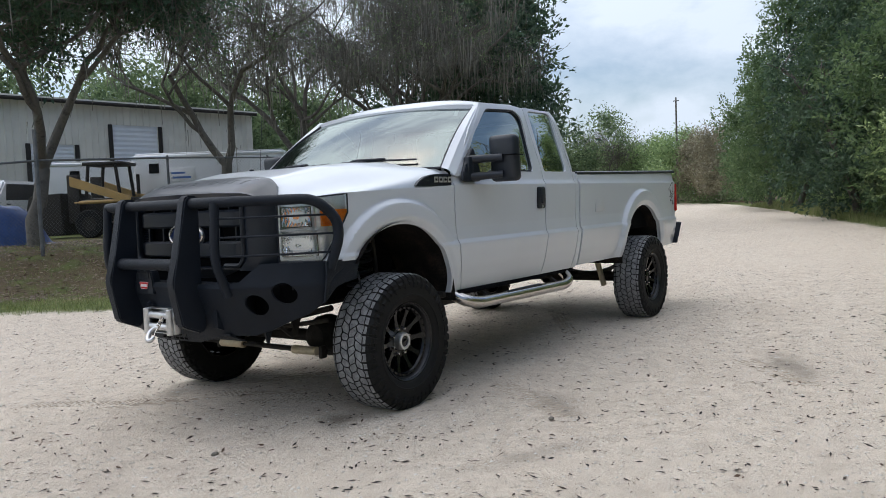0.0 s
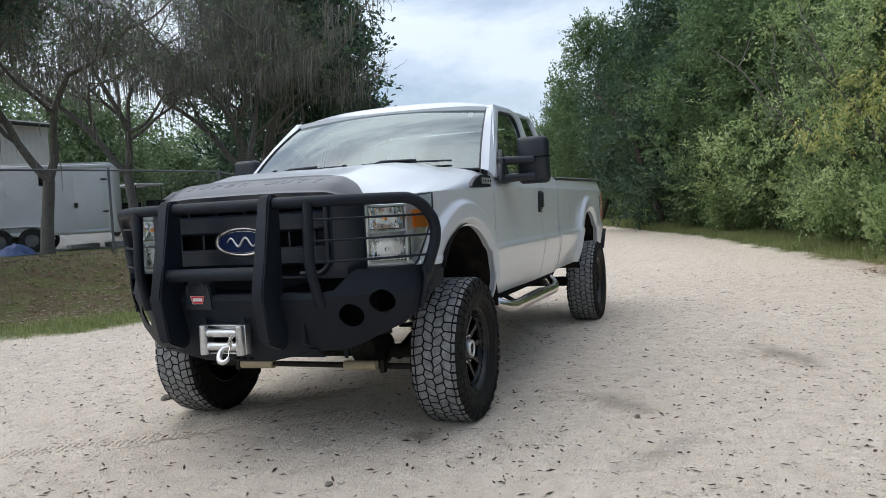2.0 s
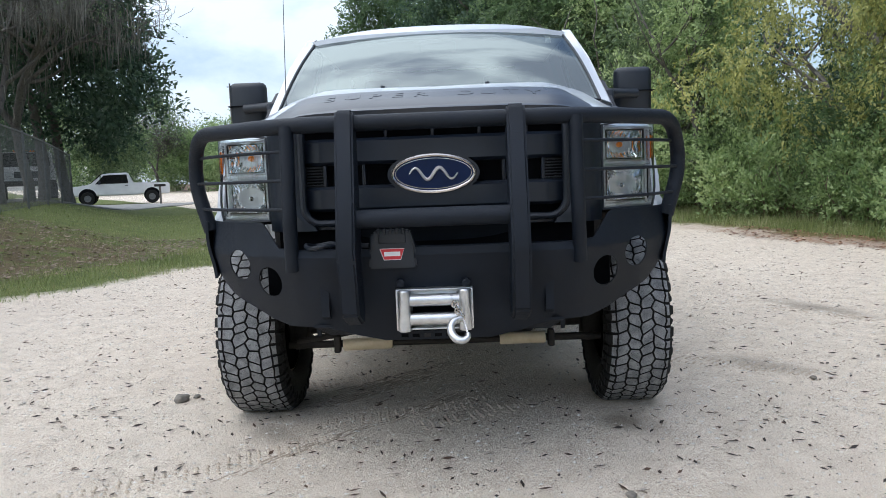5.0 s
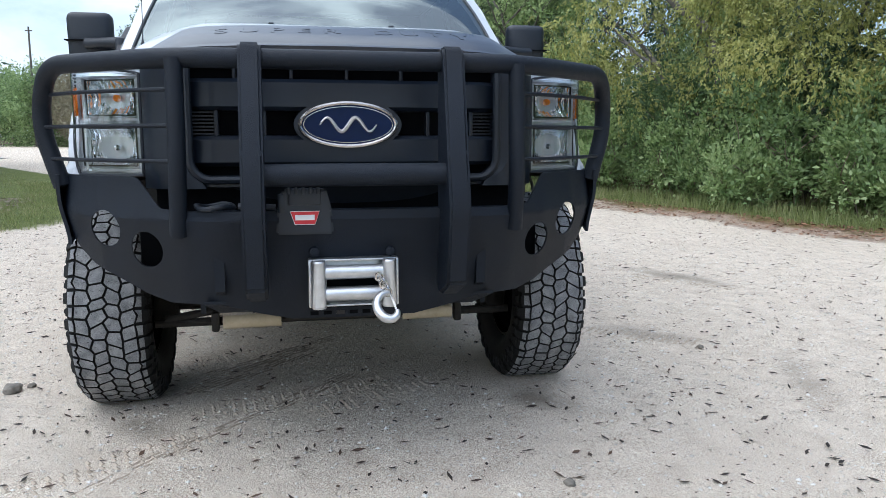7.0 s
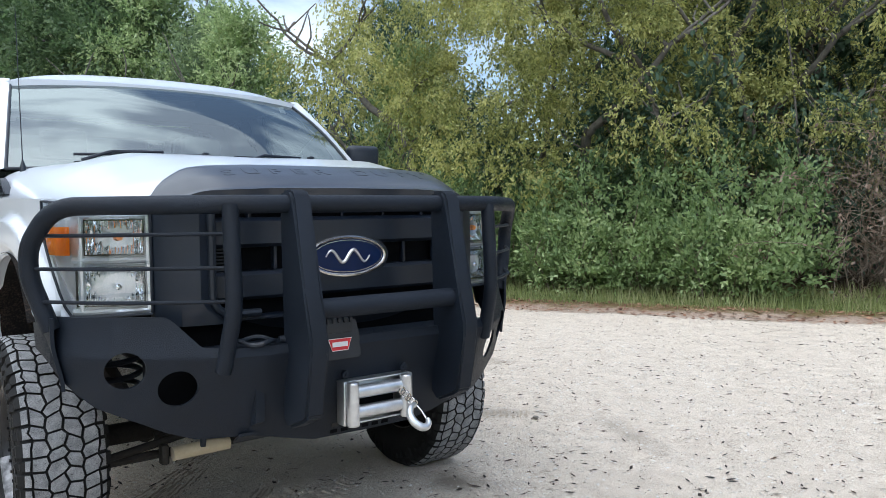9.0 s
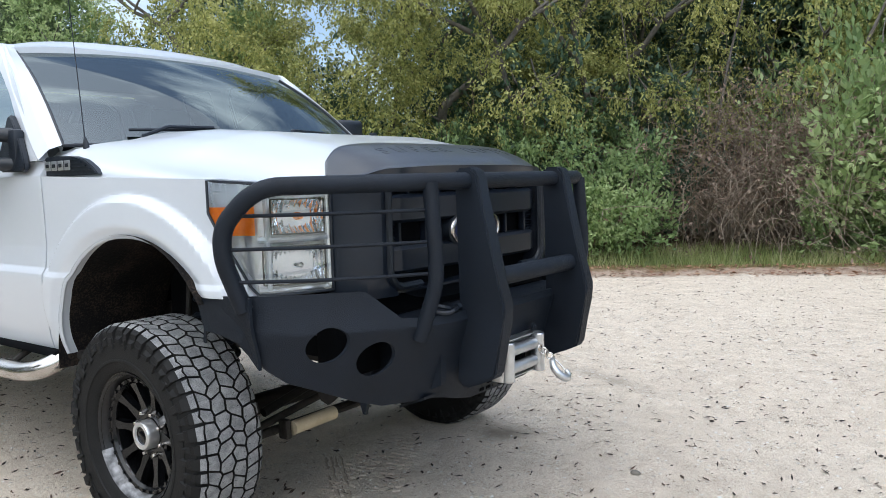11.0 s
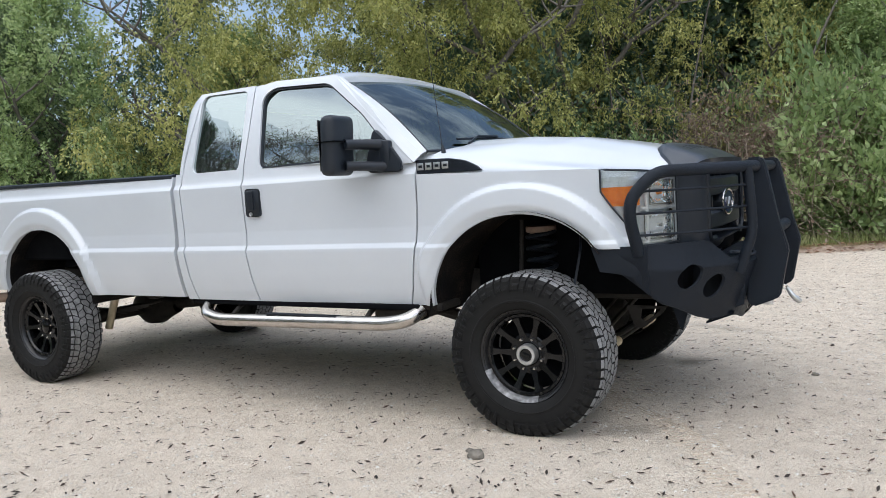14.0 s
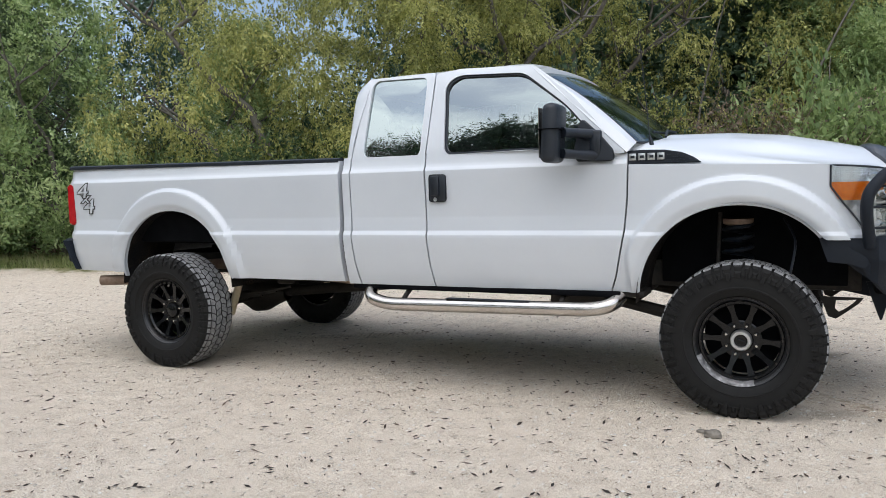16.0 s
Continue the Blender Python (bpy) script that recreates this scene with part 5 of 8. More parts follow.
# ---- underneath ----
for side in (1, -1):
    part("frame_rail", box((-2.15, side * 0.43, 0.72), (5.5, 0.07, 0.16), 0.01), M_STEEL, truck)
    # coil and damper at the front
    bm = bmesh.new()
    add_tube(bm, [(-0.045 + 0.078 * math.cos(a), side * 0.58 + 0.078 * math.sin(a), 0.50 + 0.53 * a / (2 * math.pi * 8)) for a in [2 * math.pi * k / 18 for k in range(8 * 18 + 1)]], 0.0125, 8)
    part("coil_spring", bm, M_COAT, truck)
    part("spring_seat", revolve([(0.0, 1.06), (0.085, 1.06), (0.085, 1.03), (0.06, 1.02)], 24, "z", (-0.045, side * 0.58, 0)), M_RUST, truck)
    part("front_damper", tube([(-0.16, side * 0.66, 0.42), (-0.15, side * 0.64, 0.80), (-0.15, side * 0.64, 0.80), (-0.14, side * 0.62, 1.10)], [0.030, 0.030, 0.012, 0.012], 12), M_STEEL, truck)
    part("brake_hose", tube(curve_through([(0.20, side * 0.62, 1.06), (0.26, side * 0.80, 0.95), (0.24, side * 0.84, 0.78), (0.22, side * 0.80, 0.66), (0.15, side * 0.78, 0.56)], 6), 0.007, 6), M_PLASTIC, truck)
    part("radius_arm", tube([(0.02, side * 0.50, 0.38), (-0.5, side * 0.47, 0.48), (-1.15, side * 0.44, 0.62)], [0.035, 0.040, 0.035], 8), M_STEEL, truck)
    part("steering_knuckle", box((0.02, side * 0.72, 0.42), (0.12, 0.10, 0.26), 0.03), M_STEEL, truck)
    # leaf springs and tan dampers at the back
    bm = bmesh.new()
    for k in range(4):
        n = 0.72 - 0.14 * k
        add_tube(bm, [(REAR_AXLE + n * t, side * 0.52, 0.47 + 0.012 * -k + 0.16 * (n * t) ** 2) for t in [-1 + 0.1 * i for i in range(21)]], 0.010, 6)
    part("leaf_spring", bm, M_STEEL, truck)
    part("rear_damper", tube([(REAR_AXLE + 0.24, side * 0.66, 0.34), (REAR_AXLE + 0.34, side * 0.60, 0.72)], 0.030, 12), M_TAN, truck, "tan rear shock absorber")
    # step bar
    bar_pts = rounded([(-2.33, side * 0.90, 0.630), (-2.30, side * 0.985, 0.568), (-2.16, side * 1.012, 0.536), (-0.82, side * 1.012, 0.556), (-0.70, side * 0.985, 0.578), (-0.66, side * 0.90, 0.622)], 0.07, 6)
    step_bar = part("step_bar", tube(bar_pts, 0.042, 18), M_CHROME, truck, "polished steel tubular side step")
    part("step_pad", box((-1.45, side * 1.012, 0.588), (0.55, 0.05, 0.006), 0.002), M_PLASTIC, step_bar)
    for x in (-1.0, -2.05):
        part("step_bracket", tube([(x, side * 0.80, 0.66), (x, side * 0.93, 0.60), (x, side * 1.0, 0.555)], 0.016, 8), M_STEEL, step_bar)
    part("body_mount", box((-0.60, side * 0.80, 0.640), (0.16, 0.22, 0.04), 0.012), M_STEEL, truck)
    part("torsion_bracket", box((-0.98, side * 0.62, 0.56), (0.36, 0.10, 0.10), 0.02), M_STEEL, truck)
part("front_axle", tube([(0, -0.78, 0.40), (0, -0.40, 0.40), (0, -0.15, 0.40), (0, 0.78, 0.40)], [0.042, 0.045, 0.042, 0.042], 14), M_STEEL, truck)
part("front_differential", revolve([(0.0, -0.16), (0.09, -0.13), (0.135, -0.02), (0.13, 0.06), (0.08, 0.14), (0.0, 0.17)], 24, "x", (0.0, 0.32, 0.42)), M_STEEL, truck)
part("rear_axle", tube([(REAR_AXLE, -0.80, 0.41), (REAR_AXLE, 0.80, 0.41)], 0.052, 14), M_STEEL, truck)
part("rear_differential", revolve([(0.0, -0.20), (0.10, -0.17), (0.17, -0.02), (0.16, 0.08), (0.10, 0.20), (0.06, 0.30)], 24, "x", (REAR_AXLE, 0.0, 0.42)), M_STEEL, truck)
part("drive_shaft", tube([(REAR_AXLE + 0.3, 0, 0.44), (-1.6, 0.05, 0.62)], 0.045, 14), M_STEEL, truck)
part("track_bar", tube([(0.13, 0.48, 0.62), (0.12, -0.50, 0.40)], 0.020, 10), M_STEEL, truck)
part("drag_link", tube([(0.22, 0.55, 0.56), (0.20, -0.70, 0.36)], 0.016, 10), M_STEEL, truck)
part("tie_rod", tube([(0.20, -0.74, 0.345), (0.20, 0.74, 0.345)], 0.018, 10), M_STEEL, truck)
bm = bmesh.new()
add_tube(bm, [(0.26, -0.47, 0.352), (0.26, -0.24, 0.356)], 0.028, 16)
part("steering_damper", bm, M_TAN, truck, "tan painted steering damper")
bm = bmesh.new()
add_tube(bm, [(0.27, 0.47, 0.362), (0.27, 0.26, 0.360)], 0.028, 16)
part("steering_damper", bm, M_TAN, truck, "tan painted steering damper")
part("damper_rod", tube([(0.262, -0.26, 0.356), (0.268, 0.28, 0.360)], 0.011, 10), M_STEEL, truck)
for y in (-0.50, 0.50):
    part("damper_clamp", box((0.25, y, 0.355), (0.05, 0.03, 0.08), 0.008), M_STEEL, truck)
part("engine_sump", box((-0.05, 0, 0.78), (0.9, 0.5, 0.36), 0.06), M_STEEL, truck)
part("gearbox", box((-1.1, 0, 0.70), (1.0, 0.36, 0.30), 0.05), M_STEEL, truck)
part("fuel_tank", box((-2.9, 0.22, 0.66), (1.0, 0.40, 0.26), 0.05), M_STEEL, truck)
part("crossmember", box((-1.75, 0, 0.60), (0.16, 0.86, 0.08), 0.02), M_STEEL, truck)
part("spare_mount", box((-4.75, 0, 0.72), (0.5, 0.9, 0.10), 0.03), M_DARK, truck)
part("exhaust_pipe", tube(curve_through([(-1.4, -0.30, 0.60), (-2.5, -0.42, 0.60), (-3.4, -0.48, 0.68), (-4.0, -0.55, 0.72), (-4.5, -0.78, 0.62), (-4.86, -0.93, 0.605)], 5), 0.042, 14, False), M_RUST, truck, "rust-brown exhaust pipe")
for x, y in ((-0.86, -0.55), (-2.3, 0.55), (-3.3, -0.56), (-0.86, 0.55)):
    part("underbody_bracket", box((x, y, 0.63), (0.12, 0.10, 0.10), 0.02), M_STEEL, truck)

# ---- cabin ----
def seat_mesh():
    bm = bmesh.new()
    add_box(bm, (-1.45, 0, 1.02), (0.52, 0.50, 0.18), 0.05)
    add_box(bm, (-1.74, 0, 1.34), (0.16, 0.48, 0.60), 0.05, Matrix.Rotation(radians(-12), 4, "Y"))
    return bm


for y in (-0.42, 0.42):
    bm = seat_mesh()
    bmesh.ops.translate(bm, vec=(0, y, 0), verts=bm.verts[:])
    seat = part("seat", bm, M_SEAT, truck, "grey cloth seat")
    part("headrest", box((-1.80, y, 1.735), (0.10, 0.26, 0.17), 0.04), M_SEAT, seat)
part("rear_bench", box((-2.22, 0, 1.20), (0.20, 1.5, 0.56), 0.05), M_SEAT, truck)
part("dashboard", sheet(lambda u, v: Vector((lerp(-0.60, -0.95, v), lerp(-0.83, 0.83, u), 1.475 - 0.06 * v ** 3 - 0.02 * math.cos(math.pi * u * 4) * v)), 20, 6, (0, 0, -0.30)), M_DASH, truck)
bm = bmesh.new()
tilt = Matrix.Translation((-1.10, 0.42, 1.38)) @ Matrix.Rotation(radians(-62), 4, "Y")
add_tube(bm, [tilt @ Vector((0.185 * math.cos(a), 0.185 * math.sin(a), 0)) for a in [2 * math.pi * k / 32 for k in range(33)]], 0.015, 8, False)
for a in (0.2, math.pi - 0.2, 1.5 * math.pi):
    add_tube(bm, [tilt @ Vector((0, 0, -0.02)), tilt @ Vector((0.18 * math.cos(a), 0.18 * math.sin(a), 0))], 0.014, 6)
part("steering_wheel", bm, M_DASH, truck)
part("inside_mirror", box((-1.02, 0, 1.905), (0.03, 0.22, 0.06), 0.012), M_DASH, truck)
part("headlining", box((-1.78, 0, 1.982), (1.16, 1.60, 0.02), 0.005), M_DASH, truck)

# ---- ground ----
LEFT_EDGE = [(14, -13.5), (6, -10.2), (-1.1, -6.8), (-2.0, -5.75), (-3.1, -4.85), (-4.8, -4.0), (-7.0, -2.95), (-10, -2.9), (-14, -3.9), (-20, -6.3), (-36, -14.7), (-55, -26), (-80, -42)]
RIGHT_EDGE = [(20, 16), (3, 9.2), (1, 8.3), (-0.5, 7.55), (-2.2, 6.6), (-4.0, 5.7), (-6.3, 5.1), (-8.5, 4.5), (-11, 3.8), (-13.5, 3.15), (-20, 1.55), (-24, 0.35), (-45, -6.5), (-73, -17), (-100, -32)]


def line_arrays(line):
    a = np.array(line, float)
    return a[:-1], a[1:] - a[:-1]


def signed_gap(px, py, line):
    """Distance to a polyline, positive on its left-hand side as it runs."""
    a, d = line_arrays(line)
    px, py = np.asarray(px, float)[..., None], np.asarray(py, float)[..., None]
    t = np.clip(((px - a[:, 0]) * d[:, 0] + (py - a[:, 1]) * d[:, 1]) / (d ** 2).sum(1), 0, 1)
    qx, qy = px - a[:, 0] - t * d[:, 0], py - a[:, 1] - t * d[:, 1]
    dist = np.hypot(qx, qy)
    k = dist.argmin(-1)
    best = np.take_along_axis(dist, k[..., None], -1)[..., 0]
    cross = d[k, 0] * np.take_along_axis(qy, k[..., None], -1)[..., 0] - d[k, 1] * np.take_along_axis(qx, k[..., None], -1)[..., 0]
    return np.where(cross >= 0, best, -best)


def step_np(t):
    t = np.clip(t, 0, 1)
    return t * t * (3 - 2 * t)


def ground_z(x, y):
    """Height of the ground: flat road, a bank up to the yard, a low verge along the trees."""
    x, y = np.asarray(x, float), np.asarray(y, float)
    left = signed_gap(x, y, LEFT_EDGE)                 # positive on the grass bank
    right = -signed_gap(x, y, RIGHT_EDGE)              # positive under the trees
    z = 0.68 * step_np((left - 2.2) / 4.2) * (1 - 0.85 * step_np((-x - 26) / 20))
    z = z + 0.42 * step_np((left - 6.5) / 5) * step_np((-x - 15) / 7) * step_np((x + 40) / 9)
    z = z + 0.03 * step_np(left / 0.4) + 0.05 * step_np(right / 0.5) + 0.10 * step_np((right - 1) / 3)
    z = z + 0.008 * np.sin(x * 1.9 + 0.7 * y) * np.cos(y * 1.4 - 0.4 * x) * (np.minimum(left, right) > -99)
    return z


def spread_steps(lo, hi, fine_lo, fine_hi, step):
    near = list(np.arange(fine_lo, fine_hi + step / 2, step))
    a, s = fine_lo, step
    left = []
    while a > lo:
        s *= 1.35
        a -= s
        left.append(max(a, lo))
    b, s, right = fine_hi, step, []
    while b < hi:
        s *= 1.35
        b += s
        right.append(min(b, hi))
    return np.array(sorted(set(left)) + near + sorted(set(right)))


GX = spread_steps(-900, 700, -26, 9, 0.16)
GY = spread_steps(-800, 800, -13, 13, 0.16)
gx, gy = np.meshgrid(GX, GY, indexing="ij")
g_left, g_right = signed_gap(gx, gy, LEFT_EDGE), -signed_gap(gx, gy, RIGHT_EDGE)
gz = ground_z(gx, gy)
nx, ny = gx.shape
idx = np.arange(nx * ny).reshape(nx, ny)
quads = np.stack([idx[:-1, :-1], idx[1:, :-1], idx[1:, 1:], idx[:-1, 1:]], -1).reshape(-1, 4)
ground_mesh = bpy.data.meshes.new("ground")
ground_mesh.from_pydata(np.stack([gx, gy, gz], -1).reshape(-1, 3).tolist(), [], quads.tolist())
for attr, values in (("left_gap", g_left), ("right_gap", g_right)):
    ground_mesh.attributes.new(attr, "FLOAT", "POINT").data.foreach_set("value", np.clip(values, -20, 40).reshape(-1).astype(np.float32))


def ground_material():
    m = bpy.data.materials.new("ground_cover")
    m.use_nodes = True
    nt = m.node_tree
    nd, ln = nt.nodes, nt.links
    p = nd["Principled BSDF"]
    p.inputs["Specular IOR Level"].default_value = 0.2
    p.inputs["Roughness"].default_value = 0.95
    tc = nd.new("ShaderNodeTexCoord")

    def noise_n(scale, detail=5, rough=0.55, distort=0.0):
        n = nd.new("ShaderNodeTexNoise")
        n.inputs["Scale"].default_value, n.inputs["Detail"].default_value, n.inputs["Roughness"].default_value, n.inputs["Distortion"].default_value = scale, detail, rough, distort
        ln.new(tc.outputs["Object"], n.inputs["Vector"])
        return n.outputs["Fac"]

    def mix(a, b, fac):
        x = nd.new("ShaderNodeMixRGB")
        for sock, val in (("Color1", a), ("Color2", b), ("Fac", fac)):
            if isinstance(val, (tuple, float)):
                x.inputs[sock].default_value = (*val, 1) if isinstance(val, tuple) else val
            else:
                ln.new(val, x.inputs[sock])
        return x.outputs["Color"]

    def math_n(op, a, b=0.0, clamp=False):
        x = nd.new("ShaderNodeMath")
        x.operation, x.use_clamp = op, clamp
        for k, val in enumerate((a, b)):
            if isinstance(val, (int, float)):
                x.inputs[k].default_value = val
            else:
                ln.new(val, x.inputs[k])
        return x.outputs["Value"]

    def ramp(fac, stops):
        r = ramp_node(nt, stops)
        ln.new(fac, r.inputs["Fac"])
        return r.outputs["Color"]

    # sandy shell road: pale crust, warm drifts, grains and small stones
    sand = ramp(noise_n(0.55, 6, 0.6, 0.4), [(0.30, (0.560, 0.428, 0.300)), (0.50, (0.700, 0.555, 0.405)), (0.70, (0.790, 0.660, 0.510))])
    sand = mix(sand, ramp(noise_n(7, 6, 0.65), [(0.34, (0.330, 0.258, 0.192)), (0.60, (0.860, 0.745, 0.618))]), 0.50)
    sand = mix(sand, ramp(noise_n(210, 3, 0.75), [(0.38, (0.125, 0.098, 0.076)), (0.5, (0.640, 0.545, 0.445)), (0.62, (0.930, 0.930, 0.844))]), 0.6)
    vor = nd.new("ShaderNodeTexVoronoi")
    vor.inputs["Scale"].default_value = 95
    ln.new(tc.outputs["Object"], vor.inputs["Vector"])
    stone = ramp(vor.outputs["Distance"], [(0.16, (1, 1, 1)), (0.26, (0, 0, 0))])
    tone = ramp(vor.outputs["Color"], [(0.25, (0.268, 0.244, 0.207)), (0.55, (0.634, 0.598, 0.537)), (0.85, (0.86, 0.86, 0.86))])
    sand = mix(sand, tone, math_n("MULTIPLY", stone, 0.65))
    # damp and scuffed places with shapes of their own
    sep = nd.new("ShaderNodeSeparateXYZ")
    ln.new(tc.outputs["Object"], sep.inputs[0])
    warp = math_n("MULTIPLY", math_n("SUBTRACT", noise_n(5.5, 5, 0.65), 0.5), 1.5)
    stain = None
    for sx, sy, ax, ay, turn, strength in ((0.44, 0.80, 0.20, 0.13, 0.3, 0.75), (-2.10, 2.80, 0.50, 0.17, 0.4, 0.6), (-0.45, 1.78, 0.30, 0.16, 0.8, 0.5), (0.46, -0.75, 0.16, 0.10, 0.5, 0.5),
                                      (0.4, 2.1, 0.5, 0.10, -0.4, 0.35)):
        c, s = math.cos(turn), math.sin(turn)
        dx, dy = math_n("SUBTRACT", sep.outputs["X"], sx), math_n("SUBTRACT", sep.outputs["Y"], sy)
        u = math_n("DIVIDE", math_n("ADD", math_n("MULTIPLY", dx, c), math_n("MULTIPLY", dy, s)), ax)
        v = math_n("DIVIDE", math_n("SUBTRACT", math_n("MULTIPLY", dy, c), math_n("MULTIPLY", dx, s)), ay)
        r = math_n("SQRT", math_n("ADD", math_n("MULTIPLY", u, u), math_n("MULTIPLY", v, v)))
        k = math_n("MULTIPLY", math_n("SUBTRACT", 1.25, math_n("ADD", r, warp), True), strength)
        stain = k if stain is None else math_n("MAXIMUM", stain, k)
    sand = mix(sand, (0.17, 0.145, 0.115), stain)
    # grass and brown leaf fall
    lawn = ramp(noise_n(3.2, 6, 0.65), [(0.30, (0.070, 0.095, 0.028)), (0.52, (0.140, 0.175, 0.050)), (0.70, (0.21, 0.205, 0.075))])
    lawn = mix(lawn, ramp(noise_n(60, 3, 0.6), [(0.3, (0.03, 0.04, 0.012)), (0.7, (0.15, 0.17, 0.06))]), 0.5)
    fall = ramp(noise_n(38, 4, 0.7), [(0.32, (0.045, 0.030, 0.022)), (0.52, (0.13, 0.085, 0.055)), (0.70, (0.26, 0.18, 0.12))])
    la = nd.new("ShaderNodeAttribute")
    la.attribute_name = "left_gap"
    ra = nd.new("ShaderNodeAttribute")
    ra.attribute_name = "right_gap"
    rag = math_n("MULTIPLY", math_n("SUBTRACT", noise_n(1.1, 6, 0.65), 0.5), 1.3)
    rag = math_n("ADD", rag, math_n("MULTIPLY", math_n("SUBTRACT", noise_n(9, 4, 0.6), 0.5), 0.5))
    lg, rg = math_n("ADD", la.outputs["Fac"], math_n("MULTIPLY", rag, 0.55)), math_n("ADD", ra.outputs["Fac"], math_n("MULTIPLY", rag, 0.8))

    def band(value, lo, hi):
        mp = nd.new("ShaderNodeMapRange")
        mp.interpolation_type = "SMOOTHSTEP"
        mp.inputs["From Min"].default_value, mp.inputs["From Max"].default_value = lo, hi
        ln.new(value, mp.inputs["Value"])
        return mp.outputs["Result"]
    leaf_left = math_n("MULTIPLY", band(lg, 1.0, 2.6), math_n("SUBTRACT", 1.0, band(lg, 9.0, 16.0)))
    leaf_left = math_n("MULTIPLY", leaf_left, band(noise_n(2.2, 5, 0.7), 0.36, 0.56))
    west = band(sep.outputs["X"], -12.5, -8.5)
    leaf_left = math_n("MULTIPLY", leaf_left, west)
    grass_l = mix(lawn, fall, math_n("MULTIPLY", leaf_left, 0.8))
    col = mix(sand, grass_l, band(lg, 0.0, 0.28))
    verge = mix(lawn, fall, band(rg, 1.6, 3.2))
    strip = math_n("MULTIPLY", band(rg, -0.25, 0.05), math_n("SUBTRACT", 1.0, band(rg, 0.55, 0.85)))
    strip = math_n("MULTIPLY", strip, band(sep.outputs["X"], -14.0, -5.0))
    col = mix(col, verge, band(rg, 0.15, 0.5))
    red_fall = ramp(noise_n(45, 4, 0.7), [(0.32, (0.10, 0.05, 0.03)), (0.55, (0.24, 0.12, 0.07)), (0.72, (0.36, 0.22, 0.14))])
    col = mix(col, red_fall, math_n("MULTIPLY", strip, 0.55))
    ln.new(col, p.inputs["Base Color"])
    b1 = nd.new("ShaderNodeBump")
    b1.inputs["Strength"].default_value, b1.inputs["Distance"].default_value = 0.8, 0.02
    ln.new(noise_n(42, 6, 0.8), b1.inputs["Height"])
    b2 = nd.new("ShaderNodeBump")
    b2.inputs["Strength"].default_value, b2.inputs["Distance"].default_value = 0.5, 0.006
    ln.new(stone, b2.inputs["Height"])
    ln.new(b1.outputs["Normal"], b2.inputs["Normal"])
    ln.new(b2.outputs["Normal"], p.inputs["Normal"])
    return m


ground_mesh.materials.append(ground_material())
ground_mesh.polygons.foreach_set("use_smooth", [True] * len(ground_mesh.polygons))
ground = tagged(new("ground", ground_mesh), "pale sandy gravel clearing with grass verges and fallen leaves", "ground", "", "structure")

# ---- plants ----
M_LEAF_MID = leaf_material("green_leaves", [(0.085, 0.145, 0.054), (0.220, 0.320, 0.130), (0.390, 0.500, 0.23)], 0.5)
M_LEAF_DEEP = leaf_material("deep_green_leaves", [(0.062, 0.110, 0.046), (0.118, 0.188, 0.080), (0.19, 0.268, 0.122)], 0.5)
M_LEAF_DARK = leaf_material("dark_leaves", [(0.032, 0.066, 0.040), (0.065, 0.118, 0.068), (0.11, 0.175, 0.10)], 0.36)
M_LEAF_YELLOW = leaf_material("yellow_green_leaves", [(0.150, 0.172, 0.050), (0.365, 0.385, 0.125), (0.590, 0.575, 0.22)], 0.5)
M_LEAF_FRESH = leaf_material("fresh_green_leaves", [(0.150, 0.230, 0.088), (0.315, 0.420, 0.175), (0.520, 0.610, 0.31)], 0.5, 0.42)
M_LEAF_GREY = leaf_material("grey_green_leaves", [(0.080, 0.125, 0.062), (0.165, 0.235, 0.115), (0.285, 0.365, 0.190)], 0.55, 0.42)
M_LEAF_BROWN = leaf_material("brown_leaves", [(0.10, 0.065, 0.045), (0.20, 0.140, 0.100), (0.33, 0.24, 0.18)], 0.3)
M_LEAF_OLIVE = leaf_material("olive_brown_leaves", [(0.13, 0.118, 0.075), (0.22, 0.200, 0.13), (0.34, 0.31, 0.21)], 0.3)
M_MOSS = leaf_material("grey_hanging_moss", [(0.15, 0.15, 0.128), (0.22, 0.215, 0.185), (0.30, 0.29, 0.25)], 0.4, 0.9)
M_BARK = material("grey_bark", [(0.060, 0.054, 0.048), (0.15, 0.137, 0.12), (0.10, 0.09, 0.08)], rough=0.95, scale=9, bump=0.8, bump_scale=30)
M_TWIG = material("brown_twigs", [(0.13, 0.098, 0.070), (0.29, 0.235, 0.18)], rough=0.9, scale=6)
M_GRASS = leaf_material("grass_blades", [(0.14, 0.175, 0.060), (0.25, 0.290, 0.105), (0.38, 0.36, 0.19)], 0.4)
M_LITTER = leaf_material("fallen_leaves", [(0.016, 0.012, 0.010), (0.038, 0.026, 0.019), (0.11, 0.065, 0.04)], 0.05, 0.8)
M_LITTER_RED = leaf_material("red_brown_fallen_leaves", [(0.10, 0.045, 0.028), (0.22, 0.105, 0.06), (0.36, 0.21, 0.13)], 0.05, 0.8)


def quads_mesh(name, corners, mat):
    """corners: (n, 4, 3) array; each quad is an island."""
    n = len(corners)
    me = bpy.data.meshes.new(name)
    me.vertices.add(n * 4)
    me.vertices.foreach_set("co", corners.reshape(-1).astype(np.float32))
    me.loops.add(n * 4)
    me.loops.foreach_set("vertex_index", np.arange(n * 4, dtype=np.int32))
    me.polygons.add(n)
    me.polygons.foreach_set("loop_start", np.arange(0, n * 4, 4, dtype=np.int32))
    me.update(calc_edges=True)
    me.materials.append(mat)
    return me


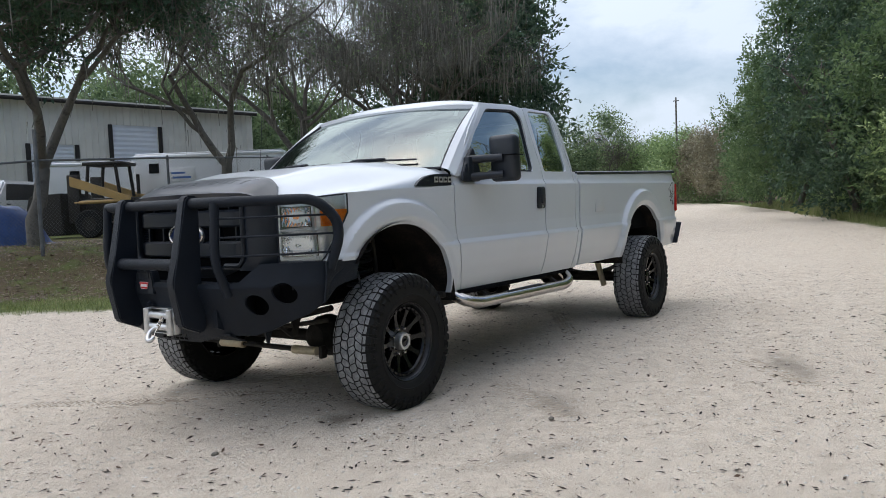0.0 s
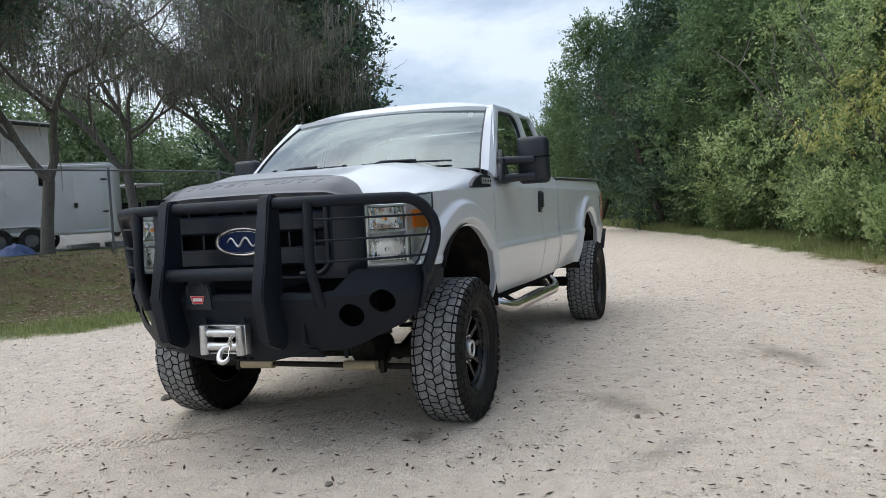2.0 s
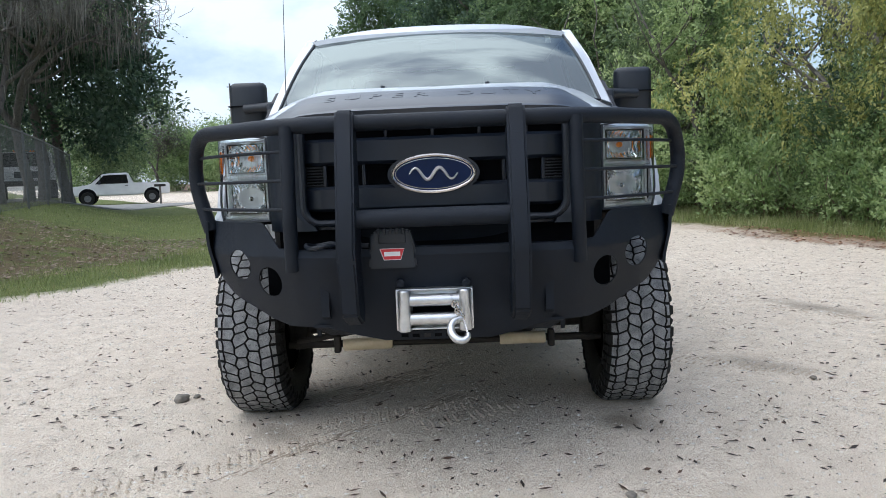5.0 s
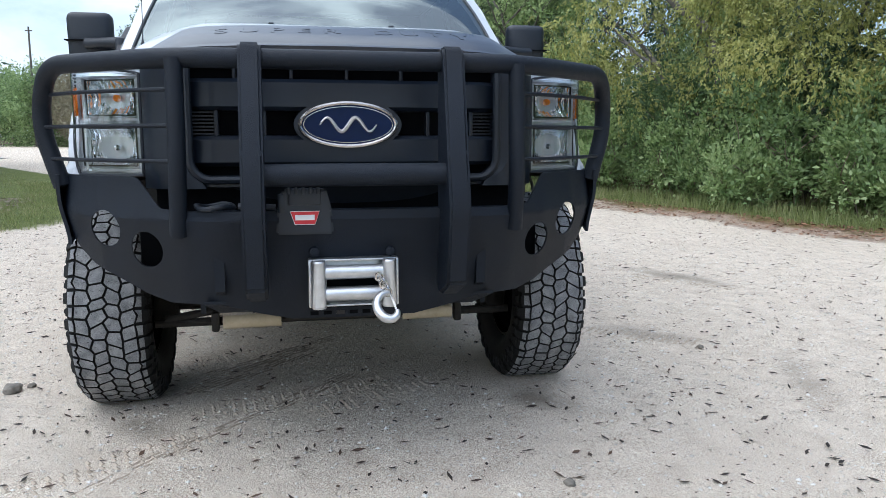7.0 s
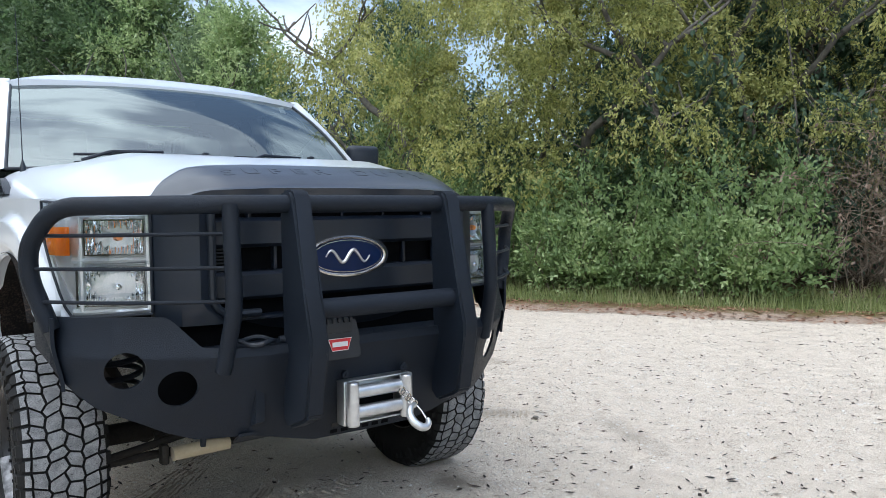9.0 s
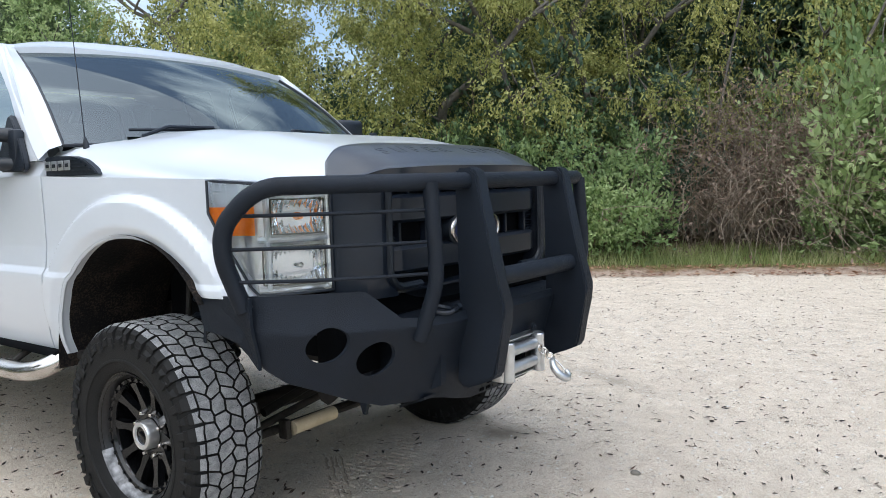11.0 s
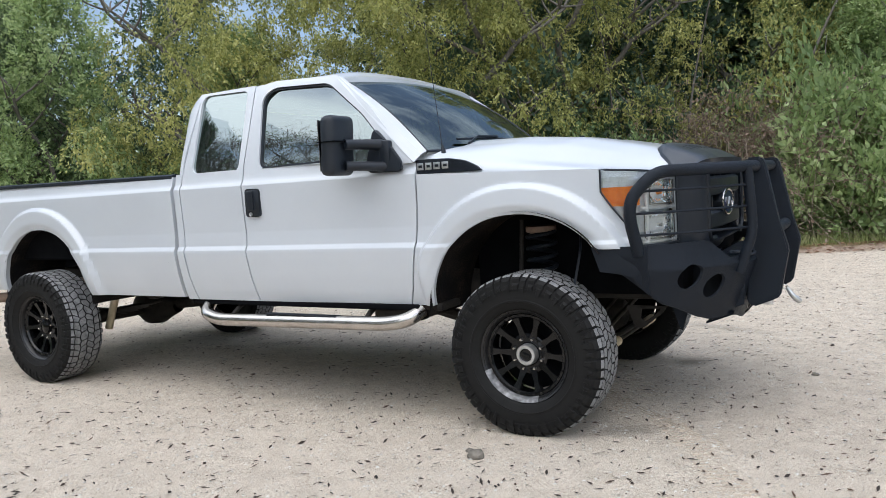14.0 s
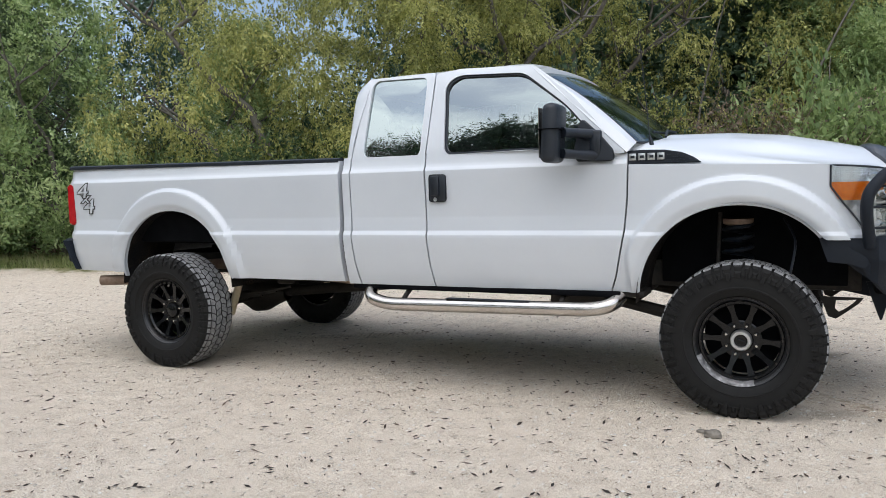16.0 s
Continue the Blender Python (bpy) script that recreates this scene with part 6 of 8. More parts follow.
def leaf_quads(rng, pos, length, width, up=0.35, droop=0.0, heading=None):
    """A pointed, folded leaf at each place."""
    n = len(pos)
    d = rng.normal(size=(n, 3))
    if heading is not None:
        d = d * 0.55 + heading
    d[:, 2] -= droop
    d /= np.linalg.norm(d, axis=1)[:, None]
    nor = rng.normal(size=(n, 3))
    nor[:, 2] += up * 2
    s = np.cross(d, nor)
    s /= np.linalg.norm(s, axis=1)[:, None] + 1e-9
    nn = np.cross(s, d)
    L = (length * rng.uniform(0.6, 1.3, n))[:, None]
    W = (width * rng.uniform(0.7, 1.25, n))[:, None]
    mid = pos + d * L * 0.45 + nn * W * 0.22
    return np.stack([pos, mid + s * W * 0.5, pos + d * L, mid - s * W * 0.5], 1)


def cloud_points(rng, centres, radii, n, flat=0.75, shell=0.45):
    c = np.asarray(centres, float)
    r = np.asarray(radii, float)
    k = rng.choice(len(c), n, p=r ** 2 / (r ** 2).sum())
    v = rng.normal(size=(n, 3))
    v /= np.linalg.norm(v, axis=1)[:, None]
    rad = r[k] * (shell + (1 - shell) * rng.random(n)) * rng.uniform(0.5, 1.12, n)
    v[:, 2] *= flat
    return c[k] + v * rad[:, None]


def sprigs(rng, centres, radii, n, leaf, length, flat=0.8, droop=0.0, per=14, shell=0.3):
    """Leaves set along short twigs that stand out from the given clumps."""
    c, r = np.asarray(centres, float), np.asarray(radii, float)
    m = n // per
    k = rng.choice(len(c), m, p=r ** 2 / (r ** 2).sum())
    v = rng.normal(size=(m, 3))
    v /= np.linalg.norm(v, axis=1)[:, None]
    start = c[k] + v * np.array([1, 1, flat]) * (r[k] * (shell + (1 - shell) * rng.random(m)))[:, None]
    head = v * 0.7 + rng.normal(size=(m, 3)) * 0.45 + np.array([0, 0, 0.25 - droop])
    head /= np.linalg.norm(head, axis=1)[:, None]
    t = (np.arange(per) / per)[None, :, None]
    long = (length * rng.uniform(0.5, 1.3, m))[:, None, None]
    pos = start[:, None] + head[:, None] * t * long
    pos[..., 2] -= (droop * 0.35 * long * t * t)[..., 0]
    pos = pos.reshape(-1, 3) + rng.normal(size=(m * per, 3)) * leaf * 0.35
    return pos, np.repeat(head, per, 0)


def grow(rng, p, d, length, radius, depth, limbs, tips, wiggle=0.25, lift=0.06, fork=(2, 4), shrink=0.68, open_angle=0.75):
    pts, rad = [p.copy()], [radius]
    segs = 5
    for k in range(segs):
        d = (d + Vector(rng.normal(size=3)) * wiggle * 0.5 + Vector((0, 0, lift))).normalized()
        p = p + d * (length / segs)
        pts.append(p.copy())
        rad.append(radius * lerp(1.0, 0.55, (k + 1) / segs))
    limbs.append((pts, rad))
    if depth == 0:
        tips.append(p)
        tips.append(pts[3])
        return
    for k in range(int(rng.integers(fork[0], fork[1] + 1))):
        at = pts[-1] if k == 0 else pts[int(rng.integers(2, segs + 1))]
        a = rng.uniform(0, 2 * math.pi)
        side = Vector((math.cos(a), math.sin(a), rng.uniform(-0.2, 0.5)))
        nd = (d * (1 - open_angle * 0.5) + side * open_angle * rng.uniform(0.6, 1.1)).normalized()
        grow(rng, at.copy(), nd, length * shrink * rng.uniform(0.8, 1.15), radius * 0.55, depth - 1, limbs, tips, wiggle, lift, fork, shrink, open_angle)


def limb_mesh(limbs, thin=0.0, mat=None):
    bm = bmesh.new()
    for pts, rad in limbs:
        if max(rad) > thin:
            add_tube(bm, pts, [max(r, 0.004) for r in rad], 7 if max(rad) > 0.05 else 4, False)
    me = bpy.data.meshes.new("trunk")
    bm.to_mesh(me)
    bm.free()
    me.materials.append(mat or M_BARK)
    me.polygons.foreach_set("use_smooth", [True] * len(me.polygons))
    return me


def plant(name, label, category, trunk_me, crowns, group):
    """Top-level plant with trunk and crown parts; crowns: (name, mesh) pairs."""
    root = thing(name, label, category, group=group)
    if trunk_me:
        t = new("trunk", trunk_me)
        t.parent = root
    for nm, me in crowns:
        c = new(nm, me)
        c.parent = root
        if nm == "hanging_moss":
            tagged(c, "grey hanging moss", kind="stuff")
    return root


def broad_tree(seed, height, spread, leaves, leaf, mat, label, trunk=0.13, low=0.12, group="roadside trees", stems=1, flat=0.8, up=0.35, droop=0.1, clump=0.62):
    rng = np.random.default_rng(seed)
    limbs, tips = [], []
    for k in range(stems):
        lean = Vector((rng.normal() * 0.16, rng.normal() * 0.16, 1)).normalized()
        foot = Vector((rng.normal() * 0.2, rng.normal() * 0.2, -0.1)) if stems > 1 else Vector((0, 0, -0.1))
        grow(rng, foot, lean, height * 0.42, trunk, 3, limbs, tips, 0.22, 0.10, (2, 4), 0.62, 0.85)
    ratio = spread / max(0.5, np.percentile(np.hypot(*np.array([list(v)[:2] for v in tips]).T), 92))
    m = 150
    zn = rng.random(m) ** 0.9
    ang = rng.uniform(0, 2 * math.pi, m)
    wobble = 1 + 0.28 * np.sin(ang * 2 + seed) * np.cos(zn * 5 + seed) + 0.16 * np.sin(ang * 5 + 2 * seed + zn * 9)
    wide = spread * (0.62 + 0.38 * np.sin(math.pi * np.clip(zn * 0.85 + 0.22, 0, 1))) * np.sqrt(np.clip(1.06 - zn ** 2.6, 0.02, 1)) * wobble
    rr_ = wide * np.sqrt(rng.uniform(0.12, 1.0, m))
    c = np.stack([rr_ * np.cos(ang), rr_ * np.sin(ang), height * (low + (0.95 - low) * zn)], 1)
    rad = rng.uniform(0.4, 1.0, m) * clump * (spread / 2.6)
    pos, head = sprigs(rng, c, rad, leaves, leaf, leaf * 4.2, flat, droop)
    me = quads_mesh("crown", leaf_quads(rng, pos, leaf, leaf * 0.48, up, droop * 0.5, head), mat)
    for pts, rr in limbs:
        for v in pts:
            k = min(1.0, max(0.0, v.z / (height * 0.35)))
            v.x *= lerp(1, ratio, k) if ratio < 1.5 else 1
            v.y *= lerp(1, ratio, k) if ratio < 1.5 else 1
    return plant("tree", label, "tree", limb_mesh(limbs, 0.006), [("crown", me)], group)


def bush(seed, height, spread, leaves, leaf, mat, label, group="roadside shrubs", twig=True):
    rng = np.random.default_rng(seed)
    limbs, tips = [], []
    for k in range(9):
        a = rng.uniform(0, 2 * math.pi)
        grow(rng, Vector((0.15 * math.cos(a), 0.15 * math.sin(a), -0.05)), Vector((math.cos(a) * 0.7, math.sin(a) * 0.7, 1)).normalized(), height * 0.55, 0.016, 1, limbs, tips, 0.3, 0.05, (2, 4), 0.6, 0.8)
    t = np.array([list(v) for v in tips])
    t[:, :2] *= spread / np.percentile(np.hypot(t[:, 0], t[:, 1]), 90)
    t[:, 2] = 0.1 + np.clip(t[:, 2] / t[:, 2].max(), 0.05, 1) * height * 0.88
    low = t.copy()
    low[:, 2] *= 0.45
    c = np.concatenate([t, low])
    pos, head = sprigs(rng, c, rng.uniform(0.5, 1.0, len(c)) * 0.26 * max(spread, height * 0.6), leaves, leaf, leaf * 3.6, 0.9, 0.0, 12, 0.2)
    pos[:, 2] = np.maximum(pos[:, 2], 0.03)
    me = quads_mesh("foliage", leaf_quads(rng, pos, leaf, leaf * 0.5, 0.5, -0.2, head), mat)
    return plant("bush", label, "bush", limb_mesh(limbs, 0, M_TWIG) if twig else None, [("foliage", me)], group)


def place(proto, spots, first=True):
    """Stands a plant at the first spot and copies of it at the others: (x, y, turn, scale, stretch)."""
    for k, (x, y, turn, s, tall) in enumerate(spots):
        z = float(ground_z(x, y)) - 0.03
        m = Matrix.Translation((x, y, z)) @ Matrix.Rotation(turn, 4, "Z") @ Matrix.Diagonal((s, s, s * tall, 1))
        if k == 0 and first:
            proto.matrix_basis = m
        else:
            keep = proto.scale.copy()
            proto.scale = (1, 1, 1)
            copy_thing(proto, m)
            proto.scale = keep


def at_edge(x, gap):
    """A spot the given way behind the road's wooded edge."""
    pts = sorted(RIGHT_EDGE)
    y = float(np.interp(x, [q[0] for q in pts], [q[1] for q in pts]))
    d = float(np.interp(x + 0.5, [q[0] for q in pts], [q[1] for q in pts])) - float(np.interp(x - 0.5, [q[0] for q in pts], [q[1] for q in pts]))
    n = Vector((-d, 1)).normalized()
    return x + n.x * gap, y + n.y * gap


lay = random.Random(11)


def row(xs, gap, jitter, s0, s1, t0=0.9, t1=1.15):
    out = []
    for x in xs:
        px, py = at_edge(x, gap + lay.uniform(-jitter, jitter))
        out.append((px, py, lay.uniform(0, 6.28), lay.uniform(s0, s1), lay.uniform(t0, t1)))
    return out


# the wooded side: tall trees behind, fuller ones in front, shrubs at their feet
tall_green = broad_tree(21, 9.5, 2.8, 30000, 0.15, M_LEAF_DEEP, "tall green broadleaf tree at the wood's edge", 0.15, 0.10)
place(tall_green, row([-44, -38, -33.5, -29.5, -26, -22.5, -19.5], 3.6, 0.7, 1.05, 1.3) + row([-47, -43], 3.4, 0.3, 1.0, 1.15) + row([-43.5], 0.9, 0.1, 1.2, 1.25) + row([-50.5], 0.7, 0.1, 1.08, 1.12) + row([-57.5], 0.6, 0.1, 0.84, 0.88) + row([-41, -35, -29, 3.5], 8.0, 1.0, 0.95, 1.25))
# dark leaf tone carries the wood's shade; farther spots are added backing against sky
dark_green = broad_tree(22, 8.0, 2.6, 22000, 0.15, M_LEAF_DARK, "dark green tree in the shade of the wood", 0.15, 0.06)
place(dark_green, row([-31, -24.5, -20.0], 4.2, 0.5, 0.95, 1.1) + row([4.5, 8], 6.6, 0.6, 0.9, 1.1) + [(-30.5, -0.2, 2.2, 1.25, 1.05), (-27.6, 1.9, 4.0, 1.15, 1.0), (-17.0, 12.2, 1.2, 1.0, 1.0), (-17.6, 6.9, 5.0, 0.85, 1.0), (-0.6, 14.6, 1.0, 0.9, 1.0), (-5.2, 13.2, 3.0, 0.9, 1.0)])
fresh = broad_tree(23, 7.4, 2.5, 26000, 0.12, M_LEAF_FRESH, "bright green tree with spring leaves", 0.11, 0.08)
place(fresh, row([-16.8, -20.8], 3.2, 0.3, 0.9, 1.1) + [(-13.4, 5.5, 0.7, 0.74, 1.1), (1.5, 11.9, 1.0, 0.6, 1.0), (-12.6, 9.6, 2.9, 0.60, 1.1), (-11.0, 8.6, 4.4, 0.6, 1.15)] + row([2.6, 5.5], 4.6, 0.3, 0.8, 0.95))
yellow = broad_tree(24, 7.0, 3.1, 52000, 0.076, M_LEAF_YELLOW, "spreading oak with drooping yellow-green leaves", 0.16, 0.22, droop=0.9, clump=0.6)
place(yellow, row([-8.8, -5.4], 3.7, 0.2, 0.95, 1.05) + row([-2.0, 1.6], 5.6, 0.2, 0.95, 1.1))
grey = broad_tree(25, 6.2, 2.2, 20000, 0.115, M_LEAF_GREY, "grey-green willow-like tree beside the verge", 0.10, 0.08)
place(grey, row([-18.2, -14.4, -26.5], 2.9, 0.3, 0.85, 1.05))

shrub = bush(31, 1.5, 0.95, 7600, 0.075, M_LEAF_MID, "leafy green shrub beside the verge")
place(shrub, row([-27, -23.5, -20.5, -17.8, -15.4, -13.2, -11.2, -9.3, -7.6, -6.2, -4.0, -1.9, 3.6, 5.6], 2.35, 0.25, 0.85, 1.25) + row([-47, -44, -41, -38.5, -36, -33.5, -31, -28.8], 3.6, 0.4, 1.4, 2.0))
shrub_b = bush(32, 1.35, 0.85, 6000, 0.092, M_LEAF_FRESH, "bright green shrub beside the verge")
place(shrub_b, row([-22, -14.3, -10.2, -5.2, -3.1, 2.6, 4.6], 2.05, 0.2, 0.75, 1.1) + row([-8.0, -6.6, -4.6, -2.2], 1.65, 0.2, 0.7, 1.0) + [(0.75, 10.9, 0.4, 1.6, 1.35), (1.5, 10.5, 2.4, 1.5, 1.25), (0.55, 10.2, 1.3, 0.8, 1.0)])
shrub_c = bush(33, 2.2, 1.1, 6500, 0.085, M_LEAF_DEEP, "tall deep green shrub under the trees")
place(shrub_c, row([-19, -12.2, -8.4, -6.8, -4.6, -2.4], 3.1, 0.3, 0.85, 1.15))
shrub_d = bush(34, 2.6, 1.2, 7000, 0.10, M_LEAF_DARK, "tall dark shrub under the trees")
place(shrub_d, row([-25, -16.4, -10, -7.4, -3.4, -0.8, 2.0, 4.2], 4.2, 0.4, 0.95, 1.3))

# brown dead vines in a tangle
rng = np.random.default_rng(41)
limbs = []
for k in range(320):
    p = Vector((rng.normal() * 0.75, rng.normal() * 0.45, rng.uniform(0, 0.6)))
    pts = [p]
    d = Vector((rng.normal() * 0.45, rng.normal() * 0.35, 1)).normalized()
    for j in range(7):
        d = (d + Vector(rng.normal(size=3)) * 0.38 + Vector((0, 0, 0.05 - 0.07 * j))).normalized()
        p = p + d * rng.uniform(0.3, 0.5)
        pts.append(p)
    limbs.append((pts, [0.0075 * (1 - 0.09 * j) for j in range(8)]))
centres = [list(q) for pts, _ in limbs for q in pts[3:]]
pos = cloud_points(rng, centres, [0.22] * len(centres), 4200, 1.0, 0.1)
vines = plant("vine_thicket", "tangle of dead brown vines hanging in the trees", "vines", limb_mesh(limbs, 0, M_TWIG), [("dead_leaves", quads_mesh("dead_leaves", leaf_quads(rng, pos, 0.075, 0.035, 0.2, 0.6), M_LEAF_BROWN))], "")
place(vines, [(-1.1, 10.5, 0.4, 1.0, 1.0), (-0.3, 10.9, 2.0, 0.95, 1.1), (-3.6, 10.9, 3.0, 0.8, 1.0)])

# dark leaning oak limbs inside the wood
rng = np.random.default_rng(42)
limbs, tips = [], []
for base, lean in (((0, 0, -0.1), (-0.35, -0.15, 1)), ((0.5, 0.3, -0.1), (0.25, -0.1, 1)), ((-0.2, 0.5, -0.1), (0.0, 0.2, 1))):
    grow(rng, Vector(base), Vector(lean).normalized(), 4.2, 0.095, 3, limbs, tips, 0.35, 0.05, (2, 3), 0.62, 0.95)
pos = cloud_points(rng, [list(v) for v in tips], [0.62] * len(tips), 20000, 0.7, 0.2)
oak_dark = plant("tree", "old oak with dark crooked limbs inside the wood", "tree", limb_mesh(limbs, 0.004), [("crown", quads_mesh("crown", leaf_quads(rng, pos, 0.09, 0.045, 0.4, 0.3), M_LEAF_YELLOW))], "roadside trees")
place(oak_dark, [(-4.4, 10.9, 0.0, 1.0, 1.0), (-9.5, 9.6, 1.9, 0.9, 1.0)])
limbs = []
for k, (x, y, r, lean) in enumerate(((-0.2, 11.6, 0.055, 0.06), (-2.9, 10.4, 0.035, -0.02), (-1.9, 11.2, 0.045, 0.03), (-6.3, 9.7, 0.04, 0.05))):
    stem = thing("sapling", "thin bare grey sapling stem", "tree", (x, y, float(ground_z(x, y)) - 0.05), "bare saplings")
    pts = [Vector((lean * t * t, 0.03 * math.sin(t * 2), t)) for t in np.linspace(0, 5.2, 12)]
    t = new("trunk", limb_mesh([(pts, [r * (1 - 0.07 * i) for i in range(12)])]))
    t.parent = stem
bough = curve_through([(0.2, 12.2, 1.0), (0.6, 11.7, 1.9), (1.2, 11.2, 2.6), (2.2, 10.8, 2.85), (3.4, 10.4, 2.8)], 6)
tagged(part("fallen_bough", tube(bough, [0.05 - 0.0014 * k for k in range(len(bough))], 7), M_BARK), "bare pale bough reaching out of the wood", "branch")

# deep woods that close the view
def woods(name, seed, spots, n, leaf, mat, label):
    rng = np.random.default_rng(seed)
    c = np.array([(x, y, z) for x, y, z, r in spots])
    r = np.array([q[3] for q in spots])
    pos = cloud_points(rng, c, r, n, 0.9, 0.25)
    pos[:, 2] = np.maximum(pos[:, 2], 0.05)
    return tagged(new(name, quads_mesh(name, leaf_quads(rng, pos, leaf, leaf * 0.55, 0.3, 0.1), mat)), label, "woods", "", "stuff")


def belt(line, count, height, depth, seed, r0=1.2, r1=2.2):
    rng = random.Random(seed)
    out = []
    for k in range(count):
        t = rng.random() * (len(line) - 1)
        i = min(int(t), len(line) - 2)
        a, b = line[i], line[i + 1]
        top = height * rng.uniform(0.55, 1.0)
        out.append((lerp(a[0], b[0], t - i) + rng.uniform(-depth, depth), lerp(a[1], b[1], t - i) + rng.uniform(-depth, depth), top * math.sqrt(rng.random()), rng.uniform(r0, r1)))
    return out


# backing belt in darker leaves: the wood's inner shade is put into the colour
woods("woods_behind", 50, belt([(16, 22), (6, 17.5), (-2, 15.5), (-10, 13.5)], 360, 7.6, 1.6, 51), 62000, 0.27, M_LEAF_DARK, "woods behind the roadside trees, their shade put into dark leaf colour")
woods("woods_behind", 51, belt([(-10, 13.5), (-18, 12.5), (-28, 9.5)], 110, 3.2, 1.6, 56) + belt([(-28, 9.5), (-46, 4)], 130, 7.5, 1.8, 57), 26000, 0.28, M_LEAF_MID, "dense green woods behind the roadside trees")
woods("far_woods", 52, belt([(-48, 1.5), (-62, -4.5), (-78, -12.5), (-94, -24), (-112, -40)], 200, 6.5, 2.2, 52, 1.4, 2.6), 52000, 0.30, M_LEAF_MID, "far green trees along the bend of the road")
woods("far_woods", 53, belt([(-95, -38), (-75, -52), (-55, -50), (-42, -46), (-30, -44), (-10, -46), (20, -40)], 460, 12.5, 4, 53, 1.8, 3.6), 150000, 0.40, M_LEAF_GREY, "far olive-green trees behind the yard")
woods("far_woods", 54, belt([(25, -36), (45, -20), (55, 5), (48, 28), (25, 34)], 260, 10, 4, 54, 2.5, 4.5), 16000, 0.9, M_LEAF_MID, "far trees on the open side of the clearing")
woods("far_woods", 58, belt([(-84, -23), (-100, -33), (-112, -48), (-116, -66)], 230, 9.0, 3.5, 58, 1.8, 3.0), 64000, 0.34, M_LEAF_MID, "far bright green trees that close the bend of the road")
woods("brown_brush", 55, belt([(-72, -17.0), (-80, -20.5), (-87, -25.0)], 110, 8.0, 1.3, 55, 1.1, 2.1), 22000, 0.24, M_LEAF_OLIVE, "brownish leafless brush beside the road")

# ---- left side: oaks with moss, a dark evergreen ----
def mossy_oak(seed, height, label, leaves, moss, lean=0.2, trunk=0.26, leaf_mat=M_LEAF_MID, forks=2, leaf=0.078):
    rng = np.random.default_rng(seed)
    limbs, tips = [], []
    first = [Vector((0, 0, -0.2)), Vector((0.05, 0.0, 0.6)), Vector((lean * 0.3, 0.05, height * 0.12)), Vector((lean * 0.7, 0, height * 0.2))]
    limbs.append((first, [trunk * 1.25, trunk * 1.0, trunk * 0.92, trunk * 0.9]))
    for k in range(forks):
        a = 2 * math.pi * k / forks + 0.5
        grow(rng, first[-1].copy(), Vector((math.cos(a) * 0.55, math.sin(a) * 0.55, 1)).normalized(), height * 0.30, trunk * 0.72, 4, limbs, tips, 0.30, 0.05, (2, 3), 0.68, 0.85)
    c = [list(v) for v in tips]
    pos, head = sprigs(rng, c, [0.85] * len(c), leaves, 0.075, 0.6, 0.8, 0.1, 10, 0.05)
    crown = quads_mesh("crown", leaf_quads(rng, pos, leaf, leaf * 0.52, 0.3, 0.1, head), leaf_mat)
    # thin twigs
    twigs = []
    for k in range(1900):
        q = Vector(c[int(rng.integers(len(c)))]) + Vector(rng.normal(size=3)) * 0.3
        pts = [q]
        d = Vector(rng.normal(size=3)).normalized()
        for j in range(4):
            d = (d + Vector(rng.normal(size=3)) * 0.4).normalized()
            q = q + d * 0.22
            pts.append(q)
        twigs.append((pts, [0.010, 0.008, 0.006, 0.005, 0.004]))
    # moss: long hanging strips in tufts
    nodes = [q for pts, rad in limbs if rad[0] < 0.16 for q in pts[1:]]
    at = np.array([list(nodes[int(k)]) for k in rng.integers(0, len(nodes), moss)])
    at += rng.normal(size=at.shape) * np.array([0.16, 0.16, 0.05])
    drop = rng.uniform(0.25, 1.25, moss) * (rng.random(moss) ** 0.6)
    a = rng.uniform(0, 6.28, moss)
    wide = np.stack([np.cos(a), np.sin(a), 0 * a], 1) * rng.uniform(0.008, 0.028, moss)[:, None]
    low = at + np.stack([rng.normal(size=moss) * 0.05, rng.normal(size=moss) * 0.05, -drop], 1)
    mossy = quads_mesh("moss", np.stack([at - wide, at + wide, low + wide * 0.3, low - wide * 0.3], 1), M_MOSS)
    root = plant("oak_tree", label, "tree", limb_mesh(limbs + twigs), [("crown", crown), ("hanging_moss", mossy)], "oaks in the yard")
    return root


oak_b = mossy_oak(61, 10, "forked oak with grey hanging moss behind the fence", 8000, 900, 0.3, 0.17, M_LEAF_DEEP)
place(oak_b, [(-10.6, -13.9, 1.9, 0.95, 1.0)])
oak_c = mossy_oak(62, 12, "large grey oak hung with moss, nearly bare", 5500, 2600, -0.3, 0.165, M_LEAF_GREY, 3)
place(oak_c, [(-18.6, -13.4, 0.6, 1.0, 1.0), (-21.6, -14.2, 2.6, 1.05, 1.0), (-15.2, -15.2, 1.2, 0.95, 1.0)])
oak_a = mossy_oak(63, 8.5, "leafy dark oak beside the fence", 46000, 300, -0.4, 0.16, M_LEAF_DARK, 3, 0.115)
place(oak_a, [(-4.6, -12.6, 0.2, 1.0, 1.0)])
evergreen = broad_tree(64, 13.0, 3.9, 30000, 0.24, M_LEAF_DARK, "tall dense dark evergreen tree", 0.22, 0.18, "trees in the yard", clump=0.55)
place(evergreen, [(-25.1, -15.6, 0.3, 1.05, 1.1), (-27.3, -15.7, 2.0, 1.05, 1.0)])
bare = mossy_oak(65, 6, "sparse small tree by the bend of the road", 1500, 0 + 60, 0.2, 0.10, M_LEAF_FRESH)
place(bare, [(-100, -40.5, 0.0, 2.1, 1.0)])

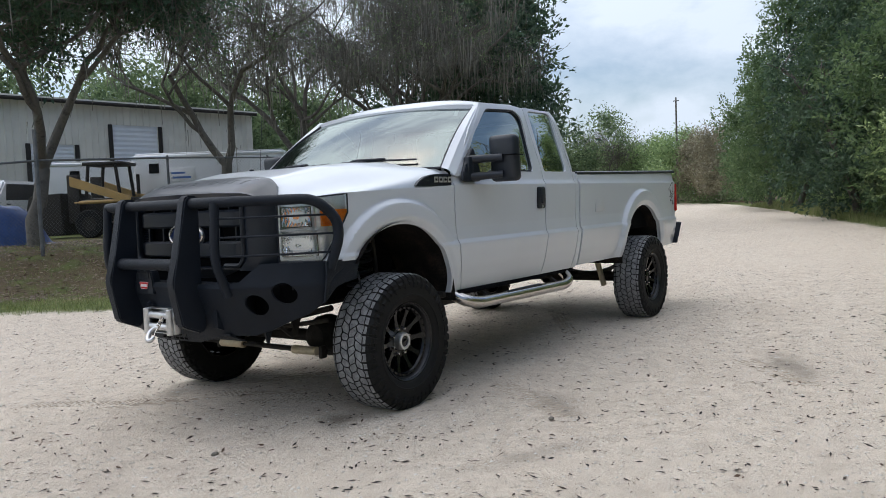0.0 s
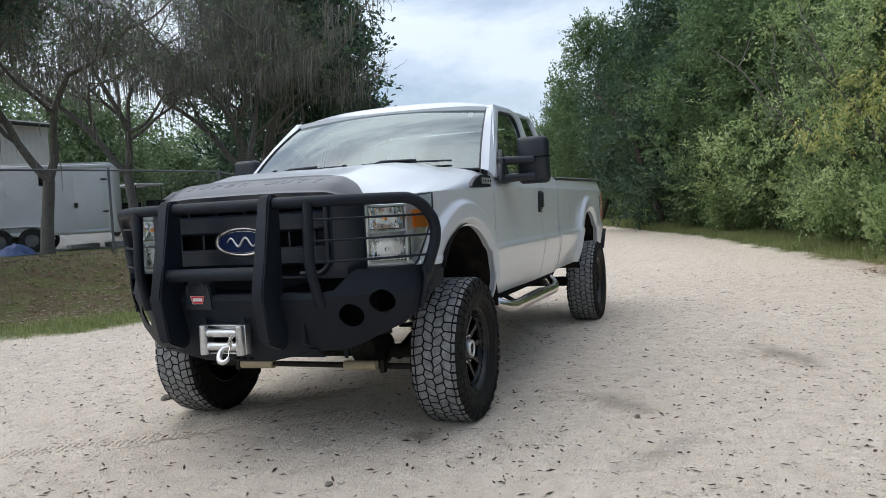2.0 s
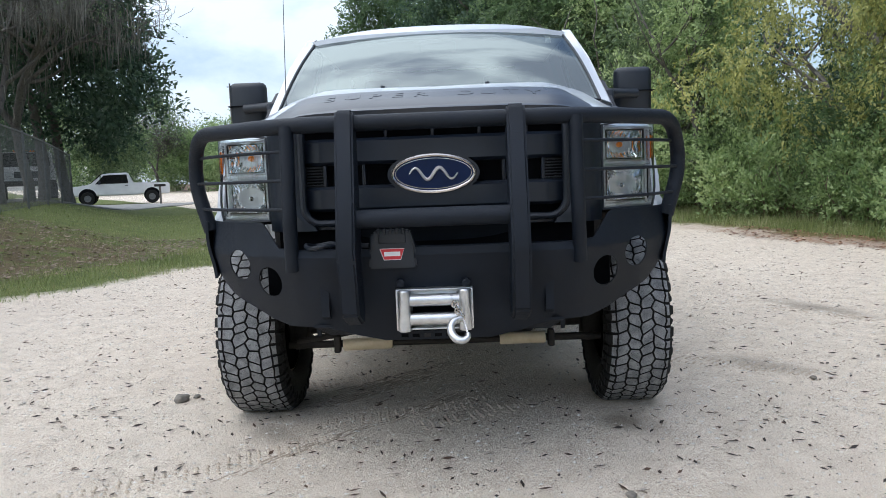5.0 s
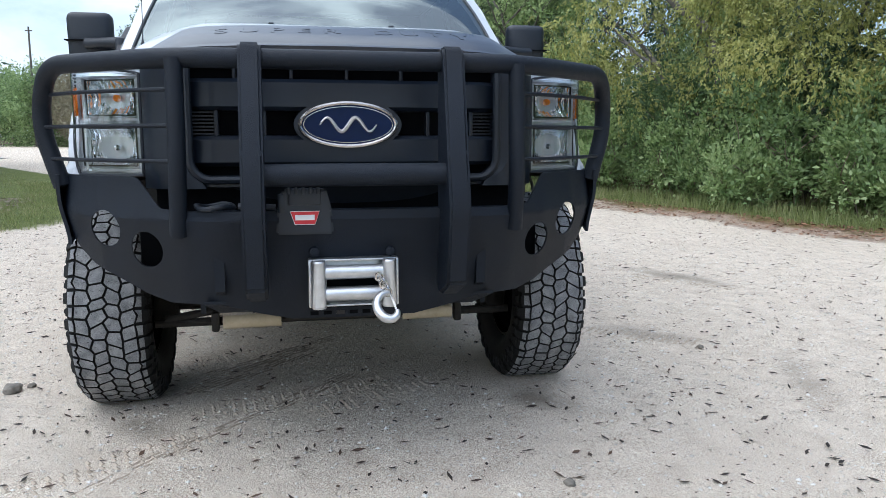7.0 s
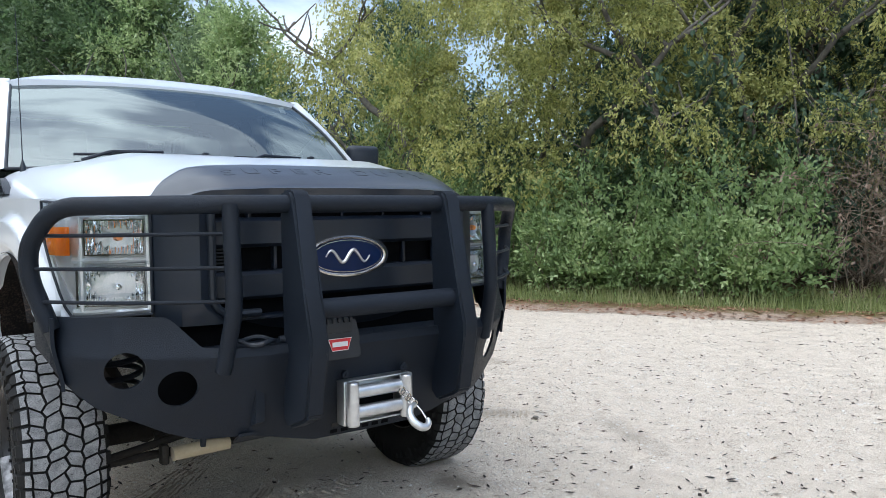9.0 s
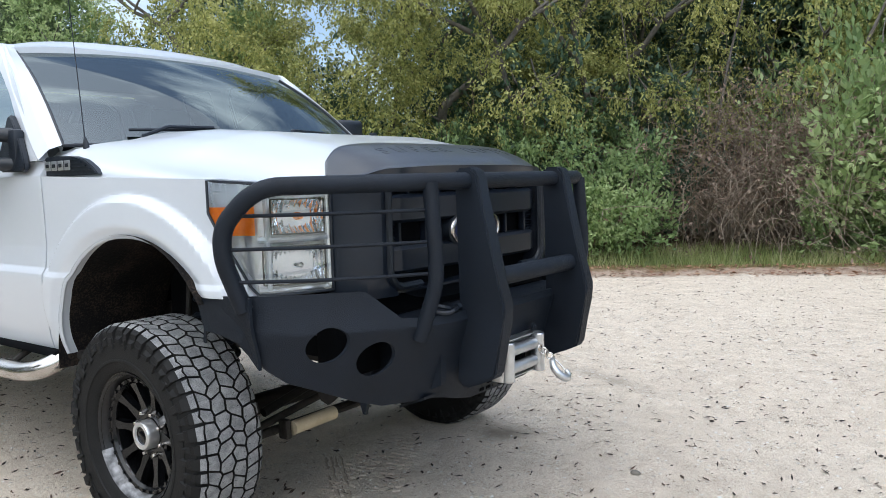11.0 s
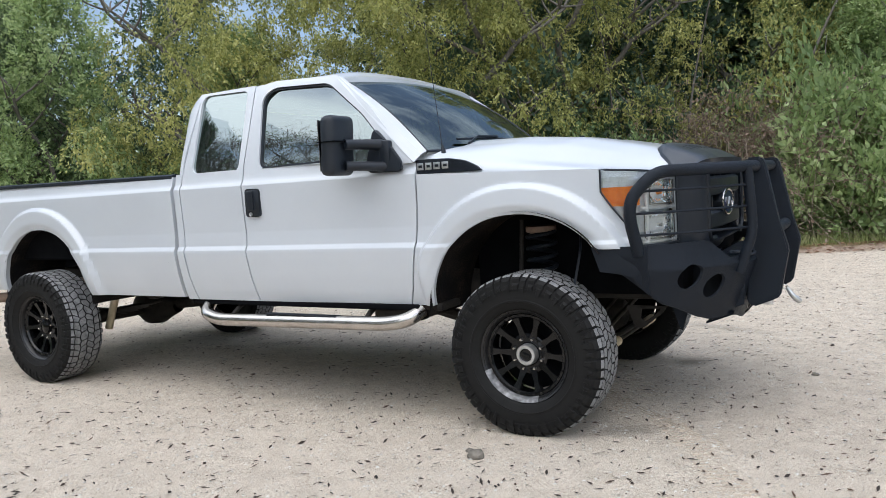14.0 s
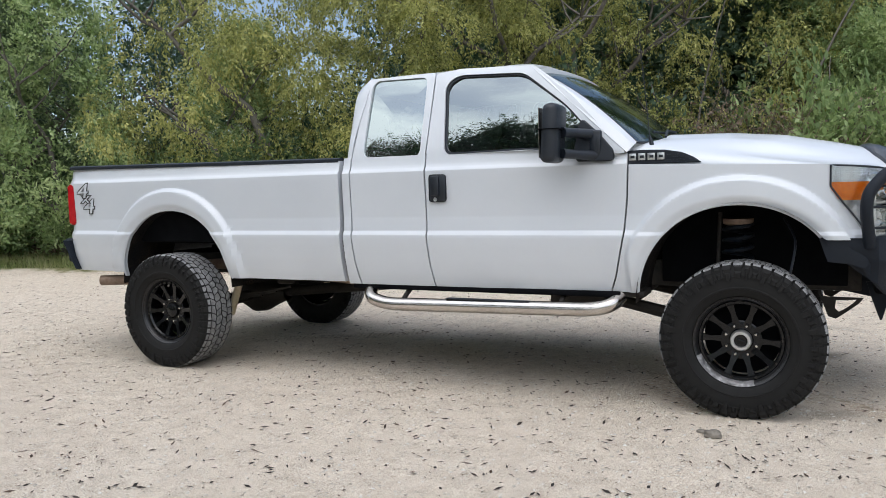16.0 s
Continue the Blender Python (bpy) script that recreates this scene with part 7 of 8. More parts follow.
# ---- grass, fallen leaves, stones ----
def strip_points(rng, line, n, g0, g1, x0, x1, sign):
    """Random places between two distances from an edge line."""
    out = np.zeros((0, 2))
    ys = [q[1] for q in line if x0 - 6 < q[0] < x1 + 6]
    while len(out) < n:
        p = np.stack([rng.uniform(x0, x1, n * 3), rng.uniform(min(ys) - g1 - 1, max(ys) + g1 + 1, n * 3)], 1)
        g = signed_gap(p[:, 0], p[:, 1], line) * sign
        out = np.concatenate([out, p[(g > g0 + rng.normal(size=len(p)) * 0.1) & (g < g1)]])
    return out[:n]


def blades(rng, xy, height, width):
    n = len(xy)
    z = ground_z(xy[:, 0], xy[:, 1])
    p = np.stack([xy[:, 0], xy[:, 1], z - 0.01], 1)
    a = rng.uniform(0, 6.28, n)
    s = np.stack([np.cos(a), np.sin(a), 0 * a], 1) * (width * rng.uniform(0.6, 1.3, n))[:, None]
    lean = np.stack([rng.normal(size=n), rng.normal(size=n), np.zeros(n)], 1) * 0.35
    h = (height * rng.uniform(0.45, 1.35, n))[:, None]
    up = np.array([0, 0, 1.0])
    return np.stack([p - s, p + s, p + (lean * 0.8 + up) * h + s * 0.15, p + (lean * 0.8 + up) * h - s * 0.15], 1)


rng = np.random.default_rng(71)
tagged(new("verge_grass", quads_mesh("verge_grass", blades(rng, strip_points(rng, RIGHT_EDGE, 26000, 0.45, 2.6, -26, 6, -1), 0.16, 0.006), M_GRASS)), "rough green grass along the wooded verge", "grass", "", "stuff")
tagged(new("bank_grass", quads_mesh("bank_grass", blades(rng, strip_points(rng, LEFT_EDGE, 15000, 0.05, 1.5, -16, 4, 1), 0.07, 0.006), M_GRASS)), "short green grass at the road edge", "grass", "", "stuff")
tagged(new("bank_grass", quads_mesh("bank_grass", blades(rng, strip_points(rng, LEFT_EDGE, 15000, 1.2, 8.0, -22, 4, 1), 0.065, 0.006), M_GRASS)), "thin grass on the leaf-strewn bank", "grass", "", "stuff")


tagged(new("verge_grass", quads_mesh("verge_grass", blades(rng, strip_points(rng, RIGHT_EDGE, 14000, 0.3, 3.2, -62, -26, -1), 0.26, 0.014), M_GRASS)), "rough green grass along the far verge", "grass", "", "stuff")


def flat_leaves(rng, xy, length, width, lift=0.006):
    n = len(xy)
    z = ground_z(xy[:, 0], xy[:, 1]) + lift
    p = np.stack([xy[:, 0], xy[:, 1], z], 1)
    a = rng.uniform(0, 6.28, n)
    d = np.stack([np.cos(a), np.sin(a), rng.normal(size=n) * 0.10], 1) * (length * rng.uniform(0.5, 1.3, n))[:, None]
    s = np.stack([-np.sin(a), np.cos(a), rng.normal(size=n) * 0.25], 1) * (width * rng.uniform(0.6, 1.2, n))[:, None]
    return np.stack([p - d * 0.5, p + s * 0.5 + d * 0.06, p + d * 0.5, p - s * 0.5 - d * 0.04], 1)


def road_points(rng, n, x0, x1, y0, y1):
    p = np.stack([rng.uniform(x0, x1, n * 2), rng.uniform(y0, y1, n * 2)], 1)
    ok = (signed_gap(p[:, 0], p[:, 1], LEFT_EDGE) < 0.1) & (signed_gap(p[:, 0], p[:, 1], RIGHT_EDGE) > -0.1)
    return p[ok][:n]


xy = np.concatenate([road_points(rng, 10800, -9, 5, -6.5, 8.5), road_points(rng, 2000, -25, -8, -6, 5)])
tagged(new("fallen_leaves", quads_mesh("fallen_leaves", flat_leaves(rng, xy, 0.048, 0.014), M_LITTER)), "small dark fallen leaves scattered on the gravel", "fallen leaves", "", "stuff")
xy = road_points(rng, 14850, -7, 4.8, -6, 6.5)
tagged(new("leaf_bits", quads_mesh("leaf_bits", flat_leaves(rng, xy, 0.015, 0.007, 0.002), M_LITTER)), "tiny dark leaf crumbs on the gravel", "fallen leaves", "", "stuff")
tagged(new("leaf_drift", quads_mesh("leaf_drift", flat_leaves(rng, strip_points(rng, RIGHT_EDGE, 2600, -0.15, 0.6, -9, 6, -1), 0.07, 0.04, 0.02), M_LITTER_RED)), "drift of red-brown fallen leaves along the verge", "fallen leaves", "", "stuff")
tagged(new("leaf_drift", quads_mesh("leaf_drift", flat_leaves(rng, strip_points(rng, LEFT_EDGE, 15000, 1.3, 9.0, -11, 4, 1), 0.085, 0.045, 0.03), M_LEAF_BROWN)), "brown fallen leaves over the grassy bank", "fallen leaves", "", "stuff")

M_STONE = material("pale_shell_stones", [(0.30, 0.27, 0.22), (0.52, 0.49, 0.44), (0.70, 0.68, 0.64)], rough=0.9, scale=30, random_by="island")


def pebbles(rng, xy, r0, r1):
    base = np.array([(1, 0, 0), (0, 1, 0), (-1, 0, 0), (0, -1, 0), (0.2, 0.1, 1), (0, 0, -0.6)])
    n = len(xy)
    r = (r0 + (r1 - r0) * rng.random(n) ** 2.5)[:, None, None]
    v = base[None] * r * rng.uniform(0.6, 1.3, (n, 6, 3)) * np.array([1, 1, 0.55])
    v[..., 0] += xy[:, None, 0]
    v[..., 1] += xy[:, None, 1]
    v[..., 2] += ground_z(xy[:, 0], xy[:, 1])[:, None] + 0.001
    tri = np.array([(0, 1, 4), (1, 2, 4), (2, 3, 4), (3, 0, 4)])
    faces = (np.arange(n)[:, None, None] * 6 + tri[None]).reshape(-1, 3)
    me = bpy.data.meshes.new("gravel")
    me.from_pydata(v.reshape(-1, 3).tolist(), [], faces.tolist())
    me.materials.append(M_STONE)
    return me


xy = np.concatenate([road_points(rng, 26000, -3.5, 4.6, -5, 4.5), road_points(rng, 12000, -8, 5, -6, 8)])
tagged(new("gravel", pebbles(rng, xy, 0.003, 0.011)), "small pale loose stones on the road", "gravel", "", "stuff")


M_ACORN = material("dark_acorns", [(0.02, 0.016, 0.013), (0.06, 0.045, 0.035)], rough=0.8, scale=30, random_by="island")
acorns = pebbles(rng, road_points(rng, 700, -6, 4.6, -5.5, 5.5), 0.006, 0.010)
acorns.materials.clear()
acorns.materials.append(M_ACORN)
tagged(new("acorns", acorns), "small dark acorns lying on the gravel", "acorns", "", "stuff")


def lump(name, at, r, seed, label):
    bm = bmesh.new()
    bmesh.ops.create_icosphere(bm, subdivisions=3, radius=r)
    for v in bm.verts:
        k = 1 + 0.28 * noise.noise(v.co * (1.6 / r) + Vector((seed, 0, 0)))
        v.co = Vector((v.co.x * k * 1.25, v.co.y * k, v.co.z * k * 0.62))
    ob = part(name, bm, material("grey_stone", [(0.11, 0.10, 0.085), (0.24, 0.215, 0.18)], rough=0.9, scale=22, bump=0.5, bump_scale=80))
    ob.location = (*at, r * 0.42)
    return tagged(ob, label, "stone", "stones on the gravel")


lump("stone", (-0.10, -1.39), 0.038, 3, "fist-sized grey stone on the gravel")
lump("stone", (-0.16, -1.33), 0.018, 5, "small grey stone on the gravel")
lump("stone", (1.23, 0.65), 0.018, 9, "small grey stone on the gravel")
lump("stone", (-0.15, 1.90), 0.016, 12, "small grey stone on the gravel")

# tyre prints: short ridges of sand across each track
# toned darker than the road, so groove shade is partly in the colour
M_PRINT = material("pressed_sand", [(0.36, 0.295, 0.225), (0.50, 0.42, 0.33)], rough=0.95, scale=20, bump=0.4, bump_scale=120)


def tyre_print(a, b, wide, seed):
    rr = random.Random(seed)
    a, b = Vector((*a, 0)), Vector((*b, 0))
    d = (b - a).normalized()
    s = Vector((-d.y, d.x, 0))
    vs, fs = [], []
    n = int((b - a).length / 0.042)
    for k in range(n):
        for lane in (-1, -0.33, 0.33, 1):
            if rr.random() < 0.22:
                continue
            c = a + d * (0.042 * (k + 0.35 * lane)) + s * lane * wide * 0.36
            c.z = float(ground_z(c.x, c.y))
            u, w = d * 0.011 + s * 0.004 * lane, s * wide * 0.11 * rr.uniform(0.7, 1.1)
            base = len(vs)
            h = rr.uniform(0.003, 0.006)
            for q in (c - u - w, c + u - w, c + u + w, c - u + w):
                vs.append((q.x, q.y, c.z - 0.002))
            for q in (c - w * 0.8, c + w * 0.8):
                vs.append((q.x, q.y, c.z + h))
            fs += [(base, base + 3, base + 5, base + 4), (base + 1, base + 4, base + 5, base + 2), (base, base + 4, base + 1), (base + 3, base + 2, base + 5)]
    me = bpy.data.meshes.new("tyre_print")
    me.from_pydata(vs, [], fs)
    me.materials.append(M_PRINT)
    return tagged(new("tyre_print", me), "faint tyre print pressed into the sand", "tyre print", "tyre prints", "stuff")


for k, (a, b, wd) in enumerate((((1.15, -1.45), (0.55, -0.45), 0.16), ((0.36, -0.55), (0.05, 0.25), 0.16), ((-0.20, -0.95), (-0.62, -0.2), 0.20), ((-0.75, 1.2), (-0.25, 2.0), 0.18), ((-2.2, 2.45), (-1.5, 3.05), 0.18), ((-4.0, -0.05), (-2.7, 0.8), 0.16), ((0.42, -0.1), (0.10, 0.45), 0.14))):
    tyre_print(a, b, wd, k)

# darker sand tone puts the shade of the grooves into the ridges' colour
M_RUT = material("raked_sand_groove_shade", [(0.30, 0.245, 0.185), (0.52, 0.435, 0.34)], rough=0.95, scale=26, bump=0.5, bump_scale=140)


def rut(a, b, lanes, gap, seed):
    """Long low ridges left side by side by a turning tyre, broken and uneven."""
    rr = random.Random(seed)
    a, b = Vector((*a, 0)), Vector((*b, 0))
    d = (b - a).normalized()
    s = Vector((-d.y, d.x, 0))
    vs, fs = [], []
    n = int((b - a).length / 0.028)
    for lane in range(lanes):
        off = (lane - (lanes - 1) / 2) * gap
        last = None
        for k in range(n + 1):
            fade = math.sin(math.pi * min(1.0, max(0.0, (k + 0.5) / (n + 1)))) ** 0.5
            if rr.random() < 0.10 + 0.25 * (1 - fade):
                last = None
                continue
            c = a + d * (0.028 * k) + s * (off + rr.uniform(-0.004, 0.004) + 0.02 * math.sin(k * 0.11 + seed))
            z = float(ground_z(c.x, c.y))
            w, h = rr.uniform(0.006, 0.011), rr.uniform(0.002, 0.0065) * fade
            base = len(vs)
            for q, dz in ((c - s * w * 1.4, -0.002), (c - s * w * 0.2, h), (c + s * w, -0.002)):
                vs.append((q.x, q.y, z + dz))
            if last is not None:
                fs += [(last, base, base + 1, last + 1), (last + 1, base + 1, base + 2, last + 2)]
            last = base
    me = bpy.data.meshes.new("wheel_rut")
    me.from_pydata(vs, [], fs)
    me.materials.append(M_RUT)
    return tagged(new("wheel_rut", me), "shallow ridged wheel rut scraped in the sand", "wheel rut", "tyre prints", "stuff")


for k, (a, b, lanes, gap) in enumerate((((1.02, -0.86), (0.34, -0.34), 3, 0.022), ((0.36, -0.28), (-0.10, 0.06), 4, 0.024), ((0.10, -0.72), (-0.62, -0.06), 6, 0.026), ((-0.18, -0.62), (-0.80, 0.10), 4, 0.03))):
    rut(a, b, lanes, gap, k + 1)

# ---- chain-link fence ----
M_GALV = material("galvanised_steel", [(0.11, 0.115, 0.12), (0.20, 0.205, 0.21)], rough=0.55, metal=0.5, scale=8)
fence = thing("chain_link_fence", "galvanised chain-link fence along the yard", "fence")
FENCE = [(3.2, -11.0), (-0.4, -11.05), (-3.95, -11.1), (-6.95, -11.2), (-9.2, -10.4), (-11.4, -9.1), (-14.8, -10.4), (-18.3, -11.8), (-21.8, -13.2), (-25.3, -14.6)]
for k, (x, y) in enumerate(FENCE):
    z = float(ground_z(x, y))
    tall = 2.45 if k == 2 else 1.9
    part("post", tube([(x, y, z - 0.1), (x, y, z + tall)], 0.038 if k in (2, 5) else 0.028, 10), M_GALV, fence)
for a, b in zip(FENCE, FENCE[1:]):
    za, zb = float(ground_z(*a)), float(ground_z(*b))
    A, B = Vector((*a, za)), Vector((*b, zb))
    part("top_rail", tube([A + Vector((0, 0, 1.85)), B + Vector((0, 0, 1.85))], 0.021, 8), M_GALV, fence)
    # diamond mesh of fine wire
    L = (B - A).length
    n = int(L / 0.075)
    d = (B - A) / n
    rows = 24
    fine = []
    for sgn in (1, -1):
        for k in range(-rows, n + 1):
            i0 = k
            lo_t, hi_t = max(0, -i0), min(rows, n - i0)
            if hi_t - lo_t < 1:
                continue
            if sgn > 0:
                fine.append((A + d * (i0 + lo_t) + Vector((0, 0, 0.04 + 0.075 * lo_t)), A + d * (i0 + hi_t) + Vector((0, 0, 0.04 + 0.075 * hi_t))))
            else:
                fine.append((A + d * (i0 + lo_t) + Vector((0, 0, 0.04 + 0.075 * (rows - lo_t))), A + d * (i0 + hi_t) + Vector((0, 0, 0.04 + 0.075 * (rows - hi_t)))))
    bm = bmesh.new()
    for p, q in fine:
        add_tube(bm, [p, q], 0.0018, 3, False)
    part("wire_mesh", bm, M_GALV, fence, smooth=False)

# ---- the yard ----
M_ASPHALT = material("grey_asphalt", [(0.17, 0.168, 0.162), (0.27, 0.265, 0.25)], rough=0.95, scale=3, bump=0.3, bump_scale=90)
M_SIDING = material("beige_metal_siding", [(0.56, 0.54, 0.48), (0.64, 0.62, 0.56)], rough=0.5, scale=1.5)
M_SHUTTER = material("white_shutter", [(0.58, 0.62, 0.66), (0.68, 0.71, 0.74)], rough=0.45, scale=2)
M_WHITE = material("white_vehicle_paint", [(0.60, 0.61, 0.62), (0.72, 0.73, 0.74)], rough=0.35, scale=2, coat=0.4)
M_YELLOW = material("machine_yellow", [(0.40, 0.25, 0.08), (0.52, 0.34, 0.12)], rough=0.45, scale=5)
M_CART_RED = material("dark_red_paint", [(0.16, 0.02, 0.025), (0.26, 0.04, 0.04)], rough=0.35, scale=5)
M_CONCRETE = material("concrete", [(0.24, 0.23, 0.21), (0.38, 0.37, 0.34)], rough=0.95, scale=6, bump=0.3, bump_scale=60)
M_TARP = material("blue_tarp", [(0.012, 0.04, 0.14), (0.03, 0.08, 0.24)], rough=0.5, scale=7, bump=0.5, bump_scale=14)
M_SIGN = material("blue_print", [(0.05, 0.12, 0.35), (0.08, 0.18, 0.45)], rough=0.5, scale=9)
YARD = 0.70
def yard_point(u, v):
    x, y = lerp(-40, -11.5, u), lerp(-33, -14.6 + 0.6 * (1 - u), v)
    return Vector((x, y, float(ground_z(x, y)) + 0.035))


tagged(part("yard_paving", sheet(yard_point, 48, 20, (0, 0, -0.2)), M_ASPHALT), "grey asphalt yard behind the fence", "paving", "", "structure")

building = thing("metal_building", "long beige metal building with white roll-up doors", "building")
B0 = Vector((-4.0, -31.0, 0.6))
BDIR = Vector((-1, 0.10, 0)).normalized()
BN = Vector((0.10, 1, 0)).normalized()
LEN, TALL = 21.0, 5.9
doors = [(10.4, 1.9, 4.0), (14.3, 2.3, 5.0)]
turn_b = Matrix(((BDIR.x, BN.x, 0), (BDIR.y, BN.y, 0), (0, 0, 1))).to_4x4()


def wall_piece(s0, s1, z0, z1):
    """Ribbed siding between two stations along the wall."""
    bm = bmesh.new()
    n = max(1, int((s1 - s0) / 0.3))
    prof = []
    for k in range(n):
        a = lerp(s0, s1, k / n)
        w = (s1 - s0) / n
        prof += [(a, 0.0), (a + w * 0.72, 0.0), (a + w * 0.80, 0.04), (a + w * 0.94, 0.04)]
    prof.append((s1, 0.0))
    lo = [bm.verts.new(B0 + BDIR * s + BN * d + Vector((0, 0, z0))) for s, d in prof]
    hi = [bm.verts.new(B0 + BDIR * s + BN * d + Vector((0, 0, z1))) for s, d in prof]
    for k in range(len(prof) - 1):
        bm.faces.new((lo[k], lo[k + 1], hi[k + 1], hi[k]))
    rim_back(bm, -BN * 0.15)
    part("wall", bm, M_SIDING, building, smooth=False)


s = 0.0
for c, w, h in doors:
    wall_piece(s, c - w / 2, 0, TALL)
    wall_piece(c - w / 2, c + w / 2, h, TALL)
    s = c + w / 2
    part("roll_up_door", sheet(lambda u, v: B0 + BDIR * (c - w / 2 + w * u) - BN * (0.05 + 0.025 * (round(v * 44) % 2)) + Vector((0, 0, h * v)), 1, 44), M_SHUTTER, building, "white roll-up door", smooth=False)
    for e in (-1, 1):
        part("door_jamb", box(B0 + BDIR * (c + e * (w / 2 + 0.10)) + BN * 0.05 + Vector((0, 0, h / 2)), (0.18, 0.10, h), 0.01, turn_b, 1), M_STEEL, building)
wall_piece(s, LEN, 0, TALL)
bm = bmesh.new()
add_prism(bm, [B0 + Vector((0.4, 0.5, TALL)), B0 + BDIR * LEN + Vector((0, 0.5, TALL)), B0 + BDIR * LEN - BN * 7 + Vector((0, 0, TALL + 1.1)), B0 - BN * 7 + Vector((0.4, 0, TALL + 1.1))], (0, 0, 0.12))
part("roof", bm, M_SIDING, building, smooth=False)
part("gutter", tube([B0 + BN * 0.45 + Vector((0.4, 0, TALL - 0.02)), B0 + BDIR * LEN + BN * 0.45 + Vector((0, 0, TALL - 0.02))], 0.09, 8), M_STEEL, building)
bm = bmesh.new()
add_prism(bm, [B0, B0 + Vector((0, 0, TALL)), B0 - BN * 7 + Vector((0, 0, TALL + 1.0)), B0 - BN * 14 + Vector((0, 0, TALL)), B0 - BN * 14], BDIR * 0.15)
part("end_wall", bm, M_SIDING, building, smooth=False)


def simple_wheel(parent, at, r, w, axis, rim_mat=None):
    """A far-off wheel: tyre with its rim."""
    t = part("wheel", revolve([(r * 0.5, -w / 2), (r * 0.92, -w / 2), (r, -w * 0.35), (r, w * 0.35), (r * 0.92, w / 2), (r * 0.5, w / 2)], 24, axis, (0, 0, 0)), M_RUBBER, parent)
    t.location = at
    for k in (1, -1):
        part("rim", revolve([(0.0, k * w * 0.42), (r * 0.3, k * w * 0.40), (r * 0.52, k * w * 0.44)], 20, axis, (0, 0, 0)), rim_mat or M_GALV, t)
    return t


def cargo_trailer(at, heading, length, label, sign=False):
    """Enclosed trailer; its long side looks along local -y."""
    ob = thing("cargo_trailer", label, "trailer", group="trailers in the yard")
    w, h, floor_z = 2.1, 1.95, 0.45
    bm = box((0, 0, floor_z + h / 2), (length, w, h), 0.10, segments=3)
    part("body", bm, M_WHITE, ob)
    part("roof_cap", box((0, 0, floor_z + h + 0.01), (length - 0.15, w - 0.15, 0.05), 0.02), M_SATIN, ob)
    bm = bmesh.new()
    for s in (-1, 1):
        add_box(bm, (0, s * (w / 2 + 0.005), floor_z + 0.06), (length, 0.02, 0.10), 0.004)
        add_box(bm, (0, s * (w / 2 + 0.005), floor_z + h - 0.08), (length, 0.02, 0.08), 0.004)
    part("trim", bm, M_SATIN, ob)
    for s in (-1, 1):
        door = part("side_door", box((length * 0.36, s * (w / 2 + 0.006), floor_z + 0.95), (0.78, 0.02, 1.62), 0.01), M_WHITE, ob)
        for z in (0.6, 1.5):
            part("hinge", box((length * 0.36 + 0.39, s * (w / 2 + 0.022), floor_z + z), (0.16, 0.02, 0.05), 0.004), M_STEEL, door)
        part("latch", box((length * 0.36 - 0.36, s * (w / 2 + 0.022), floor_z + 0.8), (0.10, 0.03, 0.14), 0.004), M_STEEL, door)
        fender_pts = [(x, s * (w / 2 + 0.10), 0.36 + 0.36 * math.sqrt(max(0, 1 - (abs(x + 0.25) / 0.95) ** 4))) for x in [-0.25 - 0.95 + 1.9 * k / 16 for k in range(17)]]
        bm = bmesh.new()
        for a, b in zip(fender_pts, fender_pts[1:]):
            va = [bm.verts.new(p) for p in (a, b, (b[0], b[1] - s * 0.24, b[2]), (a[0], a[1] - s * 0.24, a[2]))]
            bm.faces.new(va)
        part("mudguard", bm, M_WHITE, ob)
        for x in (-0.65, 0.15):
            simple_wheel(ob, (x, s * (w / 2 + 0.02), 0.34), 0.34, 0.2, "y")
        if sign:
            sg = part("sign", box((-length * 0.18, s * (w / 2 + 0.008), floor_z + 1.32), (0.80, 0.012, 0.42), 0.004), M_WHITE_INK, ob, "small white sign with blue print")
            part("print_bar", box((-length * 0.18 - 0.1, s * (w / 2 + 0.016), floor_z + 1.36), (0.42, 0.006, 0.06)), M_SIGN, sg)
            part("print_bar", box((-length * 0.18, s * (w / 2 + 0.016), floor_z + 1.22), (0.55, 0.006, 0.06)), M_SIGN, sg)
        for x in (-length * 0.36, length * 0.12):
            part("side_window", box((x, s * (w / 2 + 0.008), floor_z + 1.52), (0.30, 0.014, 0.30), 0.004), M_DARK, ob)
    part("tongue", tube([(-length / 2, 0, floor_z), (-length / 2 - 1.0, 0, floor_z - 0.02)], 0.05, 8), M_STEEL, ob)
    part("stand", tube([(-length / 2 - 0.8, 0, floor_z), (-length / 2 - 0.8, 0, 0.0)], 0.03, 8), M_STEEL, ob)
    ob.matrix_basis = pose(*at, 0, 0, heading)
    return ob


cargo_trailer((-12.3, -16.2, YARD + 0.02), 128, 4.6, "white enclosed cargo trailer with a small sign", True)
cargo_trailer((-12.6, -20.6, YARD + 0.02), 150, 6.2, "long white box trailer parked by the building")


def yard_z(x, y):
    return float(ground_z(x, y)) + 0.04


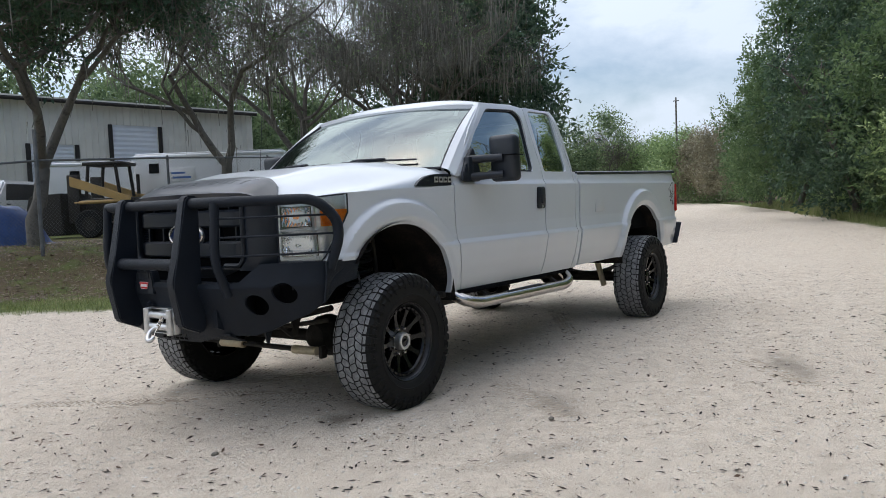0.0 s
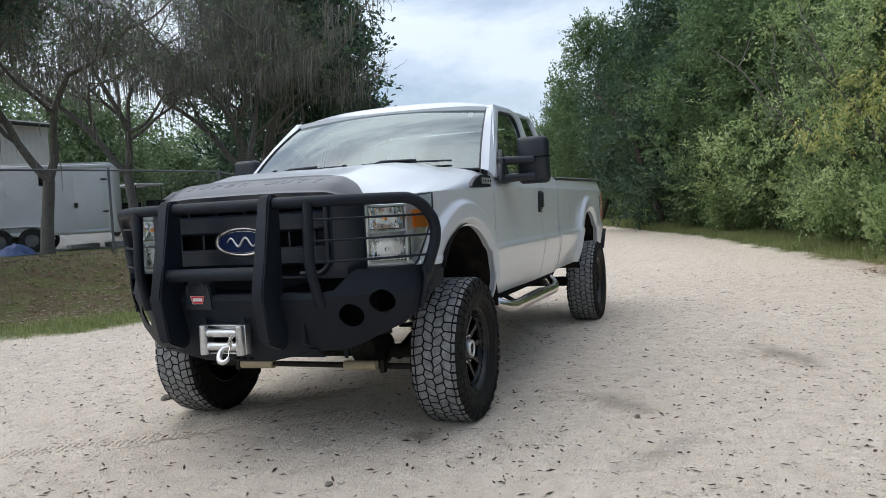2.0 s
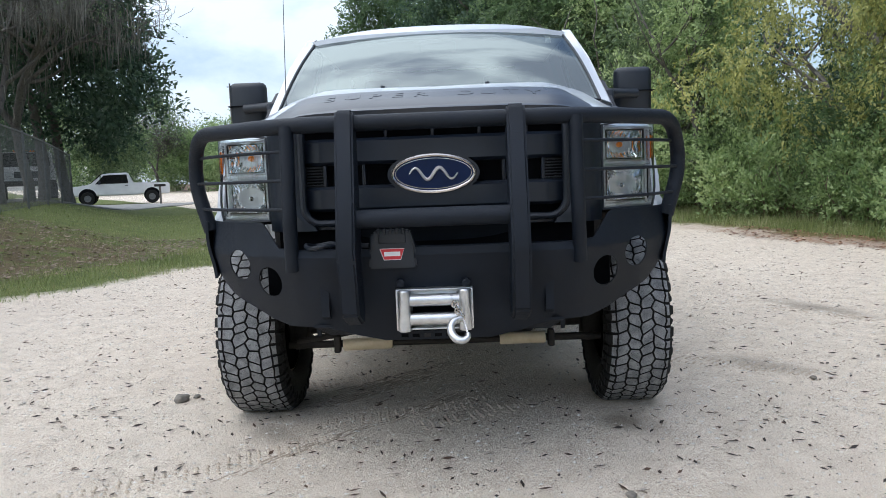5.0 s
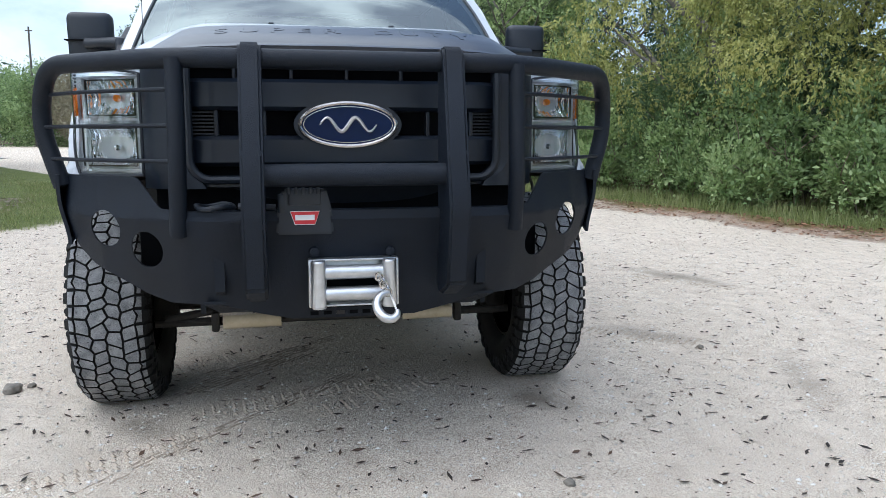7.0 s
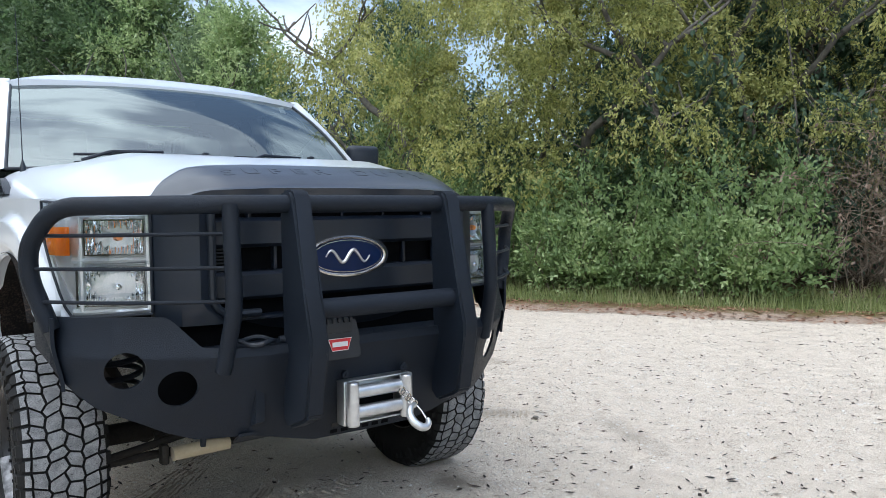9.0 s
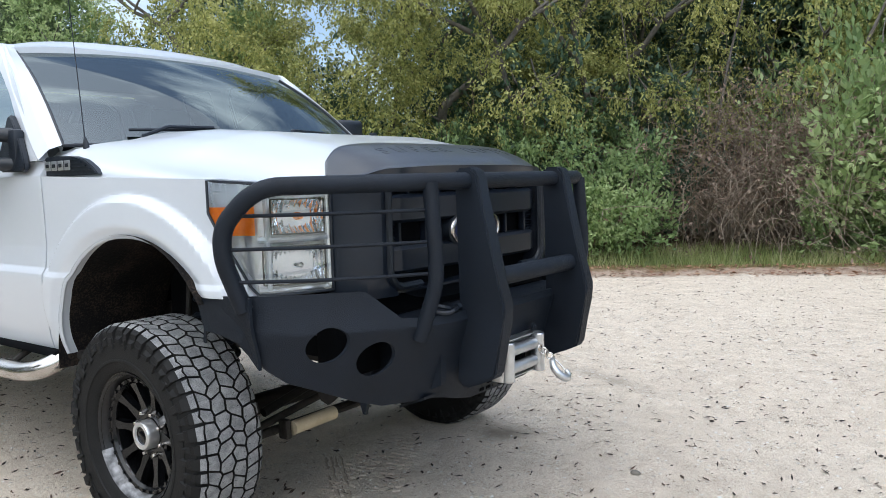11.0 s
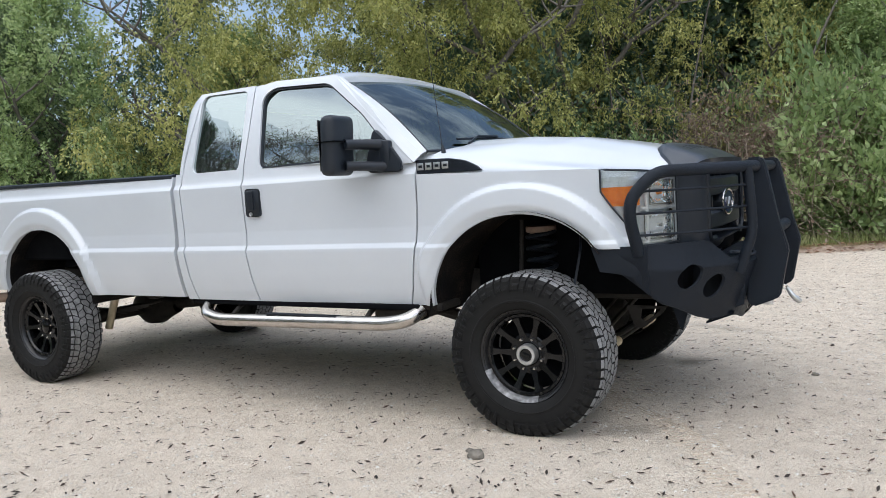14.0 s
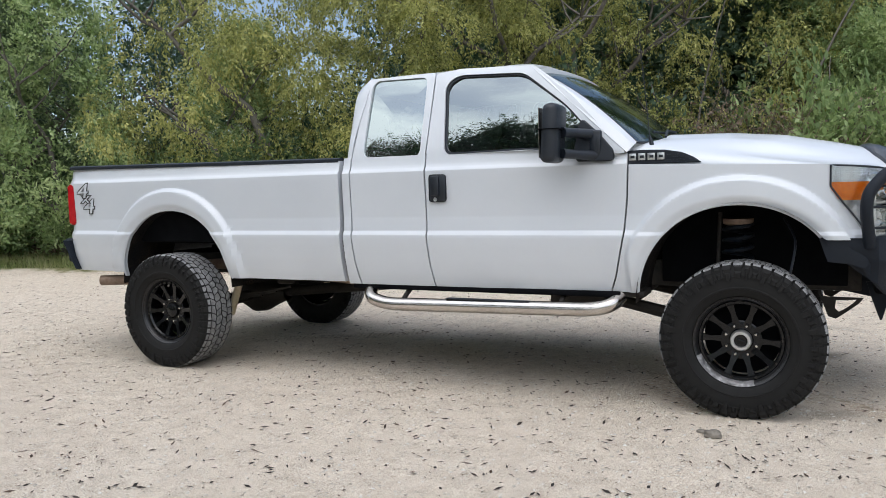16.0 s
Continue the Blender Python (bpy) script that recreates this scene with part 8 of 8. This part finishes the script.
def light_truck(at, heading, label, service, group, paint=M_WHITE):
    """A parked pickup far off; nose along local +x."""
    ob = thing("parked_truck", label, "truck", group=group)
    side_line = [(-2.9, 0.55), (2.75, 0.55), (2.85, 0.95), (2.7, 1.12), (1.55, 1.20), (0.85, 1.86), (-0.55, 1.90), (-0.80, 1.22), (-2.9, 1.22)]
    panes = ((1.30, 1.25), (0.80, 1.76), (-0.48, 1.78), (-0.55, 1.25))
    if service:                     # short single cab before a long locker body
        side_line = [(-2.9, 0.55), (2.45, 0.55), (2.55, 0.95), (2.4, 1.12), (1.45, 1.20), (0.62, 1.88), (-0.42, 1.90), (-0.52, 1.22), (-2.9, 1.22)]
        panes = ((1.10, 1.25), (0.58, 1.76), (-0.25, 1.78), (-0.32, 1.25))
    front = side_line[2][0]
    bm = bmesh.new()
    add_prism(bm, [(x, -0.95, z) for x, z in side_line], (0, 1.9, 0))
    bmesh.ops.bevel(bm, geom=bm.edges[:], offset=0.06, segments=2, affect="EDGES")
    part("body", bm, paint, ob)
    for s in (-1, 1):
        part("side_window", prism([(x, s * 0.955, z) for x, z in panes], (0, s * 0.006, 0)), M_RIM, ob)
        part("door_handle", box((panes[3][0] + 0.10, s * 0.962, 1.12), (0.16, 0.02, 0.04), 0.004), M_PLASTIC, ob)
        # flat near-black discs paint in the shade of the arch openings
        part("wheel_arch", revolve([(0.0, 0.0), (0.50, 0.0)], 24, "y", (1.75, s * 0.958, 0.50)), M_DARK, ob)
        part("wheel_arch", revolve([(0.0, 0.0), (0.46, 0.0)], 24, "y", (-1.85, s * (1.014 if service else 0.958), 0.50)), M_DARK, ob)
        for x in (1.75, -1.85):
            simple_wheel(ob, (x, s * (0.93 if service and x < 0 else 0.86), 0.40), 0.40, 0.26, "y")
        part("mirror", box((panes[0][0] - 0.25, s * 1.06, 1.32), (0.12, 0.18, 0.2), 0.03), M_PLASTIC, ob)
        if service:
            part("tool_box", box((-1.80, s * 0.80, 1.00), (2.4, 0.42, 0.68), 0.03), paint, ob)
            for x, w in ((-2.68, 0.52), (-0.98, 0.68)):
                part("locker_door", box((x, s * 1.012, 1.0), (w, 0.012, 0.52), 0.02), paint, ob)
    part("windscreen", prism([(panes[0][0] + 0.22, -0.85, 1.28), (panes[1][0] + 0.12, -0.80, 1.83), (panes[1][0] + 0.12, 0.80, 1.83), (panes[0][0] + 0.22, 0.85, 1.28)], (0.05, 0, 0.02)), M_RIM, ob)
    if service:
        part("ladder_rack", box((-1.8, 0, 1.72), (2.0, 1.3, 0.05), 0.01), M_STEEL, ob)
        part("beacon", box((-0.1, 0, 1.95), (0.2, 0.8, 0.09), 0.03), M_AMBER, ob)
    part("bumper", box((front + 0.01, 0, 0.62), (0.12, 1.85, 0.20), 0.03), M_STEEL, ob)
    part("grille", box((front - 0.04, 0, 0.95), (0.06, 0.95, 0.24), 0.02), M_PLASTIC, ob)
    part("headlamp", box((front - 0.05, 0.72, 0.98), (0.06, 0.34, 0.18), 0.02), M_SATIN, ob)
    part("headlamp", box((front - 0.05, -0.72, 0.98), (0.06, 0.34, 0.18), 0.02), M_SATIN, ob)
    ob.matrix_basis = pose(*at, 0, 0, heading)
    return ob


light_truck((-29.2, -24.2, yard_z(-29.2, -24.2)), 301, "white service truck with tool boxes, parked", True, "vehicles in the yard")
light_truck((-34.0, -24.6, yard_z(-34.0, -24.6)), 40, "white pickup parked nose-out in the yard", False, "vehicles in the yard")
light_truck((-27.4, -17.5, yard_z(-27.4, -17.5)), 31, "white utility truck parked by the oaks", True, "vehicles in the yard")
light_truck((-43.2, -20.7, float(ground_z(-43.2, -20.7))), 292, "white pickup parked on the far lawn", False, "vehicles in the yard")
light_truck((-8.6, -23.0, YARD), 200, "grey off-road car by the shutter door", False, "vehicles in the yard", M_SATIN)


def golf_cart(at, heading, paint, canopy, label, category):
    ob = thing("golf_cart" if canopy else "utility_cart", label, category)
    bm = bmesh.new()
    add_prism(bm, [(x, -0.58, z) for x, z in ((-1.15, 0.30), (1.15, 0.30), (1.2, 0.62), (0.85, 0.82), (0.55, 0.42), (-0.1, 0.42), (-0.25, 0.72), (-1.2, 0.78))], (0, 1.16, 0))
    bmesh.ops.bevel(bm, geom=bm.edges[:], offset=0.04, segments=2, affect="EDGES")
    part("body", bm, paint, ob)
    if canopy:
        part("canopy", box((-0.1, 0, 1.85), (1.9, 1.2, 0.07), 0.03), M_WHITE, ob)
    for x in (-0.95, 0.75):
        for y in (-0.52, 0.52):
            part("canopy_post" if canopy else "roll_bar", tube([(x, y, 0.7), (x * 0.95, y, 1.85 if canopy else 1.15)], 0.018, 6), M_STEEL, ob)
    part("seat", box((-0.35, 0, 0.80), (0.45, 1.0, 0.12), 0.04), M_DARK, ob)
    part("seat_back", box((-0.58, 0, 1.05), (0.10, 1.0, 0.38), 0.04), M_DARK, ob)
    for x in (-0.78, 0.82):
        for y in (-0.5, 0.5):
            simple_wheel(ob, (x, y, 0.24), 0.24, 0.18, "y")
    ob.matrix_basis = pose(*at, 0, 0, heading)


golf_cart((-18.9, -18.3, yard_z(-18.9, -18.3)), 75, M_CART_RED, True, "dark red golf cart with a pale canopy", "golf cart")
golf_cart((-21.6, -19.4, yard_z(-21.6, -19.4)), 60, M_STEEL, False, "black open utility cart beside the golf cart", "utility cart")


def skid_loader(at, heading):
    ob = thing("skid_loader", "yellow skid loader with a black cab", "loader")
    part("body", box((-0.3, 0, 0.80), (1.6, 1.25, 0.62), 0.08), M_STEEL, ob)
    bm = bmesh.new()
    for y in (-0.5, 0.5):
        for x in (-0.45, 0.5):
            add_tube(bm, [(x, y, 1.15), (x * 0.8, y, 2.05)], 0.05, 8)
    add_box(bm, (0.0, 0, 2.08), (1.1, 1.15, 0.10), 0.03)
    part("cab_frame", bm, M_STEEL, ob)
    for s in (-1, 1):
        part("arm_tower", box((0.72, s * 0.74, 1.10), (0.34, 0.16, 1.35), 0.03), M_STEEL, ob)
        part("lift_arm", prism([(0.80, s * 0.74, 1.74), (-0.85, s * 0.74, 1.12), (-0.85, s * 0.74, 0.92), (0.80, s * 0.74, 1.46)], (0, s * 0.10, 0), 0.015), M_YELLOW, ob)
        part("lower_link", tube([(0.70, s * 0.78, 1.0), (-0.70, s * 0.78, 1.02)], 0.05, 8), M_YELLOW, ob)
        for x in (-0.75, 0.30):
            simple_wheel(ob, (x, s * 0.75, 0.40), 0.40, 0.3, "y", M_STEEL)
    bm = bmesh.new()
    add_prism(bm, [(x, -0.95, z) for x, z in ((0.98, 0.12), (1.95, 0.10), (2.05, 0.5), (1.9, 1.22), (1.0, 1.28))], (0, 1.9, 0))
    bmesh.ops.bevel(bm, geom=bm.edges[:], offset=0.03, segments=2, affect="EDGES")
    part("bucket", bm, M_STEEL, ob)
    part("exhaust", tube([(-0.9, 0.3, 1.2), (-0.9, 0.3, 1.75)], 0.05, 8), M_STEEL, ob)
    ob.matrix_basis = pose(*at, 0, 0, heading)


skid_loader((-8.9, -16.7, YARD + 0.0), 306)
bm = bmesh.new()
bmesh.ops.create_grid(bm, x_segments=22, y_segments=16, size=1.0)
for v in bm.verts:
    r = math.hypot(v.co.x, v.co.y)
    v.co = Vector((v.co.x * 1.1, v.co.y * 0.8, max(0.02, 0.95 * (1 - r ** 2.5) + 0.12 * noise.noise(v.co * 3.0))))
tarp = tagged(part("tarp", bm, M_TARP), "heap under a crumpled blue tarp", "tarp")
tarp.location = (-4.7, -14.4, YARD)
bm = bmesh.new()
bmesh.ops.create_grid(bm, x_segments=16, y_segments=12, size=1.0)
for v in bm.verts:
    r = math.hypot(v.co.x, v.co.y)
    v.co = Vector((v.co.x * 0.6, v.co.y * 0.4, max(0.02, 0.30 * (1 - r ** 2) + 0.08 * noise.noise(v.co * 4.0))))
tarp = tagged(part("tarp", bm, M_TARP), "low crumpled blue tarp by the trailer", "tarp")
tarp.location = (-10.3, -14.6, YARD)
stop_proto = None
for k in range(7):
    x, y = -12.6 - 1.95 * k, -14.7 - 0.55 * k
    if stop_proto is None:
        stop_proto = tagged(part("parking_stop", box((0, 0, 0.07), (1.5, 0.17, 0.14), 0.03), M_CONCRETE), "low concrete parking stop at the paving edge", "parking stop", "parking stops")
        stop_proto.matrix_basis = pose(x, y, yard_z(x, y), 0, 0, 16)
    else:
        copy_thing(stop_proto, pose(x, y, yard_z(x, y), 0, 0, 16))
pole = thing("utility_pole", "tall wooden utility pole far down the road", "utility pole", (-87.5, -26.3, 0))
part("shaft", tube([(0, 0, -0.3), (0, 0, 12.6)], [0.15, 0.09], 10), M_BARK, pole)
part("cross_arm", box((0, 0, 12.2), (0.10, 0.7, 0.10), 0.02), M_BARK, pole)
mailbox = thing("mailbox", "flat-topped dark mailbox post on the far lawn", "mailbox", (-40.4, -17.1, float(ground_z(-40.4, -17.1))))
part("post", box((0, 0, 0.5), (0.10, 0.10, 1.05), 0.01), M_BARK, mailbox)
part("box", box((0, 0, 1.08), (0.22, 0.62, 0.14), 0.03), M_STEEL, mailbox)
